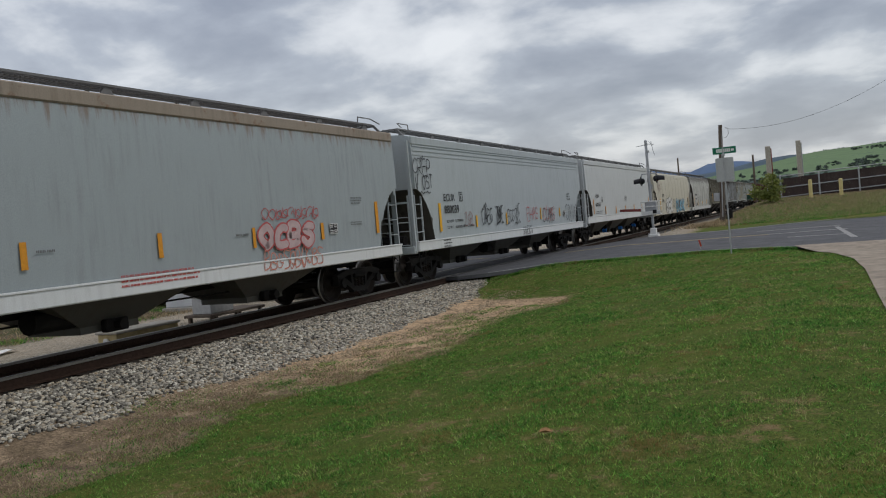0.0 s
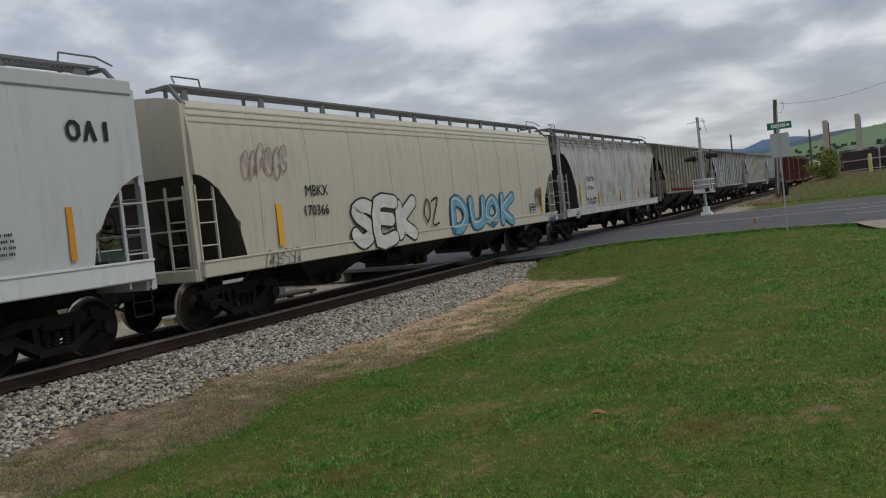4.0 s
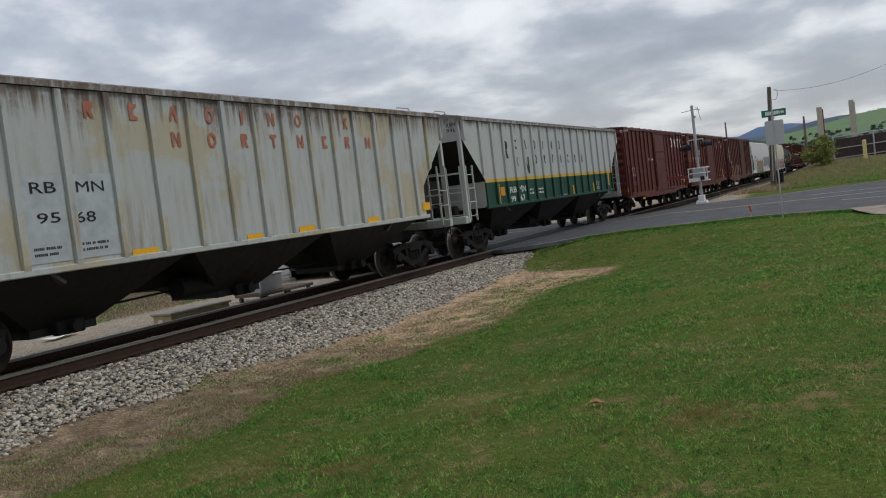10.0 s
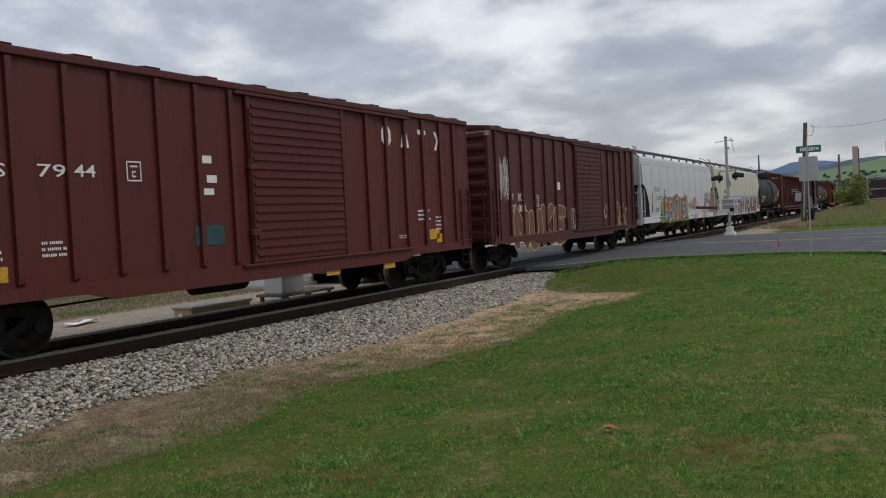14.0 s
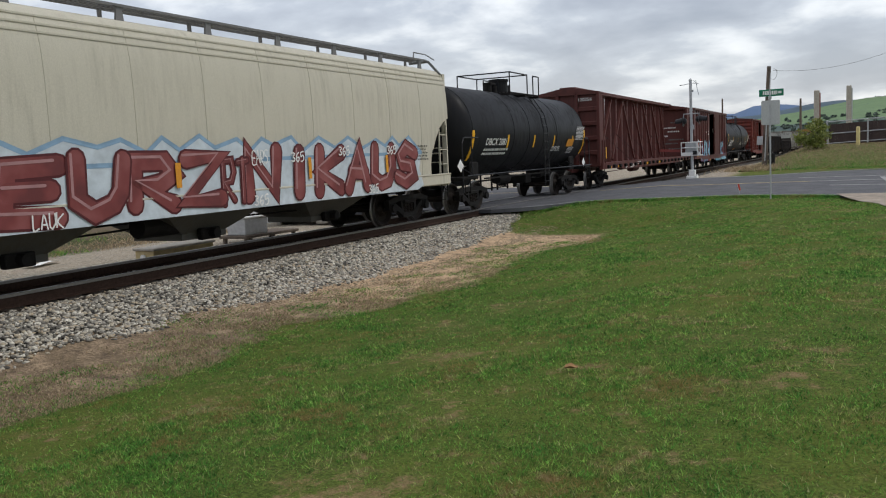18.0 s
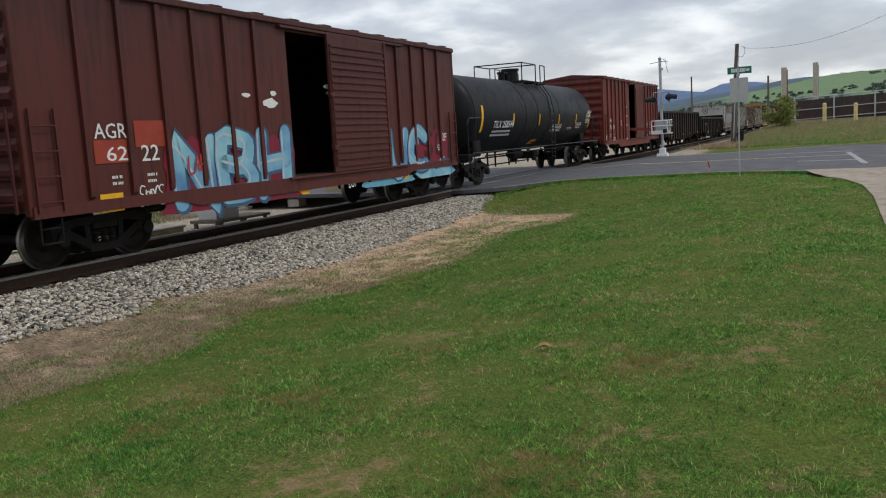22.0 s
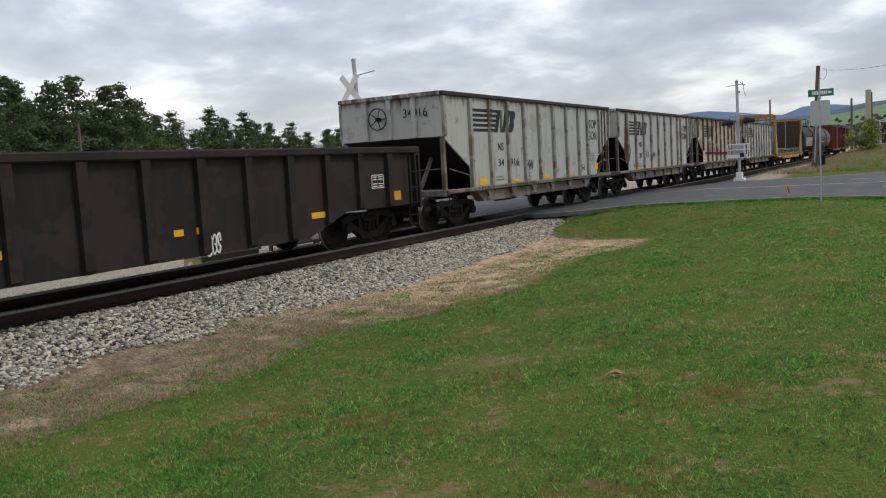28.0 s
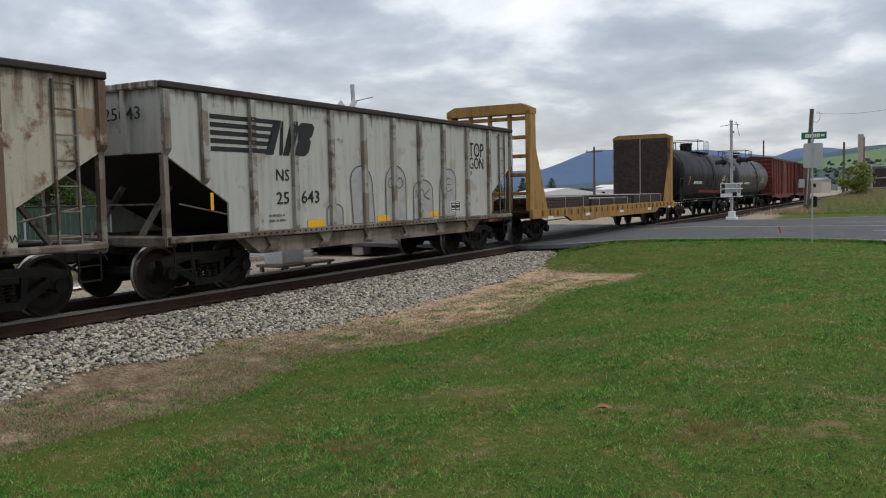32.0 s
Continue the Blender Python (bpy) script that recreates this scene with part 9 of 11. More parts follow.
MOTLEY = spotted("orange_teal_and_red_spray_paint", ((0.32, (0.20, 0.03, 0.06)), (0.43, (0.36, 0.09, 0.03)), (0.49, (0.42, 0.22, 0.05)), (0.53, (0.09, 0.27, 0.28)), (0.64, (0.05, 0.16, 0.24))), 2.6)
BLUEFADE = spotted("sky_blue_and_blue_spray_paint", ((0.34, (0.08, 0.20, 0.38)), (0.46, (0.16, 0.36, 0.52)), (0.56, (0.20, 0.44, 0.54)), (0.68, (0.30, 0.52, 0.58))), 1.1)
BROWN = paint("dark_brown_primer_paint", (0.06, 0.028, 0.02), 0.3, 0.3)
_seed = [100]


def seed():
    _seed[0] += 1
    return _seed[0]


def sized_text(words, w, h, mat):
    me = text_mesh(words, 1.0, mat, 0.0 if "M" in words or "W" in words or "N" in words else 0.004)
    co = np.empty(len(me.vertices) * 3)
    me.vertices.foreach_get("co", co)
    co = co.reshape(-1, 3)
    lo, hi = co.min(0), co.max(0)
    sx, sy = w / (hi[0] - lo[0]), h / (hi[1] - lo[1])
    return me, Matrix.Diagonal((sx, sy, 1, 1)) @ Matrix.Translation((-lo[0], -lo[1], 0))


def put(k, words, y, z, w, h, mat, x):
    me, m = sized_text(words, w, h, mat)
    ob = part("lettering", me, None, CARS[k][0])
    ob.matrix_basis = pose(x + 0.004, y, z, 90, 0, 90) @ m


def put_end(k, words, x, z, w, h, inset, mat):
    car, half = CARS[k]
    me, m = sized_text(words, w, h, mat)
    ob = part("lettering", me, None, car)
    y = (-half + inset - 0.06 - OFF_MIDDLE[k]) / PITCH[k]
    ob.matrix_basis = pose(x, y, z, 90, 0, 0) @ m
    if k in (4, 5, 6, 8):
        # pale patch under the number
        bm = bmesh.new()
        box(bm, x - 0.10, x + w + 0.10, y + 0.004, y + 0.012, z - 0.055, z + h + 0.055)
        part("number_patch", bm, PLATE, car)


def tape(k, y, z, w, h, mat, x):
    bm = bmesh.new()
    if mat is W and k in (16, 18):
        # daubs of paint over old marks, ragged at the edge
        rng = random.Random(int(100 * (y + 20) + 7 * z))
        ring = [(y + w / 2 + w * 0.56 * math.cos(a) * rng.uniform(0.7, 1.1), z + h / 2 + h * 0.62 * math.sin(a) * rng.uniform(0.65, 1.1)) for a in [math.pi * q / 7 for q in range(14)]]
        bm.faces.new([bm.verts.new((x + 0.004, *p)) for p in ring])
        part("painted_patch", bm, mat, CARS[k][0], "ragged daub of white paint")
        return
    box(bm, x - 0.002, x + 0.004, y, y + w, z, z + h)
    part("reflector_strip" if mat in (Y, O, DY) else "painted_patch", bm, mat, CARS[k][0])


def fine(k, y, z, w, h, n, mat, x):
    bars(CARS[k][0], y, z, w, h, n, mat, x + 0.003, seed())


def panel(k, y, z, w, h, x):
    plate_box(CARS[k][0], y, z, w, h, x + 0.003)


def plate(k, y, z, w, mat, x):
    square_mark(CARS[k][0], y, z, w, mat, x + 0.003)


def spray(k, y, z, w, h, mat, n, line, x):
    scrawl(CARS[k][0], y, y + w, z, z + h, mat, seed(), n, line, x + 0.006)


def clipped(ring, s0, s1):
    """The part of a flat outline that lies between two places along the car."""
    for edge, keep in ((s0, 1), (s1, -1)):
        out = []
        for p, q in zip(ring, ring[1:] + ring[:1]):
            a, b = keep * (p[0] - edge) >= 0, keep * (q[0] - edge) >= 0
            if a:
                out.append(p)
            if a != b:
                f = (edge - p[0]) / (q[0] - p[0])
                out.append((edge, p[1] + f * (q[1] - p[1])))
        ring = out
        if len(ring) < 3:
            return []
    return ring


def emblem(k, y, z, w, h):
    """The railroad's emblem as plain shapes: five bars that run into two slanted blocks, also over the ribs."""
    car, half = CARS[k]
    d, p = OFF_MIDDLE[k], PITCH[k]
    ys = [(v - d) / p for v in gon_ribs(half, GON_SHIFT[k - 21], d, p)]
    rings = []
    for j in range(5):
        z0 = z + h * (0.03 + j / 5)
        rings.append(("emblem_bar", [[(y, z0), (y + w * (0.50 + 0.03 * j), z0), (y + w * (0.51 + 0.03 * j), z0 + h * 0.12), (y, z0 + h * 0.12)]]))
    slant = 0.10
    rings.append(("emblem_block", [[(y + w * (a + slant * (v - 0.5)), z + h * v) for a, v in q] for q in (((0.54, 0), (0.62, 0), (0.62, 0.95), (0.54, 0.95)), ((0.625, 0.95), (0.64, 0.95), (0.71, 0.12), (0.71, 0), (0.68, 0), (0.625, 0.72)), ((0.715, 0), (0.78, 0), (0.78, 0.95), (0.715, 0.95)))]))
    wave = [(0.81, 0.0), (0.95, 0.0), (0.985, 0.12), (0.985, 0.42), (0.96, 0.52), (0.985, 0.60), (0.985, 0.85), (0.95, 0.95), (0.83, 0.95), (0.80, 0.83), (0.80, 0.52), (0.83, 0.42), (0.80, 0.36), (0.80, 0.12)]
    rings.append(("emblem_block", [[(y + w * (a + slant * (v - 0.5)), z + h * v) for a, v in wave]]))
    for name, faces in rings:
        bm = bmesh.new()
        for ring in faces:
            for x, s0, s1 in [(1.545, -99, 99)] + [(1.630, yr - 0.066, yr + 0.066) for yr in ys]:
                cut = clipped(ring, s0, s1)
                if cut:
                    bm.faces.new([bm.verts.new((x, *q)) for q in cut])
        part(name, bm, K, car)


SHAPES = {"o": [(0.3, 0), (0.7, 0), (1, 0.25), (1, 0.75), (0.7, 1), (0.3, 1), (0, 0.75), (0, 0.25)], "a": [(0, 0), (0.28, 0), (0.5, 0.6), (0.72, 0), (1, 0), (0.64, 1), (0.36, 1)],
          "t": [(0.36, 0), (0.64, 0), (0.66, 0.72), (1, 0.78), (1, 1), (0, 1), (0, 0.78), (0.34, 0.72)], "x": [(0, 0), (0.3, 0), (0.5, 0.36), (0.7, 0), (1, 0), (0.64, 0.5), (1, 1), (0.7, 1), (0.5, 0.64), (0.3, 1), (0, 1), (0.36, 0.5)],
          "i": [(0.34, 0), (0.66, 0), (0.66, 1), (0.34, 1)], "n": [(0, 0), (0.24, 0), (0.3, 0.7), (0.72, 0), (1, 0), (1, 1), (0.76, 1), (0.7, 0.3), (0.28, 1), (0, 1)],
          "e": [(0.1, 0), (0.9, 0), (0.9, 0.2), (0.45, 0.3), (0.45, 0.7), (0.9, 0.8), (0.9, 1), (0.1, 1)], "r": [(0.1, 0), (0.36, 0), (0.36, 0.42), (0.7, 0), (1, 0), (0.72, 0.48), (0.95, 0.62), (0.95, 0.88), (0.8, 1), (0.1, 1)]}


def owner_shapes(k, kinds, y, z, pitch, w, h, mat, x):
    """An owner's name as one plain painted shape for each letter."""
    for j, c in enumerate(kinds):
        if c == " ":
            continue
        ring = [(y + pitch * j + w * a, z + h * b) for a, b in SHAPES[c]]
        bm = bmesh.new()
        if c == "o":
            my, mz = y + pitch * j + w / 2, z + h / 2
            out = [bm.verts.new((x + 0.004, *p)) for p in ring]
            core = [bm.verts.new((x + 0.004, my + (p[0] - my) * 0.50, mz + (p[1] - mz) * 0.62)) for p in ring]
            n = len(ring)
            for i in range(n):
                bm.faces.new((out[i], out[(i + 1) % n], core[(i + 1) % n], core[i]))
        else:
            bm.faces.new([bm.verts.new((x + 0.004, *p)) for p in ring])
        part("owner_mark", bm, mat, CARS[k][0])


def arch(k, y, z, w, h, fill, line, lw, x, feet=True, lean=0.0):
    """A tall round-headed sprayed outline, hollow or filled."""
    pts = [(y, z)] + [(y + w / 2 - w / 2 * math.cos(a) + lean * (0.7 + 0.3 * math.sin(a)), z + h * 0.72 + h * 0.28 * math.sin(a)) for a in [math.pi * j / 10 for j in range(11)]] + [(y + w, z)]
    if fill:
        bm = bmesh.new()
        bm.faces.new([bm.verts.new((x + 0.003, *p)) for p in pts])
        part("graffiti", bm, fill, CARS[k][0], "rounded sprayed graffiti shapes")
    bm = bmesh.new()
    ribbon(bm, pts + ([pts[0]] if feet else []), lw, x + 0.006)
    part("graffiti_outline", bm, line, CARS[k][0])


def patch(k, y, z, w, h):
    """A run of dark rust: a thin neck under the top rail that widens into a drop."""
    rng = random.Random(4)
    wide = (0.45, 0.80, 0.95, 1.0, 1.0, 0.95, 0.88, 0.80, 0.70, 0.60, 0.52, 0.46, 0.42)
    left, right = [], []
    for j, v in enumerate(wide):
        zz = z + h * j / (len(wide) - 1)
        mid = y + w * 0.38
        left.append((mid - w * 0.38 * v * rng.uniform(0.92, 1.06), zz))
        right.append((mid + w * 0.62 * v * rng.uniform(0.92, 1.06), zz))
    bm = bmesh.new()
    bm.faces.new([bm.verts.new((1.543, *p)) for p in curve_pts(left, 3) + curve_pts(right[::-1], 3)])
    part("painted_patch", bm, BROWN, CARS[k][0], "dark brown run of rust")


def dress_cars():
    # blue-grey hopper
    tape(0, -2.85, 1.57, 0.11, 0.40, O, 1.618)
    tape(0, -0.23, 1.55, 0.10, 0.43, O, 1.618)
    tape(0, 2.31, 1.56, 0.09, 0.41, O, 1.618)
    tape(0, 4.75, 1.60, 0.11, 0.38, O, 1.618)
    tape(0, 7.27, 1.63, 0.14, 0.81, O, 1.618)
    fine(0, -1.10, 1.13, 1.81, 0.24, 3, RED, 1.618)
    fine(0, -2.59, 1.80, 0.36, 0.08, 1, DG, 1.618)
    fine(0, 1.80, 1.82, 0.39, 0.09, 1, DG, 1.618)
    fine(0, 6.13, 2.40, 0.52, 0.19, 3, DG, 1.618)
    fine(0, 6.05, 1.88, 0.52, 0.11, 2, DG, 1.618)
    panel(0, 5.10, 1.71, 0.33, 0.24, 1.618)
    spray(0, 2.65, 2.11, 2.05, 0.26, PINK, 7, 0.022, 1.618)
    sprayed_word(CARS[0][0], "OCBS", 2.49, 1.46, 1.95, 0.58, (("graffiti_outline", PINK, 0.07, 0, 0, 0.003), ("graffiti", PALE_PINK, 0.0, 0, 0, 0.008)), 1.620, 5, 0.36, 0.08)
    spray(0, 2.61, 1.06, 2.12, 0.43, PINK2, 8, 0.030, 1.618)
    # pale grey hopper
    put(1, "ECUX", -7.15, 2.40, 0.80, 0.23, K, 1.618)
    put(1, "880039", -7.16, 2.02, 1.07, 0.26, K, 1.618)
    tagged_word(1, "CREP", -9.05, 3.20, 1.18, 0.46, K, 0.032, 1.618)
    tagged_word(1, "V OST", -8.98, 2.78, 1.15, 0.42, K, 0.030, 1.618, 3)
    tagged_word(1, "~~", -8.72, 2.58, 0.75, 0.18, K, 0.028, 1.618, 4)
    tagged_word(1, "^", -8.55, 3.62, 0.25, 0.14, K, 0.024, 1.618, 5)
    tagged_word(1, "ZSRL", -5.70, 1.60, 0.85, 0.40, MAUVE, 0.030, 1.618, 6, 0.12)
    tagged_word(1, "CAEG", -4.28, 1.62, 1.00, 0.52, K, 0.042, 1.618, 7, 0.10)
    tagged_word(1, "^", -4.05, 2.16, 0.36, 0.16, K, 0.030, 1.618, 8)
    tagged_word(1, "ZBKE", -2.93, 1.60, 0.72, 0.58, K, 0.042, 1.618, 9, 0.12)
    tagged_word(1, "ECG", -1.80, 1.58, 0.68, 0.48, K, 0.034, 1.618, 10, 0.10)
    tagged_word(1, "SKE", -1.05, 1.50, 0.64, 0.66, K, 0.030, 1.618, 11, 0.12)
    tagged_word(1, "EHAS", 0.35, 1.60, 1.35, 0.50, PINK, 0.030, 1.618, 12, 0.10)
    tagged_word(1, "COMG", 2.30, 1.42, 1.60, 0.60, K, 0.030, 1.618, 13, 0.08)
    tagged_word(1, "CUMG", 2.40, 1.52, 1.62, 0.55, RED, 0.026, 1.618, 14, 0.10)
    tagged_word(1, "COUIK", 5.62, 1.42, 1.75, 0.72, K, 0.034, 1.618, 15, 0.10)
    tagged_word(1, "SNEKS", -0.25, 1.05, 1.15, 0.32, K, 0.026, 1.618, 16, 0.12)
    put(1, "LD LMT  217900LB", -7.05, 1.74, 1.22, 0.085, K, 1.618)
    put(1, "LT WT    68100LB NEW 11-1996", -7.05, 1.55, 2.00, 0.085, K, 1.618)
    plate(1, -6.00, 2.39, 0.26, K, 1.618)
    tape(1, -7.57, 1.49, 0.15, 0.86, Y, 1.618)
    tape(1, -4.77, 1.52, 0.12, 0.38, Y, 1.618)
    tape(1, -1.94, 1.50, 0.09, 0.43, Y, 1.618)
    tape(1, 2.02, 1.58, 0.10, 0.45, Y, 1.618)
    tape(1, 4.65, 1.61, 0.12, 0.37, Y, 1.618)
    fine(1, 5.94, 2.33, 0.53, 0.35, 3, K, 1.618)
    fine(1, -7.41, 1.01, 0.61, 0.28, 3, K, 1.618)
    panel(1, 5.24, 1.61, 0.29, 0.25, 1.618)
    put_end(1, "ECUX", -0.66, 4.30, 0.47, 0.13, 0.56, K)
    put_end(1, "880039", -0.68, 4.14, 0.56, 0.13, 0.56, K)
    # off-white hopper
    put(2, "CAIX", -7.18, 2.38, 0.65, 0.19, K, 1.618)
    put(2, "600263", -7.28, 1.92, 0.99, 0.21, K, 1.618)
    plate(2, -5.96, 2.14, 0.24, K, 1.618)
    fine(2, -7.35, 1.55, 1.50, 0.19, 2, K, 1.618)
    tape(2, -7.74, 1.55, 0.10, 0.75, O, 1.618)
    tape(2, -5.29, 1.49, 0.12, 0.41, O, 1.618)
    tape(2, -2.80, 1.47, 0.11, 0.40, O, 1.618)
    tape(2, -0.34, 1.54, 0.13, 0.34, O, 1.618)
    tape(2, 2.12, 1.56, 0.15, 0.33, O, 1.618)
    tape(2, 4.55, 1.55, 0.11, 0.33, O, 1.618)
    fine(2, -0.43, 2.18, 0.69, 0.31, 4, K, 1.618)
    owner_shapes(2, "oai", 7.16, 3.30, 0.28, 0.24, 0.30, K, 1.618)
    fine(2, -2.41, 1.58, 0.78, 0.05, 1, K, 1.618)
    fine(2, 0.40, 1.55, 0.82, 0.06, 1, K, 1.618)
    fine(2, 5.70, 1.71, 0.54, 0.35, 4, K, 1.618)
    tape(2, 7.00, 1.55, 0.10, 0.78, O, 1.618)
    put_end(2, "600263", 0.53, 3.89, 0.45, 0.13, 0.56, K)
    # cream hopper
    put(3, "MBKX", -6.16, 2.31, 0.76, 0.22, K, 1.618)
    put(3, "170366", -6.24, 1.90, 0.81, 0.22, K, 1.618)
    tape(3, -7.13, 1.36, 0.14, 0.83, Y, 1.618)
    spray(3, -7.96, 2.68, 1.33, 0.66, MAUVE, 5, 0.030, 1.618)
    spray(3, -7.56, 0.99, 1.01, 0.30, DG, 5, 0.020, 1.618)
    sprayed_word(CARS[3][0], "SEK", -4.71, 1.02, 2.90, 1.15, (("graffiti_outline", K, 0.09, 0, 0, 0.003), ("graffiti", PALE, 0.0, 0, 0, 0.008)), 1.620, 15, 0.36, 0.07)
    tagged_word(3, "OZ", -1.43, 1.44, 0.86, 0.61, K, 0.050, 1.618, 3)
    sprayed_word(CARS[3][0], "DUOK", 0.09, 1.05, 4.25, 1.00, (("graffiti_outline", NAVY, 0.09, 0, 0, 0.003), ("graffiti", SKYBLUE, 0.0, 0, 0, 0.008), ("graffiti_shade", PALE, -10, -0.28, 0.25, 0.0125)), 1.620, 16, 0.38, 0.07)
    tagged_word(3, "O^", 6.28, 1.55, 0.55, 0.55, K, 0.035, 1.618, 5)
    tagged_word(3, "HWK", 7.40, 0.95, 0.80, 0.24, NAVY, 0.045, 1.618, 6)
    spray(3, 6.32, 1.85, 0.55, 0.33, K, 4, 0.025, 1.618)
    panel(3, 5.78, 1.38, 0.49, 0.31, 1.618)
    tape(3, 6.83, 1.33, 0.11, 0.88, Y, 1.618)
    # stained hopper
    tape(4, -4.54, 1.57, 1.21, 0.96, PLATE, 1.616)
    put(4, "RBMN", -4.36, 2.30, 0.95, 0.20, K, 1.618)
    put(4, "9964", -4.36, 1.95, 0.79, 0.17, K, 1.618)
    put(4, "LD. LMT. 194600", -4.50, 1.55, 1.16, 0.095, K, 1.618)
    put(4, "LT. WT.   68400", -4.50, 1.39, 1.10, 0.095, K, 1.618)
    tape(4, -5.29, 1.39, 0.12, 0.86, Y, 1.618)
    tape(4, -2.97, 1.37, 0.13, 0.45, Y, 1.618)
    tape(4, 0.25, 1.39, 0.14, 0.45, Y, 1.618)
    tape(4, 3.45, 1.45, 0.15, 0.42, Y, 1.618)
    panel(4, -6.00, 0.91, 0.39, 0.26, 1.618)
    spray(4, -0.93, 1.72, 0.44, 0.24, DG, 2, 0.020, 1.618)
    fine(4, 4.98, 1.55, 0.67, 0.17, 2, K, 1.618)
    put_end(4, "RBMN", 0.74, 3.86, 0.42, 0.11, 1.00, K)
    put_end(4, "9964", 0.75, 3.72, 0.37, 0.12, 1.00, K)
    # olive-grey hopper
    put(5, "RB", -4.97, 2.48, 0.44, 0.17, K, 1.556)
    put(5, "MN", -4.28, 2.48, 0.50, 0.17, K, 1.556)
    put(5, "95", -4.94, 2.04, 0.38, 0.16, K, 1.556)
    put(5, "44", -4.34, 2.02, 0.41, 0.16, K, 1.556)
    fine(5, -5.04, 1.57, 0.45, 0.20, 2, K, 1.556)
    fine(5, -4.35, 1.59, 0.58, 0.20, 2, K, 1.556)
    tape(5, -6.12, 1.60, 0.23, 0.87, Y, 1.556)
    tape(5, -2.92, 1.54, 0.12, 0.43, Y, 1.556)
    tape(5, 0.32, 1.48, 0.12, 0.48, Y, 1.556)
    tape(5, 3.75, 1.51, 0.13, 0.54, Y, 1.556)
    tape(5, 5.85, 1.60, 0.14, 0.80, Y, 1.556)
    tape(5, -3.21, 2.45, 0.22, 0.24, PALE, 1.556)
    panel(5, 4.91, 1.64, 0.50, 0.32, 1.556)
    put_end(5, "RBMN", 0.18, 4.07, 0.50, 0.11, 0.74, K)
    put_end(5, "9544", 0.22, 3.89, 0.43, 0.11, 0.74, K)
    # soot-streaked hopper
    tape(6, -5.62, 1.62, 0.71, 1.27, PALEB, 1.556)
    tape(6, -4.78, 1.57, 0.69, 1.32, PALEB, 1.556)
    put(6, "RB", -5.50, 2.51, 0.47, 0.17, K, 1.556)
    put(6, "MN", -4.68, 2.50, 0.50, 0.18, K, 1.556)
    put(6, "95", -5.46, 2.09, 0.40, 0.17, K, 1.556)
    put(6, "20", -4.63, 2.09, 0.40, 0.18, K, 1.556)
    fine(6, -4.70, 1.66, 0.55, 0.19, 2, K, 1.556)
    fine(6, -3.88, 1.58, 0.59, 0.33, 2, K, 1.556)
    tape(6, -5.50, 1.61, 0.45, 0.17, O, 1.556)
    tape(6, 0.10, 1.42, 0.54, 0.26, O, 1.556)
    tape(6, 2.63, 1.43, 0.51, 0.14, O, 1.556)
    tape(6, 5.30, 1.59, 0.36, 0.18, O, 1.556)
    tape(6, 3.61, 1.58, 0.35, 0.38, GP, 1.556)
    tape(6, 3.60, 1.42, 0.52, 0.24, PALE, 1.556)
    owner_shapes(6, "nortnern", -2.86, 3.17, 0.836, 0.22, 0.29, DG, 1.556)
    owner_shapes(6, "reaoino", -4.53, 3.58, 0.836, 0.22, 0.29, DG, 1.556)
    put_end(6, "RBMN", 1.00, 3.88, 0.47, 0.14, 0.74, K)
    put_end(6, "9520", 1.00, 3.70, 0.46, 0.14, 0.74, K)
    # yellowed hopper
    tape(7, -5.36, 1.52, 0.70, 1.25, WASHB, 1.552)
    tape(7, -4.50, 1.52, 0.74, 1.25, WASHB, 1.552)
    put(7, "RB", -5.19, 2.51, 0.41, 0.16, K, 1.556)
    put(7, "MN", -4.45, 2.50, 0.48, 0.16, K, 1.556)
    put(7, "95", -5.14, 2.08, 0.37, 0.15, K, 1.556)
    put(7, "68", -4.52, 2.05, 0.34, 0.16, K, 1.556)
    fine(7, -5.25, 1.62, 0.44, 0.17, 2, K, 1.556)
    fine(7, -4.53, 1.63, 0.50, 0.17, 2, K, 1.556)
    tape(7, -3.60, 1.43, 0.51, 0.12, Y, 1.556)
    tape(7, -0.97, 1.43, 0.43, 0.12, Y, 1.556)
    tape(7, 0.57, 1.43, 0.51, 0.14, Y, 1.556)
    tape(7, 2.94, 1.44, 0.63, 0.13, Y, 1.556)
    tape(7, 5.69, 1.57, 0.38, 0.20, Y, 1.556)
    owner_shapes(7, "nortnern", -2.49, 3.18, 0.836, 0.20, 0.26, FADED, 1.556)
    owner_shapes(7, "reaoino", -4.16, 3.61, 0.836, 0.20, 0.26, FADED, 1.556)
    owner_shapes(7, "x", 2.53, 3.61, 0.836, 0.20, 0.26, FADED, 1.556)
    owner_shapes(6, "x", 2.16, 3.58, 0.836, 0.22, 0.29, DG, 1.556)
    # green and white hopper
    put(8, "RB", -5.04, 1.77, 0.55, 0.19, W, 1.556)
    put(8, "MN", -4.28, 1.77, 0.58, 0.21, W, 1.556)
    put(8, "99", -5.01, 1.48, 0.39, 0.18, W, 1.556)
    put(8, "67", -4.24, 1.47, 0.40, 0.20, W, 1.556)
    owner_shapes(8, "r", -5.27, 2.90, 1, 0.42, 0.55, GRN, 1.556)
    owner_shapes(8, "eaoino", -4.31, 3.20, 0.846, 0.24, 0.31, GRN, 1.556)
    owner_shapes(8, "x", -4.31, 2.64, 1, 0.22, 0.28, GRN, 1.556)
    owner_shapes(8, "n", -3.57, 2.36, 1, 0.44, 0.58, GRN, 1.556)
    owner_shapes(8, "ortnern", -2.61, 2.69, 0.846, 0.24, 0.31, GRN, 1.556)
    fine(8, -3.35, 1.66, 0.42, 0.25, 2, W, 1.556)
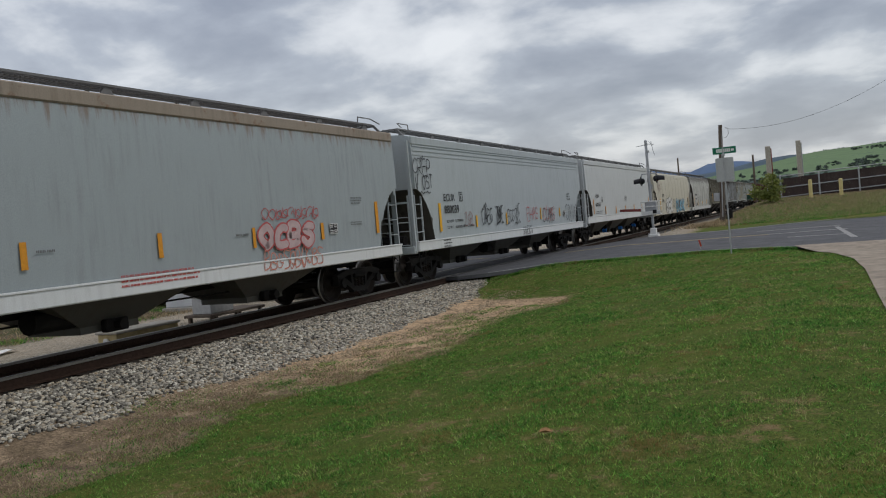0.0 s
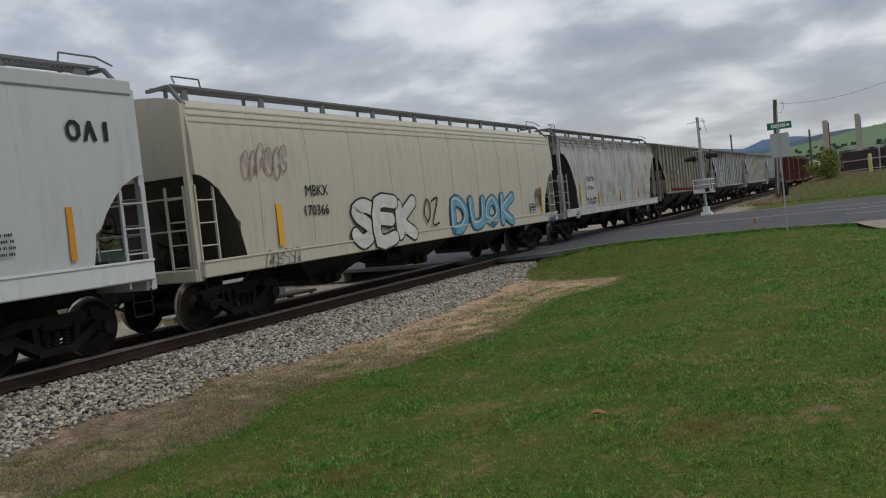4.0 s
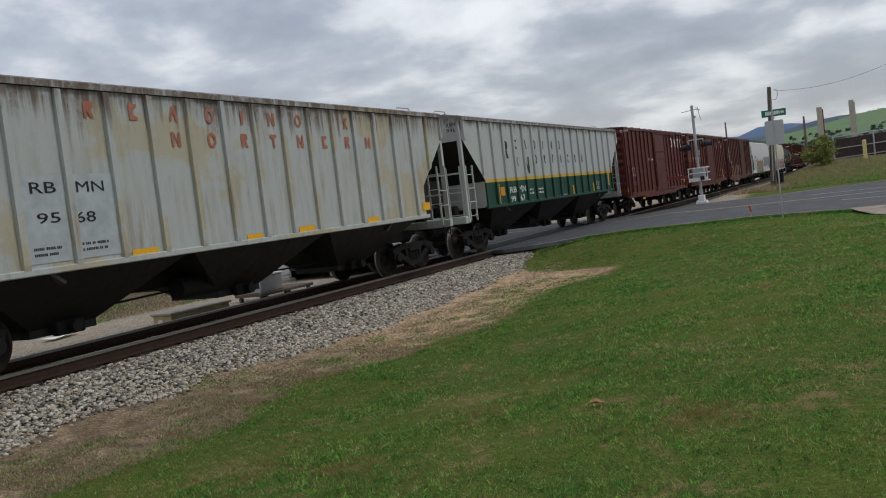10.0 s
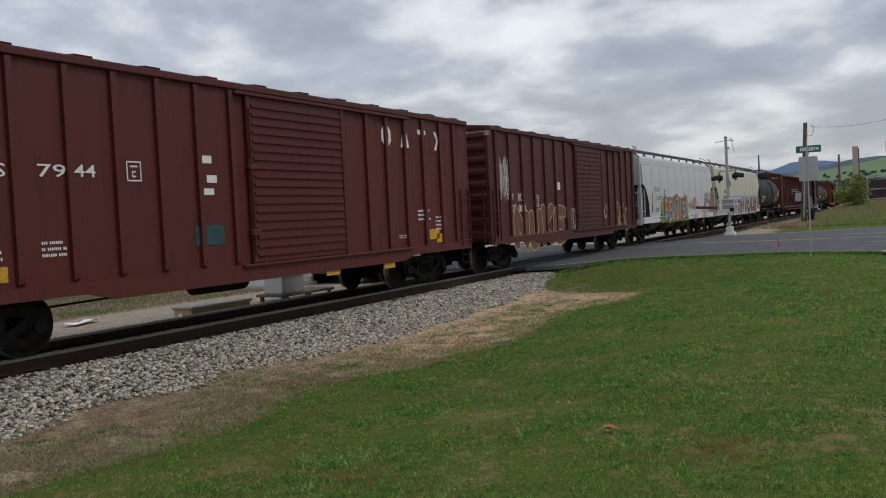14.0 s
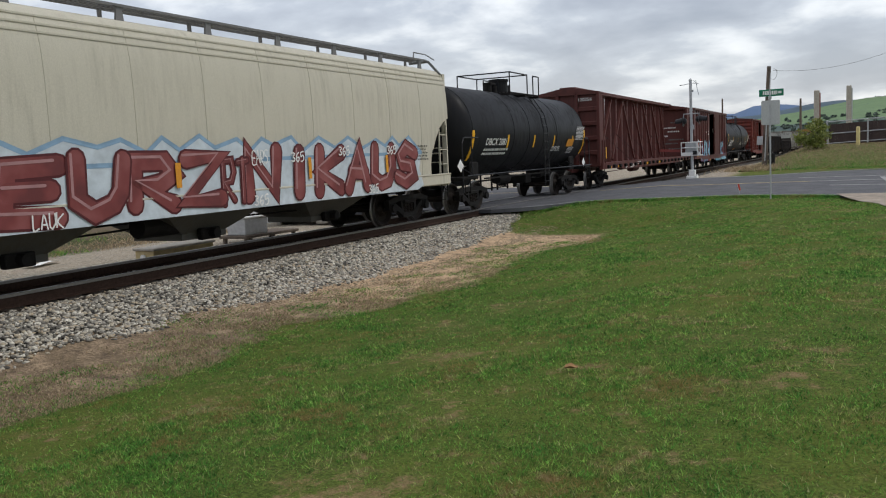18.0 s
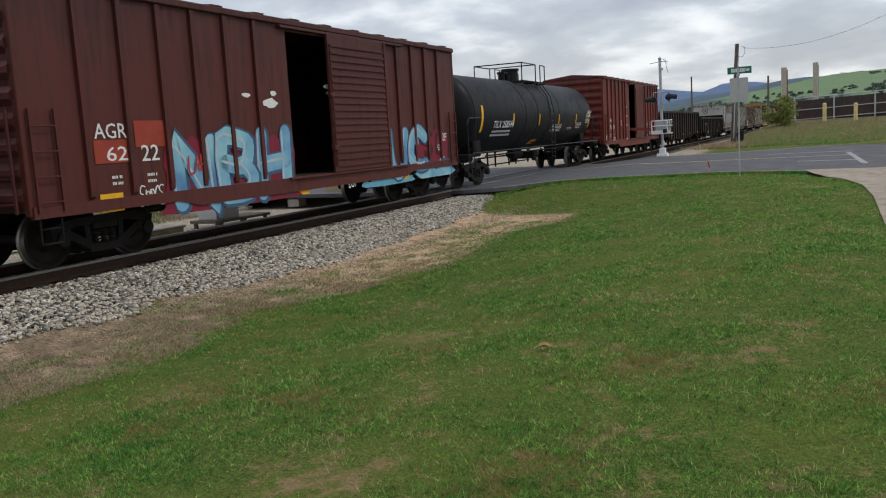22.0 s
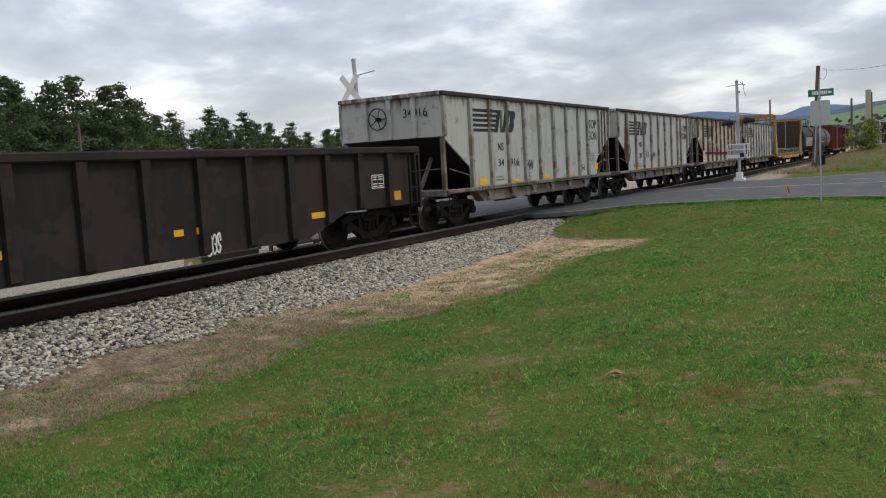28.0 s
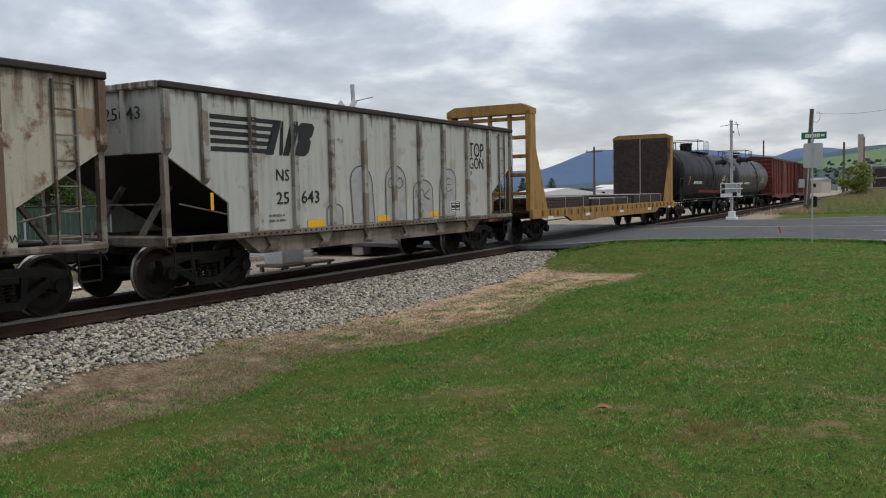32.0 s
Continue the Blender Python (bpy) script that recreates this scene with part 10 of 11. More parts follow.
    fine(8, -2.52, 1.65, 0.54, 0.25, 2, W, 1.556)
    tape(8, -5.95, 1.37, 0.10, 0.73, Y, 1.556)
    tape(8, -3.57, 1.37, 0.17, 0.43, Y, 1.556)
    tape(8, -1.07, 1.37, 0.16, 0.44, Y, 1.556)
    tape(8, 1.18, 1.40, 0.11, 0.41, Y, 1.556)
    tape(8, 3.78, 1.38, 0.11, 0.43, Y, 1.556)
    tape(8, -5.77, 1.71, 0.32, 0.28, O, 1.556)
    panel(8, 4.14, 1.52, 0.42, 0.31, 1.556)
    fine(8, -0.11, 1.37, 0.57, 0.16, 3, W, 1.556)
    tape(8, 6.02, 1.62, 0.14, 0.62, Y, 1.556)
    put_end(8, "RBMN", 1.08, 3.86, 0.41, 0.12, 0.74, K)
    put_end(8, "9967", 1.07, 3.71, 0.40, 0.12, 0.74, K)
    # red boxcar
    put(9, "LR", -5.90, 2.12, 0.22, 0.21, W, 1.553)
    put(9, "S", -5.36, 2.09, 0.11, 0.24, W, 1.553)
    put(9, "79", -5.92, 1.85, 0.25, 0.20, W, 1.553)
    put(9, "47", -5.39, 1.86, 0.22, 0.21, W, 1.553)
    fine(9, -5.96, 1.43, 0.24, 0.21, 2, W, 1.553)
    fine(9, -5.38, 1.44, 0.23, 0.23, 2, W, 1.553)
    plate(9, -3.73, 2.01, 0.23, W, 1.553)
    owner_shapes(9, "o", 3.40, 3.38, 1, 0.42, 0.53, W, 1.553)
    owner_shapes(9, "a", 4.29, 3.38, 1, 0.42, 0.53, W, 1.553)
    owner_shapes(9, "t", 5.14, 3.38, 1, 0.42, 0.53, W, 1.553)
    owner_shapes(9, "x", 5.89, 3.38, 1, 0.42, 0.53, W, 1.553)
    tape(9, -2.28, 2.67, 0.26, 0.10, W, 1.553)
    tape(9, -1.64, 2.65, 0.28, 0.09, W, 1.553)
    tape(9, -1.09, 2.40, 0.30, 0.11, W, 1.553)
    tape(9, -0.10, 2.34, 0.46, 0.05, W, 1.553)
    tape(9, 0.06, 1.63, 0.17, 0.16, W, 1.553)
    tape(9, 1.19, 1.10, 0.24, 0.17, W, 1.553)
    tape(9, -2.09, 1.07, 0.11, 0.10, W, 1.553)
    tape(9, -1.12, 1.12, 0.16, 0.09, W, 1.553)
    panel(9, 4.73, 1.46, 0.54, 0.28, 1.553)
    fine(9, -6.29, 1.07, 0.55, 0.06, 1, W, 1.553)
    fine(9, 5.54, 1.39, 0.33, 0.35, 3, W, 1.553)
    tape(9, -6.96, 1.18, 0.44, 0.21, DY, 1.553)
    tape(9, -4.21, 0.69, 0.44, 0.11, DY, 1.553)
    tape(9, -1.19, 0.72, 0.39, 0.09, DY, 1.553)
    tape(9, 0.67, 0.72, 0.44, 0.10, DY, 1.553)
    tape(9, 3.24, 0.75, 0.43, 0.08, DY, 1.553)
    tape(9, 6.10, 1.24, 0.49, 0.20, DY, 1.553)
    put_end(9, "LRS 7947", 1.41, 4.03, 0.42, 0.12, 0.72, W)
    # second red boxcar
    put(10, "LRS", -6.26, 2.54, 0.54, 0.18, W, 1.553)
    put(10, "79", -5.27, 2.55, 0.43, 0.18, W, 1.553)
    put(10, "44", -4.71, 2.56, 0.35, 0.18, W, 1.553)
    owner_shapes(10, "o", 3.12, 3.43, 1, 0.38, 0.47, W, 1.553)
    owner_shapes(10, "a", 3.90, 3.43, 1, 0.38, 0.47, W, 1.553)
    owner_shapes(10, "t", 4.68, 3.43, 1, 0.38, 0.47, W, 1.553)
    owner_shapes(10, "x", 5.44, 3.43, 1, 0.38, 0.47, W, 1.553)
    tape(10, -2.35, 2.84, 0.27, 0.13, W, 1.553)
    tape(10, -2.21, 2.51, 0.23, 0.13, W, 1.553)
    tape(10, -2.33, 2.30, 0.27, 0.11, W, 1.553)
    tape(10, -1.14, 2.47, 0.42, 0.26, W, 1.553)
    tape(10, -6.21, 1.14, 0.43, 0.21, DY, 1.553)
    tape(10, -3.93, 0.73, 0.41, 0.09, DY, 1.553)
    tape(10, -1.94, 0.77, 0.48, 0.08, DY, 1.553)
    tape(10, 0.97, 0.76, 0.38, 0.09, DY, 1.553)
    tape(10, 5.03, 1.19, 0.49, 0.25, DY, 1.553)
    tape(10, -2.53, 1.44, 0.65, 0.34, TEAL, 1.553)
    plate(10, -3.82, 2.51, 0.27, W, 1.553)
    fine(10, -6.17, 1.43, 0.34, 0.28, 3, W, 1.553)
    fine(10, -5.28, 1.44, 0.37, 0.26, 3, W, 1.553)
    tape(10, 5.38, 1.09, 0.44, 0.23, DY, 1.553)
    tape(10, 2.97, 0.62, 0.44, 0.14, DY, 1.553)
    tape(10, 0.88, 0.64, 0.43, 0.14, DY, 1.553)
    fine(10, 4.52, 1.68, 0.59, 0.31, 3, W, 1.553)
    fine(10, 5.35, 1.42, 0.52, 0.39, 4, W, 1.553)
    fine(10, 3.66, 1.28, 0.53, 0.10, 2, W, 1.553)
    put_end(10, "LRS 7944", 0.92, 4.14, 0.56, 0.12, 0.72, W)
    # dark boxcar
    put(11, "GM", -5.84, 2.14, 0.36, 0.22, W, 1.553)
    put(11, "RC", -5.11, 2.12, 0.30, 0.23, W, 1.553)
    put(11, "77", -5.73, 1.77, 0.33, 0.22, W, 1.553)
    put(11, "003", -5.12, 1.77, 0.54, 0.23, W, 1.553)
    sprayed_word(CARS[11][0], "NUKE", -5.46, 0.62, 4.10, 1.29, (("graffiti_outline", CREAMY, 0.07, 0, 0, 0.003), ("graffiti", WASHY, 0.0, 0, 0, 0.008)), 1.556, 21, 0.34, 0.08)
    spray(11, -0.76, 1.03, 1.70, 0.81, W, 6, 0.020, 1.553)
    spray(11, 1.42, 1.41, 1.76, 0.53, W, 4, 0.030, 1.553)
    spray(11, 4.36, 0.90, 1.70, 1.06, CREAMY, 4, 0.050, 1.553)
    spray(11, -6.31, 2.24, 0.57, 1.21, W, 6, 0.020, 1.553)
    spray(11, -6.64, 1.63, 0.31, 0.22, W, 3, 0.020, 1.553)
    tape(11, -6.13, 0.83, 0.44, 0.19, DY, 1.553)
    tape(11, -3.47, 0.79, 0.44, 0.11, DY, 1.553)
    tape(11, 0.83, 0.82, 0.49, 0.10, DY, 1.553)
    plate(11, -3.88, 1.93, 0.31, W, 1.553)
    tape(11, -2.03, 2.48, 0.36, 0.26, W, 1.553)
    put_end(11, "GMRC 77003", 0.86, 4.02, 0.80, 0.13, 0.72, W)
    # white hopper
    tape(12, -5.73, 2.41, 0.96, 0.34, PALE, 1.617)
    tape(12, -5.73, 2.00, 1.28, 0.30, PALE, 1.617)
    put(12, "DAKX", -5.65, 2.46, 0.80, 0.24, K, 1.618)
    put(12, "252078", -5.66, 2.04, 1.13, 0.22, K, 1.618)
    fine(12, -5.73, 1.52, 0.79, 0.24, 2, K, 1.618)
    plate(12, -4.08, 2.27, 0.23, K, 1.618)
    tape(12, -6.22, 1.51, 0.11, 0.90, O, 1.618)
    cloud(CARS[12][0], -4.55, 0.85, 0.95, 2.22, LIME, 1.620, 12)
    sprayed_word(CARS[12][0], "REUZISM", -4.15, 0.98, 4.85, 1.20, (("graffiti_outline", MURALD, 0.10, 0, 0, 0.004), ("graffiti", MOTLEY, 0.0, 0, 0, 0.009), ("graffiti_shade", MURALW, -10, 0.45, -0.1, 0.0135)), 1.621, 12, 0.46, 0.07)
    tagged_word(12, "WOLVES", -5.05, 1.16, 0.75, 0.16, K, 0.026, 1.618, 2)
    tagged_word(12, "OVL", -4.98, 0.93, 0.50, 0.16, K, 0.026, 1.618, 3)
    tagged_word(12, "*", 1.12, 1.60, 0.36, 0.32, K, 0.024, 1.618, 4)
    tagged_word(12, "-", 1.24, 1.30, 0.20, 0.55, K, 0.016, 1.618, 4)
    tagged_word(12, "K", 1.80, 1.60, 0.28, 0.40, BRICK, 0.060, 1.618, 5)
    tagged_word(12, "O*S", 2.24, 1.62, 0.55, 0.55, BRICK, 0.050, 1.618, 6, 0.14)
    tagged_word(12, "(", 2.98, 1.80, 0.18, 0.30, BRICK, 0.040, 1.618, 7)
    tagged_word(12, "GLMANGI", 5.18, 1.84, 1.20, 0.18, BRICK, 0.040, 1.618, 8)
    tagged_word(12, "M*EC*", 4.38, 1.02, 1.60, 0.60, BRICK, 0.042, 1.618, 9, 0.14)
    tagged_word(12, "WO*E", 2.18, 1.02, 1.25, 0.30, BRICK, 0.036, 1.618, 10, 0.14)
    tagged_word(12, "NATE", 1.34, 1.10, 0.60, 0.16, DG, 0.018, 1.618, 11)
    tagged_word(12, "*", 3.54, 1.36, 0.36, 0.48, DG, 0.018, 1.618, 12)
    fine(12, 1.86, 1.50, 1.30, 0.24, 3, K, 1.618)
    fine(12, 5.04, 2.00, 1.25, 0.48, 6, K, 1.618)
    tape(12, 1.51, 1.52, 0.08, 0.36, O, 1.618)
    tape(12, 3.11, 1.57, 0.07, 0.39, O, 1.618)
    panel(12, 5.06, 1.58, 0.40, 0.31, 1.618)
    tape(12, 6.60, 1.72, 0.12, 0.67, O, 1.618)
    # second cream hopper
    put(13, "ACFX", -6.06, 2.42, 0.70, 0.19, K, 1.618)
    put(13, "39096", -6.10, 2.04, 0.91, 0.20, K, 1.618)
    tape(13, -6.32, 1.45, 0.16, 0.79, O, 1.618)
    fine(13, -6.13, 1.64, 1.51, 0.24, 2, K, 1.618)
    mural(CARS[13][0], 1.622)
    for y, z in ((0.16, 0.96), (1.34, 1.76), (3.00, 1.86), (4.14, 0.96), (5.02, 1.86)):
        tagged_word(13, "365", y, z, 0.44, 0.20, W, 0.030, 1.655, 3)
    tagged_word(13, "EARS", 0.18, 1.74, 0.46, 0.28, W, 0.022, 1.655, 4)
    tagged_word(13, "LAUK", -4.42, 0.96, 0.50, 0.22, W, 0.024, 1.655, 5)
    tape(13, -1.74, 1.40, 0.12, 0.42, O, 1.660)
    tape(13, 1.90, 1.40, 0.10, 0.44, O, 1.660)
    tape(13, 4.95, 1.42, 0.10, 0.42, O, 1.660)
    fine(13, 6.37, 1.68, 0.81, 0.43, 5, K, 1.618)
    # black tank car
    put_end(14, "2081", 0.02, 2.92, 0.33, 0.12, 1.00, W)
    # open red-brown boxcar
    tape(16, -5.38, 1.83, 0.67, 0.44, PATCH, 1.553)
    tape(16, -6.21, 1.60, 0.71, 0.37, PATCH, 1.553)
    put(16, "AGR", -6.18, 1.99, 0.64, 0.24, W, 1.553)
    put(16, "62", -5.98, 1.63, 0.42, 0.23, W, 1.553)
    put(16, "22", -5.27, 1.60, 0.38, 0.27, W, 1.553)
    cloud(CARS[16][0], -4.70, -1.20, 0.64, 2.00, MAROONP, 1.558, 7)
    sprayed_word(CARS[16][0], "NBH", -4.60, 0.62, 3.35, 1.50, (("graffiti_outline", NAVYP, 0.10, 0.10, -0.05, 0.004), ("graffiti", BLUEFADE, 0.0, 0, 0, 0.009), ("graffiti_shade", PALEB, -10, -0.36, 0.10, 0.0135)), 1.560, 8, 0.30, 0.055, 0.0)
    tagged_word(16, "LAH", -4.25, 1.35, 0.45, 0.30, RED, 0.035, 1.590, 4)
    cloud(CARS[16][0], 4.70, 6.30, 0.80, 2.00, MAROONP, 1.556, 13, bump=0.30, tips=True)
    cloud(CARS[16][0], 4.60, 6.62, 0.60, 1.20, NAVYP, 1.559, 15, "graffiti_outline", 0.34, True)
    cloud(CARS[16][0], 4.68, 6.58, 0.60, 1.12, BLUEFADE, 1.562, 15, "graffiti", 0.34, True)
    sprayed_word(CARS[16][0], "UC", 2.80, 0.66, 2.30, 1.45, (("graffiti_outline", NAVYP, 0.08, 0.05, -0.03, 0.003), ("graffiti", BLUEFADE, 0.0, 0, 0, 0.008), ("graffiti_shade", PALEB, -10, -0.30, 0.2, 0.0125)), 1.564, 10, 0.30, 0.07, 0.0)
    tagged_word(16, "S(", 5.00, 1.25, 1.10, 0.65, SHADEG, 0.12, 1.560, 5)
    tagged_word(16, "(~", 5.75, 0.75, 1.10, 0.40, PALEB, 0.05, 1.566, 8)
    cloud(CARS[16][0], 1.72, 4.10, 0.58, 0.80, SKYBLUE, 1.556, 11, "graffiti", 0.10)
    for y, z in ((2.05, 1.72), (2.12, 1.28), (4.35, 1.55)):
        cloud(CARS[16][0], y, y + 0.16, z, z + 0.22, SKYBLUE, 1.600, 4, "graffiti", 0.06)
    tagged_word(16, "DUY", 0.95, 0.66, 0.32, 0.18, W, 0.024, 1.556, 4)
    spray(16, -5.39, 0.84, 0.53, 0.36, W, 4, 0.030, 1.553)
    tape(16, -6.19, 0.83, 0.45, 0.29, Y, 1.553)
    tape(16, -3.75, 0.66, 0.37, 0.10, Y, 1.553)
    tape(16, -1.11, 0.65, 0.45, 0.13, Y, 1.553)
    tape(16, 3.54, 0.66, 0.41, 0.15, Y, 1.553)
    tape(16, 0.21, 2.94, 0.30, 0.12, W, 1.553)
    tape(16, 0.26, 2.81, 0.37, 0.10, W, 1.553)
    tape(16, 0.36, 2.69, 0.28, 0.10, W, 1.553)
    tape(16, -1.98, 2.52, 0.44, 0.17, W, 1.553)
    tape(16, -2.62, 2.71, 0.24, 0.08, W, 1.553)
    tape(16, -1.73, 2.75, 0.17, 0.11, W, 1.553)
    plate(16, 1.11, 1.53, 0.23, W, 1.553)
    fine(16, -5.92, 1.25, 0.25, 0.20, 2, W, 1.553)
    fine(16, -5.19, 1.24, 0.23, 0.21, 2, W, 1.553)
    put(16, "2F", 6.12, 1.62, 0.32, 0.22, W, 1.553)
    fine(16, 5.66, 1.36, 0.36, 0.19, 3, W, 1.553)
    # faded red boxcar
    put(18, "AG", -6.05, 2.01, 0.32, 0.20, W, 1.553)
    put(18, "R", -5.50, 2.01, 0.12, 0.22, W, 1.553)
    put(18, "78", -6.05, 1.64, 0.27, 0.21, W, 1.553)
    put(18, "758", -5.49, 1.65, 0.38, 0.22, W, 1.553)
    plate(18, -3.67, 1.81, 0.24, W, 1.553)
    fine(18, -6.03, 1.24, 0.23, 0.21, 2, W, 1.553)
    fine(18, -5.51, 1.24, 0.22, 0.22, 2, W, 1.553)
    spray(18, -7.02, 1.06, 0.51, 0.31, W, 5, 0.040, 1.553)
    spray(18, -5.55, 0.84, 0.61, 0.41, W, 5, 0.030, 1.553)
    tape(18, -2.32, 2.79, 0.16, 0.10, W, 1.553)
    tape(18, -2.21, 2.28, 0.18, 0.12, W, 1.553)
    tape(18, -2.34, 1.79, 0.28, 0.08, W, 1.553)
    tape(18, 0.62, 2.32, 0.59, 0.06, W, 1.553)
    tape(18, 0.80, 1.64, 0.17, 0.17, W, 1.553)
    tape(18, 1.96, 1.02, 0.36, 0.12, W, 1.553)
    tape(18, -2.27, 1.03, 0.17, 0.09, W, 1.553)
    arch(18, 3.18, 1.10, 0.26, 0.72, None, W, 0.014, 1.553, False)
    arch(18, 3.44, 0.90, 0.28, 1.05, None, W, 0.014, 1.553, False)
    arch(18, 4.02, 1.10, 0.34, 0.72, None, W, 0.014, 1.553, False)
    arch(18, 4.95, 0.80, 0.36, 0.95, None, W, 0.014, 1.553, False)
    arch(18, 5.55, 0.72, 0.52, 1.12, None, W, 0.014, 1.553, False)
    tagged_word(18, "UGH", 2.32, 1.02, 1.55, 0.70, SHADEG, 0.085, 1.550, 6)
    tagged_word(18, "RAH", -3.45, 1.40, 0.95, 0.42, FAINT, 0.045, 1.550, 9)
    tagged_word(18, "O", 0.80, 1.56, 0.14, 0.20, W, 0.028, 1.615, 7)
    panel(18, 4.81, 1.26, 0.45, 0.26, 1.553)
    fine(18, 4.06, 1.19, 0.40, 0.43, 4, W, 1.553)
    tape(18, -3.90, 0.70, 0.16, 0.14, DY, 1.553)
    tape(18, -1.41, 0.72, 0.33, 0.11, DY, 1.553)
    tape(18, 0.61, 0.73, 0.46, 0.13, DY, 1.553)
    tape(18, 3.21, 0.74, 0.53, 0.12, DY, 1.553)
    # long gondola
    fine(19, -5.69, 1.82, 1.61, 0.27, 1, PALE, 1.506)
    put_end(19, "97095", 0.94, 2.47, 0.43, 0.11, 0.72, W)
    tape(19, -8.28, 0.73, 0.44, 0.23, DY, 1.506)
    tape(19, -4.81, 0.84, 0.45, 0.11, DY, 1.506)
    tape(19, -2.12, 0.85, 0.46, 0.12, DY, 1.506)
    tape(19, 0.68, 0.86, 0.53, 0.12, DY, 1.506)
    tape(19, 3.32, 0.88, 0.49, 0.11, DY, 1.506)
    tape(19, 5.93, 0.90, 0.46, 0.10, DY, 1.506)
    tape(19, 7.72, 0.88, 0.64, 0.17, DY, 1.506)
    fine(19, -4.77, 1.06, 0.50, 0.24, 2, PALE, 1.506)
    # low gondola
    put(20, "191", -4.77, 1.38, 0.50, 0.27, W, 1.506)
    put(20, "724", -3.89, 1.38, 0.65, 0.27, W, 1.506)
    put(20, "NS", -4.69, 1.76, 0.42, 0.26, W, 1.506)
    fine(20, -3.79, 0.75, 0.40, 0.49, 4, W, 1.506)
    fine(20, -4.83, 0.97, 0.53, 0.23, 2, DG, 1.506)
    spray(20, -6.03, 1.53, 0.47, 0.37, DG, 5, 0.020, 1.506)
    tape(20, -5.81, 0.97, 0.43, 0.20, O, 1.506)
    tape(20, -2.94, 0.80, 0.46, 0.12, Y, 1.506)
    tape(20, 0.36, 0.80, 0.20, 0.11, Y, 1.506)
    tape(20, 0.84, 0.80, 0.16, 0.11, Y, 1.506)
    tape(20, 3.80, 0.80, 0.46, 0.12, Y, 1.506)
    tape(20, 6.73, 0.98, 0.30, 0.21, O, 1.506)
    panel(20, 5.89, 1.29, 0.47, 0.30, 1.506)
    spray(20, 1.04, 0.39, 0.31, 0.41, W, 2, 0.040, 1.506)
    # open hopper cars
    emblem(21, -4.65, 2.56, 2.74, 0.67)
    put(21, "34", -3.14, 1.60, 0.36, 0.21, K, 1.548)
    put(21, "916", -2.38, 1.58, 0.62, 0.24, K, 1.548)
    put(21, "NS", -3.12, 2.05, 0.36, 0.22, K, 1.548)
    put(21, "TOP", 4.21, 2.75, 0.86, 0.33, K, 1.548)
    put(21, "GON", 4.17, 2.34, 0.86, 0.32, K, 1.548)
    put(21, "MW", -1.21, 1.43, 0.49, 0.31, K, 1.548)
    fine(21, -1.18, 1.12, 0.27, 0.29, 3, DG, 1.548)
    fine(21, -3.32, 1.20, 0.55, 0.17, 2, DG, 1.548)
    tape(21, -4.35, 1.12, 0.46, 0.20, Y, 1.548)
    tape(21, -2.19, 1.12, 0.41, 0.10, Y, 1.548)
    tape(21, 0.04, 1.12, 0.52, 0.13, Y, 1.548)
    tape(21, 2.05, 1.13, 0.54, 0.12, Y, 1.548)
    tape(21, 4.77, 1.26, 0.32, 0.23, Y, 1.548)
    panel(21, 3.15, 1.21, 0.58, 0.28, 1.548)
    fine(21, 4.17, 1.58, 0.71, 0.34, 4, DG, 1.548)
    put_end(21, "34916", 0.45, 2.98, 0.72, 0.23, 0.55, K)
    emblem(22, -4.41, 2.53, 2.71, 0.61)
    put(22, "28", -2.91, 1.56, 0.34, 0.22, K, 1.548)
    put(22, "551", -2.24, 1.57, 0.70, 0.25, K, 1.548)
    put(22, "MW", -1.01, 1.52, 0.55, 0.26, K, 1.548)
    put(22, "NS", -2.90, 2.03, 0.36, 0.22, K, 1.548)
    put(22, "TOP", 4.35, 2.74, 0.88, 0.31, K, 1.548)
    put(22, "GON", 4.39, 2.36, 0.83, 0.32, K, 1.548)
    fine(22, -3.13, 1.21, 0.55, 0.19, 2, DG, 1.548)
    tape(22, -3.10, 1.06, 0.42, 0.13, Y, 1.548)
    tape(22, -0.89, 1.10, 0.47, 0.13, Y, 1.548)
    tape(22, 1.33, 1.09, 0.42, 0.13, Y, 1.548)
    tape(22, 3.42, 1.13, 0.45, 0.11, Y, 1.548)
    panel(22, 3.32, 1.26, 0.56, 0.25, 1.548)
    patch(22, -4.91, 1.37, 0.81, 2.02)
    emblem(23, -4.65, 2.48, 2.44, 0.67)
    put(23, "25", -3.23, 1.63, 0.49, 0.20, K, 1.548)
    put(23, "119", -2.36, 1.63, 0.58, 0.22, K, 1.548)
    put(23, "NS", -3.23, 2.03, 0.36, 0.22, K, 1.548)
    put(23, "MW", -1.22, 1.60, 0.44, 0.22, K, 1.548)
    tape(23, -0.21, 1.17, 0.50, 0.25, PALE, 1.548)
    tape(23, 2.16, 1.14, 0.53, 0.33, PALE, 1.548)
    tape(23, -0.16, 1.22, 0.43, 0.13, Y, 1.553)
    tape(23, -4.60, 1.12, 0.62, 0.26, PALE, 1.548)
    tape(23, -4.54, 1.18, 0.50, 0.13, Y, 1.553)
    tape(23, -4.72, 1.12, 0.17, 0.62, PALE, 1.549)
    tape(23, -4.68, 1.18, 0.10, 0.48, Y, 1.554)
    tape(23, -2.36, 1.12, 0.50, 0.24, PALE, 1.548)
    tape(23, -2.32, 1.18, 0.42, 0.13, Y, 1.553)
    tape(23, 2.22, 1.24, 0.44, 0.16, Y, 1.553)
    tape(23, 4.72, 1.28, 0.46, 0.15, Y, 1.553)
    tape(23, 5.12, 1.28, 0.14, 0.49, Y, 1.548)
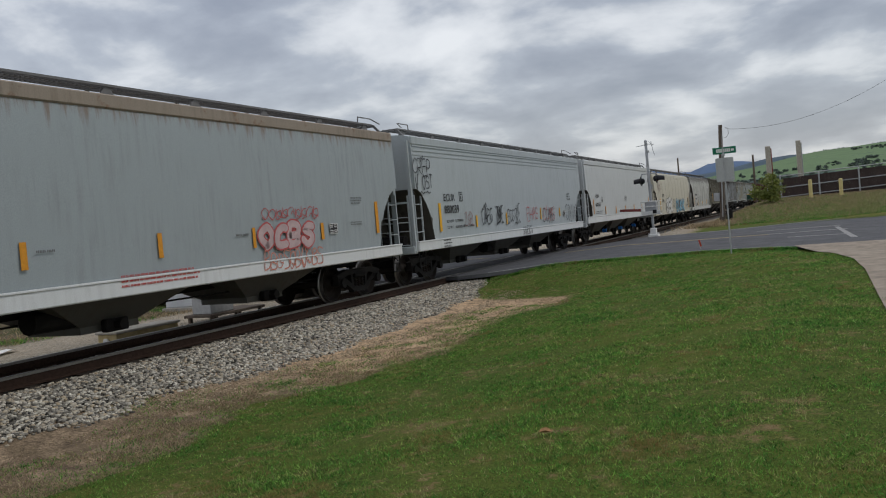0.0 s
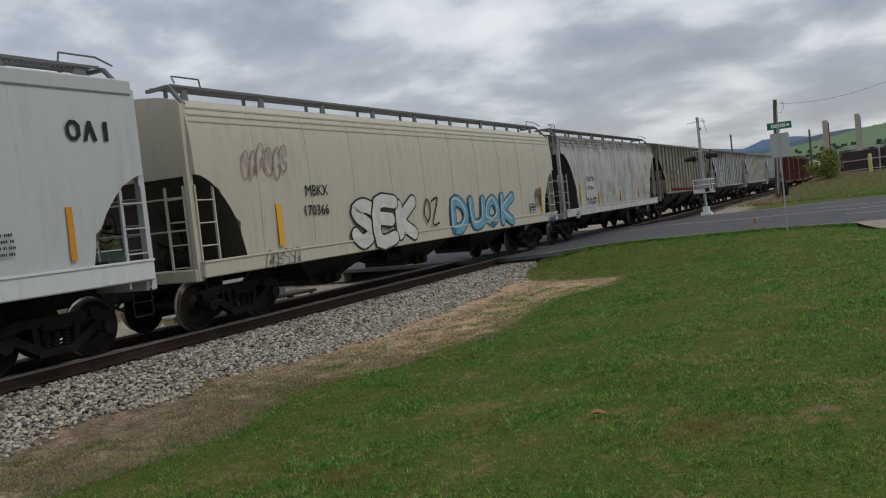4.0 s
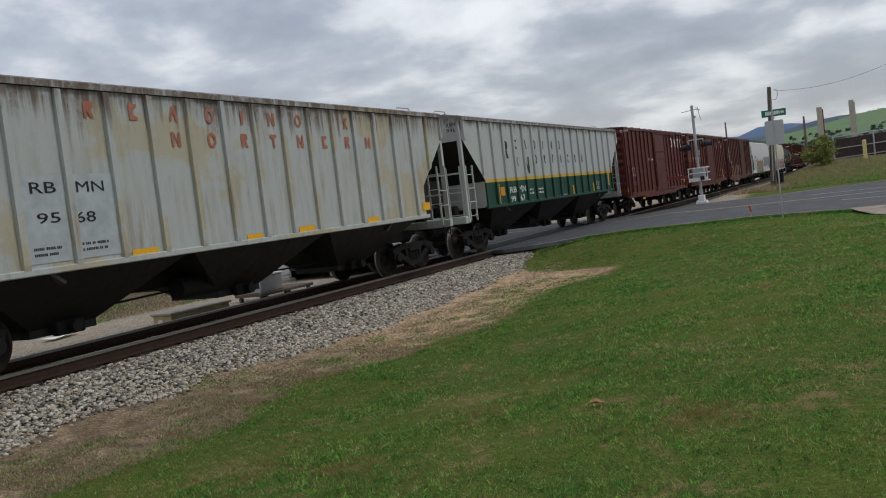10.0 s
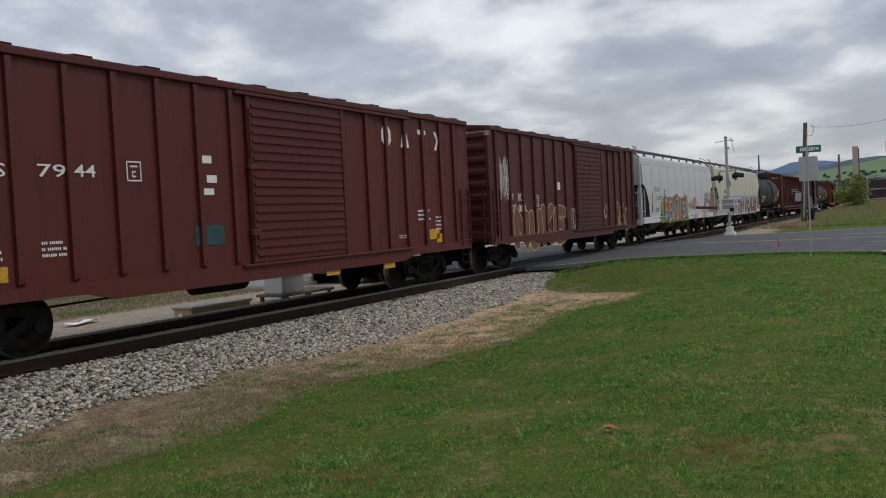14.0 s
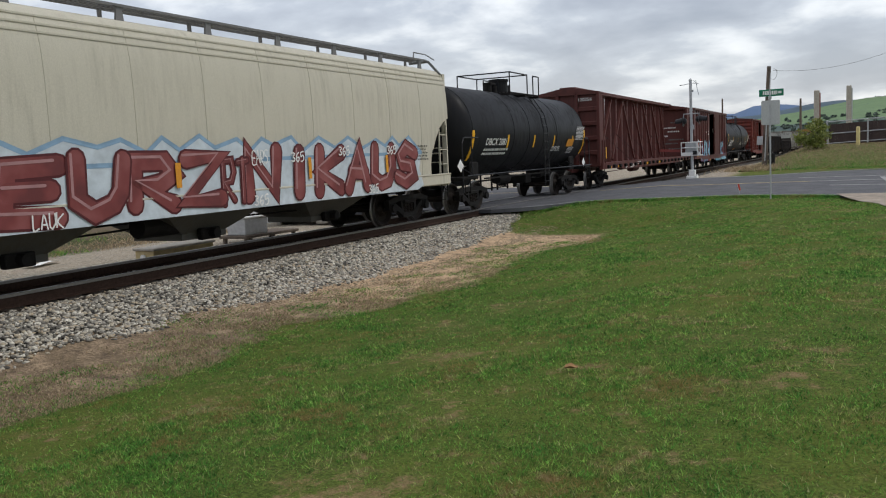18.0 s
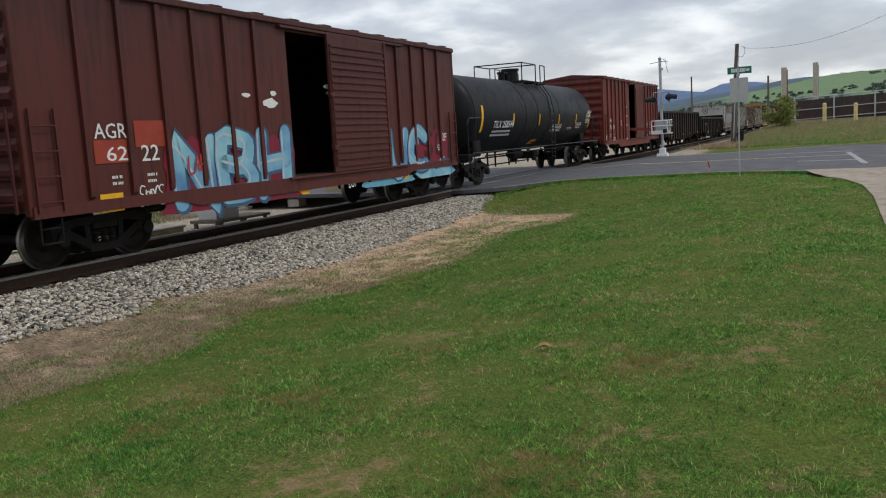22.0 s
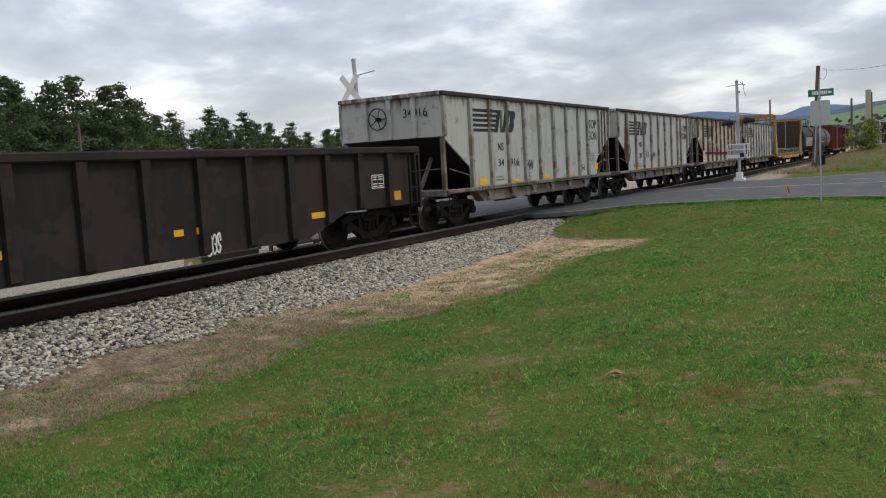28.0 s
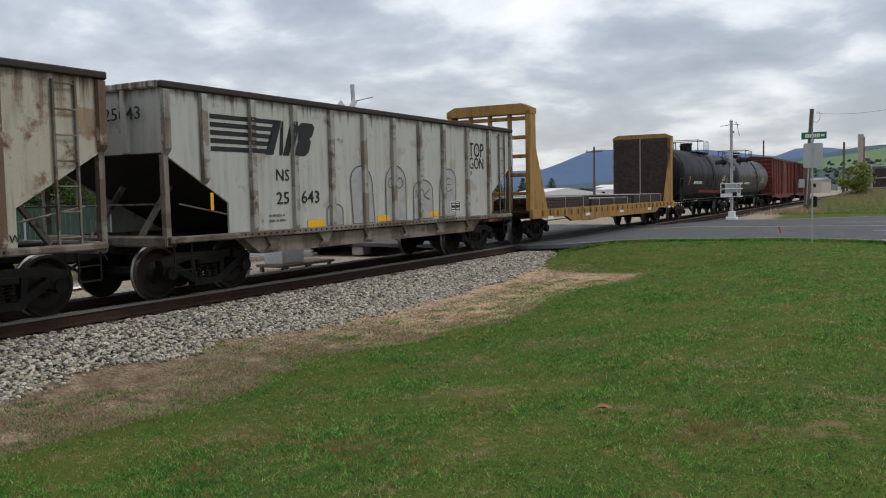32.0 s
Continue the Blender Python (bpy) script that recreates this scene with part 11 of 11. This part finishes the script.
    tagged_word(23, "ANET", 2.29, 1.06, 0.90, 0.56, K, 0.035, 1.548, 3)
    tagged_word(23, "O", 2.46, 1.68, 0.50, 0.12, K, 0.030, 1.548, 4)
    put(23, "G-85W", 5.12, 1.16, 0.46, 0.11, K, 1.548)
    panel(23, 3.28, 1.14, 0.59, 0.34, 1.548)
    emblem(24, -4.96, 2.49, 2.69, 0.69)
    put(24, "NS", -3.37, 2.01, 0.36, 0.22, K, 1.548)
    put(24, "25", -3.38, 1.57, 0.35, 0.23, K, 1.548)
    put(24, "643", -2.67, 1.57, 0.54, 0.25, K, 1.548)
    put(24, "TOP", 4.19, 2.69, 0.85, 0.39, K, 1.548)
    put(24, "GON", 4.20, 2.36, 0.81, 0.32, K, 1.548)
    fine(24, -3.59, 1.24, 0.52, 0.19, 2, DG, 1.548)
    arch(24, -1.02, 1.09, 0.78, 1.25, WASHG, DG, 0.032, 1.548, True, -0.1)
    arch(24, 0.22, 1.09, 0.82, 1.28, WASHG, DG, 0.032, 1.548)
    arch(24, 1.38, 1.10, 0.88, 0.95, WASHG, DG, 0.032, 1.548)
    arch(24, 2.58, 1.12, 0.80, 1.22, WASHG, DG, 0.032, 1.548, True, 0.08)
    arch(24, -1.90, 1.09, 0.52, 0.44, WASHG, DG, 0.028, 1.548)
    tagged_word(24, "OO", 0.30, 1.85, 0.66, 0.26, DG, 0.024, 1.552, 4)
    tagged_word(24, "KK", 1.48, 1.60, 0.66, 0.22, DG, 0.024, 1.552, 5)
    tagged_word(24, "OE", 2.66, 1.80, 0.60, 0.30, DG, 0.024, 1.552, 6)
    tape(24, -2.51, 1.09, 0.51, 0.14, Y, 1.548)
    tape(24, -0.14, 1.11, 0.47, 0.14, Y, 1.548)
    tape(24, 2.13, 1.14, 0.41, 0.14, Y, 1.548)
    tape(24, -5.01, 1.50, 0.07, 0.30, Y, 1.548)
    panel(24, 3.15, 1.22, 0.51, 0.29, 1.548)
    put_end(24, "25643", 0.27, 3.00, 0.87, 0.21, 0.55, K)
    # bulkhead flatcar
    fine(25, -4.89, 0.65, 2.09, 0.28, 1, W, 1.548)
    # tanks
    car, half = CARS[14]
    for y, a0, a1, w in ((-4.95, -38, 0, 0.17), (-2.35, -22, -5, 0.12), (-0.08, -22, -5, 0.11), (1.90, -22, -5, 0.10), (3.95, -22, -5, 0.10), (5.35, -36, 4, 0.15)):
        curved_strip(car, y - 0.30, a0, a1, w, 1.46, 2.50, Y)
    for words, y, a, s in (("DBCX 2081", -4.05, -18, 0.32),):
        tank_text(car, words, y - 0.30, a, s, W)
    for y, a, w, h, n in ((-4.1, -31, 1.75, 0.30, 2), (1.75, -28, 0.9, 0.2, 4), (4.25, -11, 0.9, 0.55, 10), (3.55, -33, 0.6, 0.3, 5), (-4.9, -52, 0.8, 0.2, 2)):
        tank_bars(car, y - 0.30, a, w, h, n, W)
    tank_patch(car, 3.0, -22, 0.75, 0.32, M["orange"])
    car, half = CARS[17]
    for y, a0, a1, w in ((-6.38, -26, 11, 0.17), (-3.50, -18, 0, 0.12), (-0.65, -18, 0, 0.11), (1.85, -18, 0, 0.11), (4.33, -18, 0, 0.11), (6.45, -26, 8, 0.14)):
        curved_strip(car, y, a0, a1, w, 1.41, 2.43, Y)
    tank_text(car, "TILX 258544", -5.40, -20, 0.36, W, 1.41, 2.43)
    for y, a, w, h, n in ((-5.4, -33, 1.7, 0.30, 2), (1.0, -30, 1.2, 0.34, 5), (3.2, -28, 0.6, 0.12, 2), (5.8, -16, 0.62, 0.6, 9), (4.4, -26, 0.7, 0.3, 4)):
        tank_bars(car, y, a, w, h, n, W, 1.41, 2.43)
    tank_patch(car, -0.85, -55, 0.7, 0.3, M["orange"], 1.41, 2.43)
    for k in (26, 27):
        car, half = CARS[k]
        for y in (-5.5, 5.2):
            curved_strip(car, y, -22, -4, 0.11, 1.5, 2.5, Y)
        tank_bars(car, -4.4, -20, 2.0, 0.3, 1, W, 1.5)
        tank_bars(car, 3.4, -16, 0.8, 0.5, 5, W, 1.5)
    # diamond placards
    for k, y, z in ((14, -6.25, 1.45), (14, 4.75, 1.28)):
        bm = bmesh.new()
        bm.faces.new([bm.verts.new((1.50, y + a, z + b)) for a, b in ((0, -0.2), (0.2, 0), (0, 0.2), (-0.2, 0))])
        part("placard", bm, W, CARS[k][0], "white diamond placard")
    # centerbeam
    put(15, "120356", -5.57, 0.83, 0.70, 0.17, W, 1.563)
    fine(15, -6.47, 0.83, 0.36, 0.17, 1, W, 1.563)
    for y in (-9.4, -7.8, -2.4, 0.7, 4.0, 7.1):
        tape(15, y, 0.90, 0.5, 0.10, Y, 1.563)
    tape(15, -9.75, 1.36, 0.10, 0.5, Y, 1.545)
    fine(15, -4.1, 0.95, 0.8, 0.2, 2, W, 1.563)
    put_end(15, "120356", 0.55, 3.95, 0.62, 0.14, 1.0, W)
    # print on the inner face of the far bulkhead
    car, half = CARS[15]
    rng = random.Random(9)
    yf = (half - 1.08 - 0.125 - OFF_MIDDLE[15]) / PITCH[15]
    for x, z, w, h in ((0.35, 3.35, 0.35, 0.08), (-0.2, 3.0, 0.9, 0.09), (0.15, 2.75, 0.7, 0.09), (-0.5, 2.45, 0.6, 0.10), (-0.9, 2.5, 0.35, 0.10), (0.2, 2.2, 1.0, 0.09), (-0.1, 1.95, 0.9, 0.09), (-0.9, 1.9, 0.5, 0.09), (0.2, 1.6, 0.8, 0.08)):
        bm = bmesh.new()
        xx = x
        while xx < x + w:
            l = rng.uniform(0.05, 0.12)
            box(bm, xx, xx + l, yf - 0.004, yf, z, z + h)
            xx += l + 0.03
        part("small_print", bm, DG if rng.random() < 0.2 else PALE, car)
    # long strips on the far cars
    for k in (25,):
        for y in (-7.5, -4.0, 0.0, 4.0, 7.5):
            tape(k, y, 0.80, 0.45, 0.10, W, 1.563)
    for k in (2,):
        for j in range(3):
            bm = bmesh.new()
            y = -3.0 + 4.0 * j
            bar(bm, (0.80, y, 0.55), (1.02, y, 0.55), 0.10, 12)
            part("outlet_cap", bm, flat_paint("blue_outlet_cap", (0.02, 0.14, 0.45)), CARS[k][0], "blue outlet cap")


def tank_bars(car, y, a, w, h, n, mat, r=1.46, zc=2.50):
    rng = random.Random(seed())
    bm = bmesh.new()
    for j in range(n):
        yy = y
        while yy < y + w:
            l = h / n * rng.uniform(0.4, 1.3)
            zz = h * (n - 1 - j) / n
            bm.faces.new([bm.verts.new((0.008, p, q)) for p, q in ((yy, zz), (yy + l, zz), (yy + l, zz + h / n * 0.55), (yy, zz + h / n * 0.55))])
            yy += l * 1.3
    ob = part("small_print", bm, mat, car)
    an = radians(a)
    ob.matrix_basis = Matrix.Translation(((r + 0.006) * math.cos(an), 0, zc + (r + 0.006) * math.sin(an))) @ pose(0, 0, 0, 0, -a, 0)


def tank_patch(car, y, a, w, h, mat, r=1.46, zc=2.50):
    bm = bmesh.new()
    bm.faces.new([bm.verts.new((0.008, p, q)) for p, q in ((y, 0), (y + w, 0), (y + w, h), (y, h))])
    ob = part("warning_panel", bm, mat, car, "orange warning panel")
    an = radians(a)
    ob.matrix_basis = Matrix.Translation(((r + 0.008) * math.cos(an), 0, zc + (r + 0.008) * math.sin(an))) @ pose(0, 0, 0, 0, -a, 0)


BUILT = [set(car.children) for car, half in CARS.values()]
dress_cars()
for was, d, p, (car, half) in zip(BUILT, OFF_MIDDLE, PITCH, CARS.values()):
    for ob in car.children:
        if ob not in was:
            ob.matrix_basis = Matrix.Translation((0, d, 0)) @ Matrix.Diagonal((1, p, 1, 1)) @ ob.matrix_basis


def motions():
    stops = [0.5 * k for k in range(65)]
    for car, q, wheels in TRAIN:
        walk(car, [(t, LINE @ pose(0, q - run(t), 0)) for t in stops])
    for car, q, wheels in TRAIN:
        for ob, y in wheels:
            # the wheels turn as they roll past
            rows = []
            for f in range(0, 961):
                t = f / 30.0
                if -14 < q + y - run(t) < 62:
                    rows.append((t, pose(0, y, 0.457, math.degrees(run(t) / 0.457) % 360.0)))
            if not rows:
                continue
            first, last = rows[0], rows[-1]
            if first[0] > 0:
                rows.insert(0, (0.0, first[1]))
            if last[0] < 32:
                rows.append((32.0, last[1]))
            walk(ob, rows)


motions()
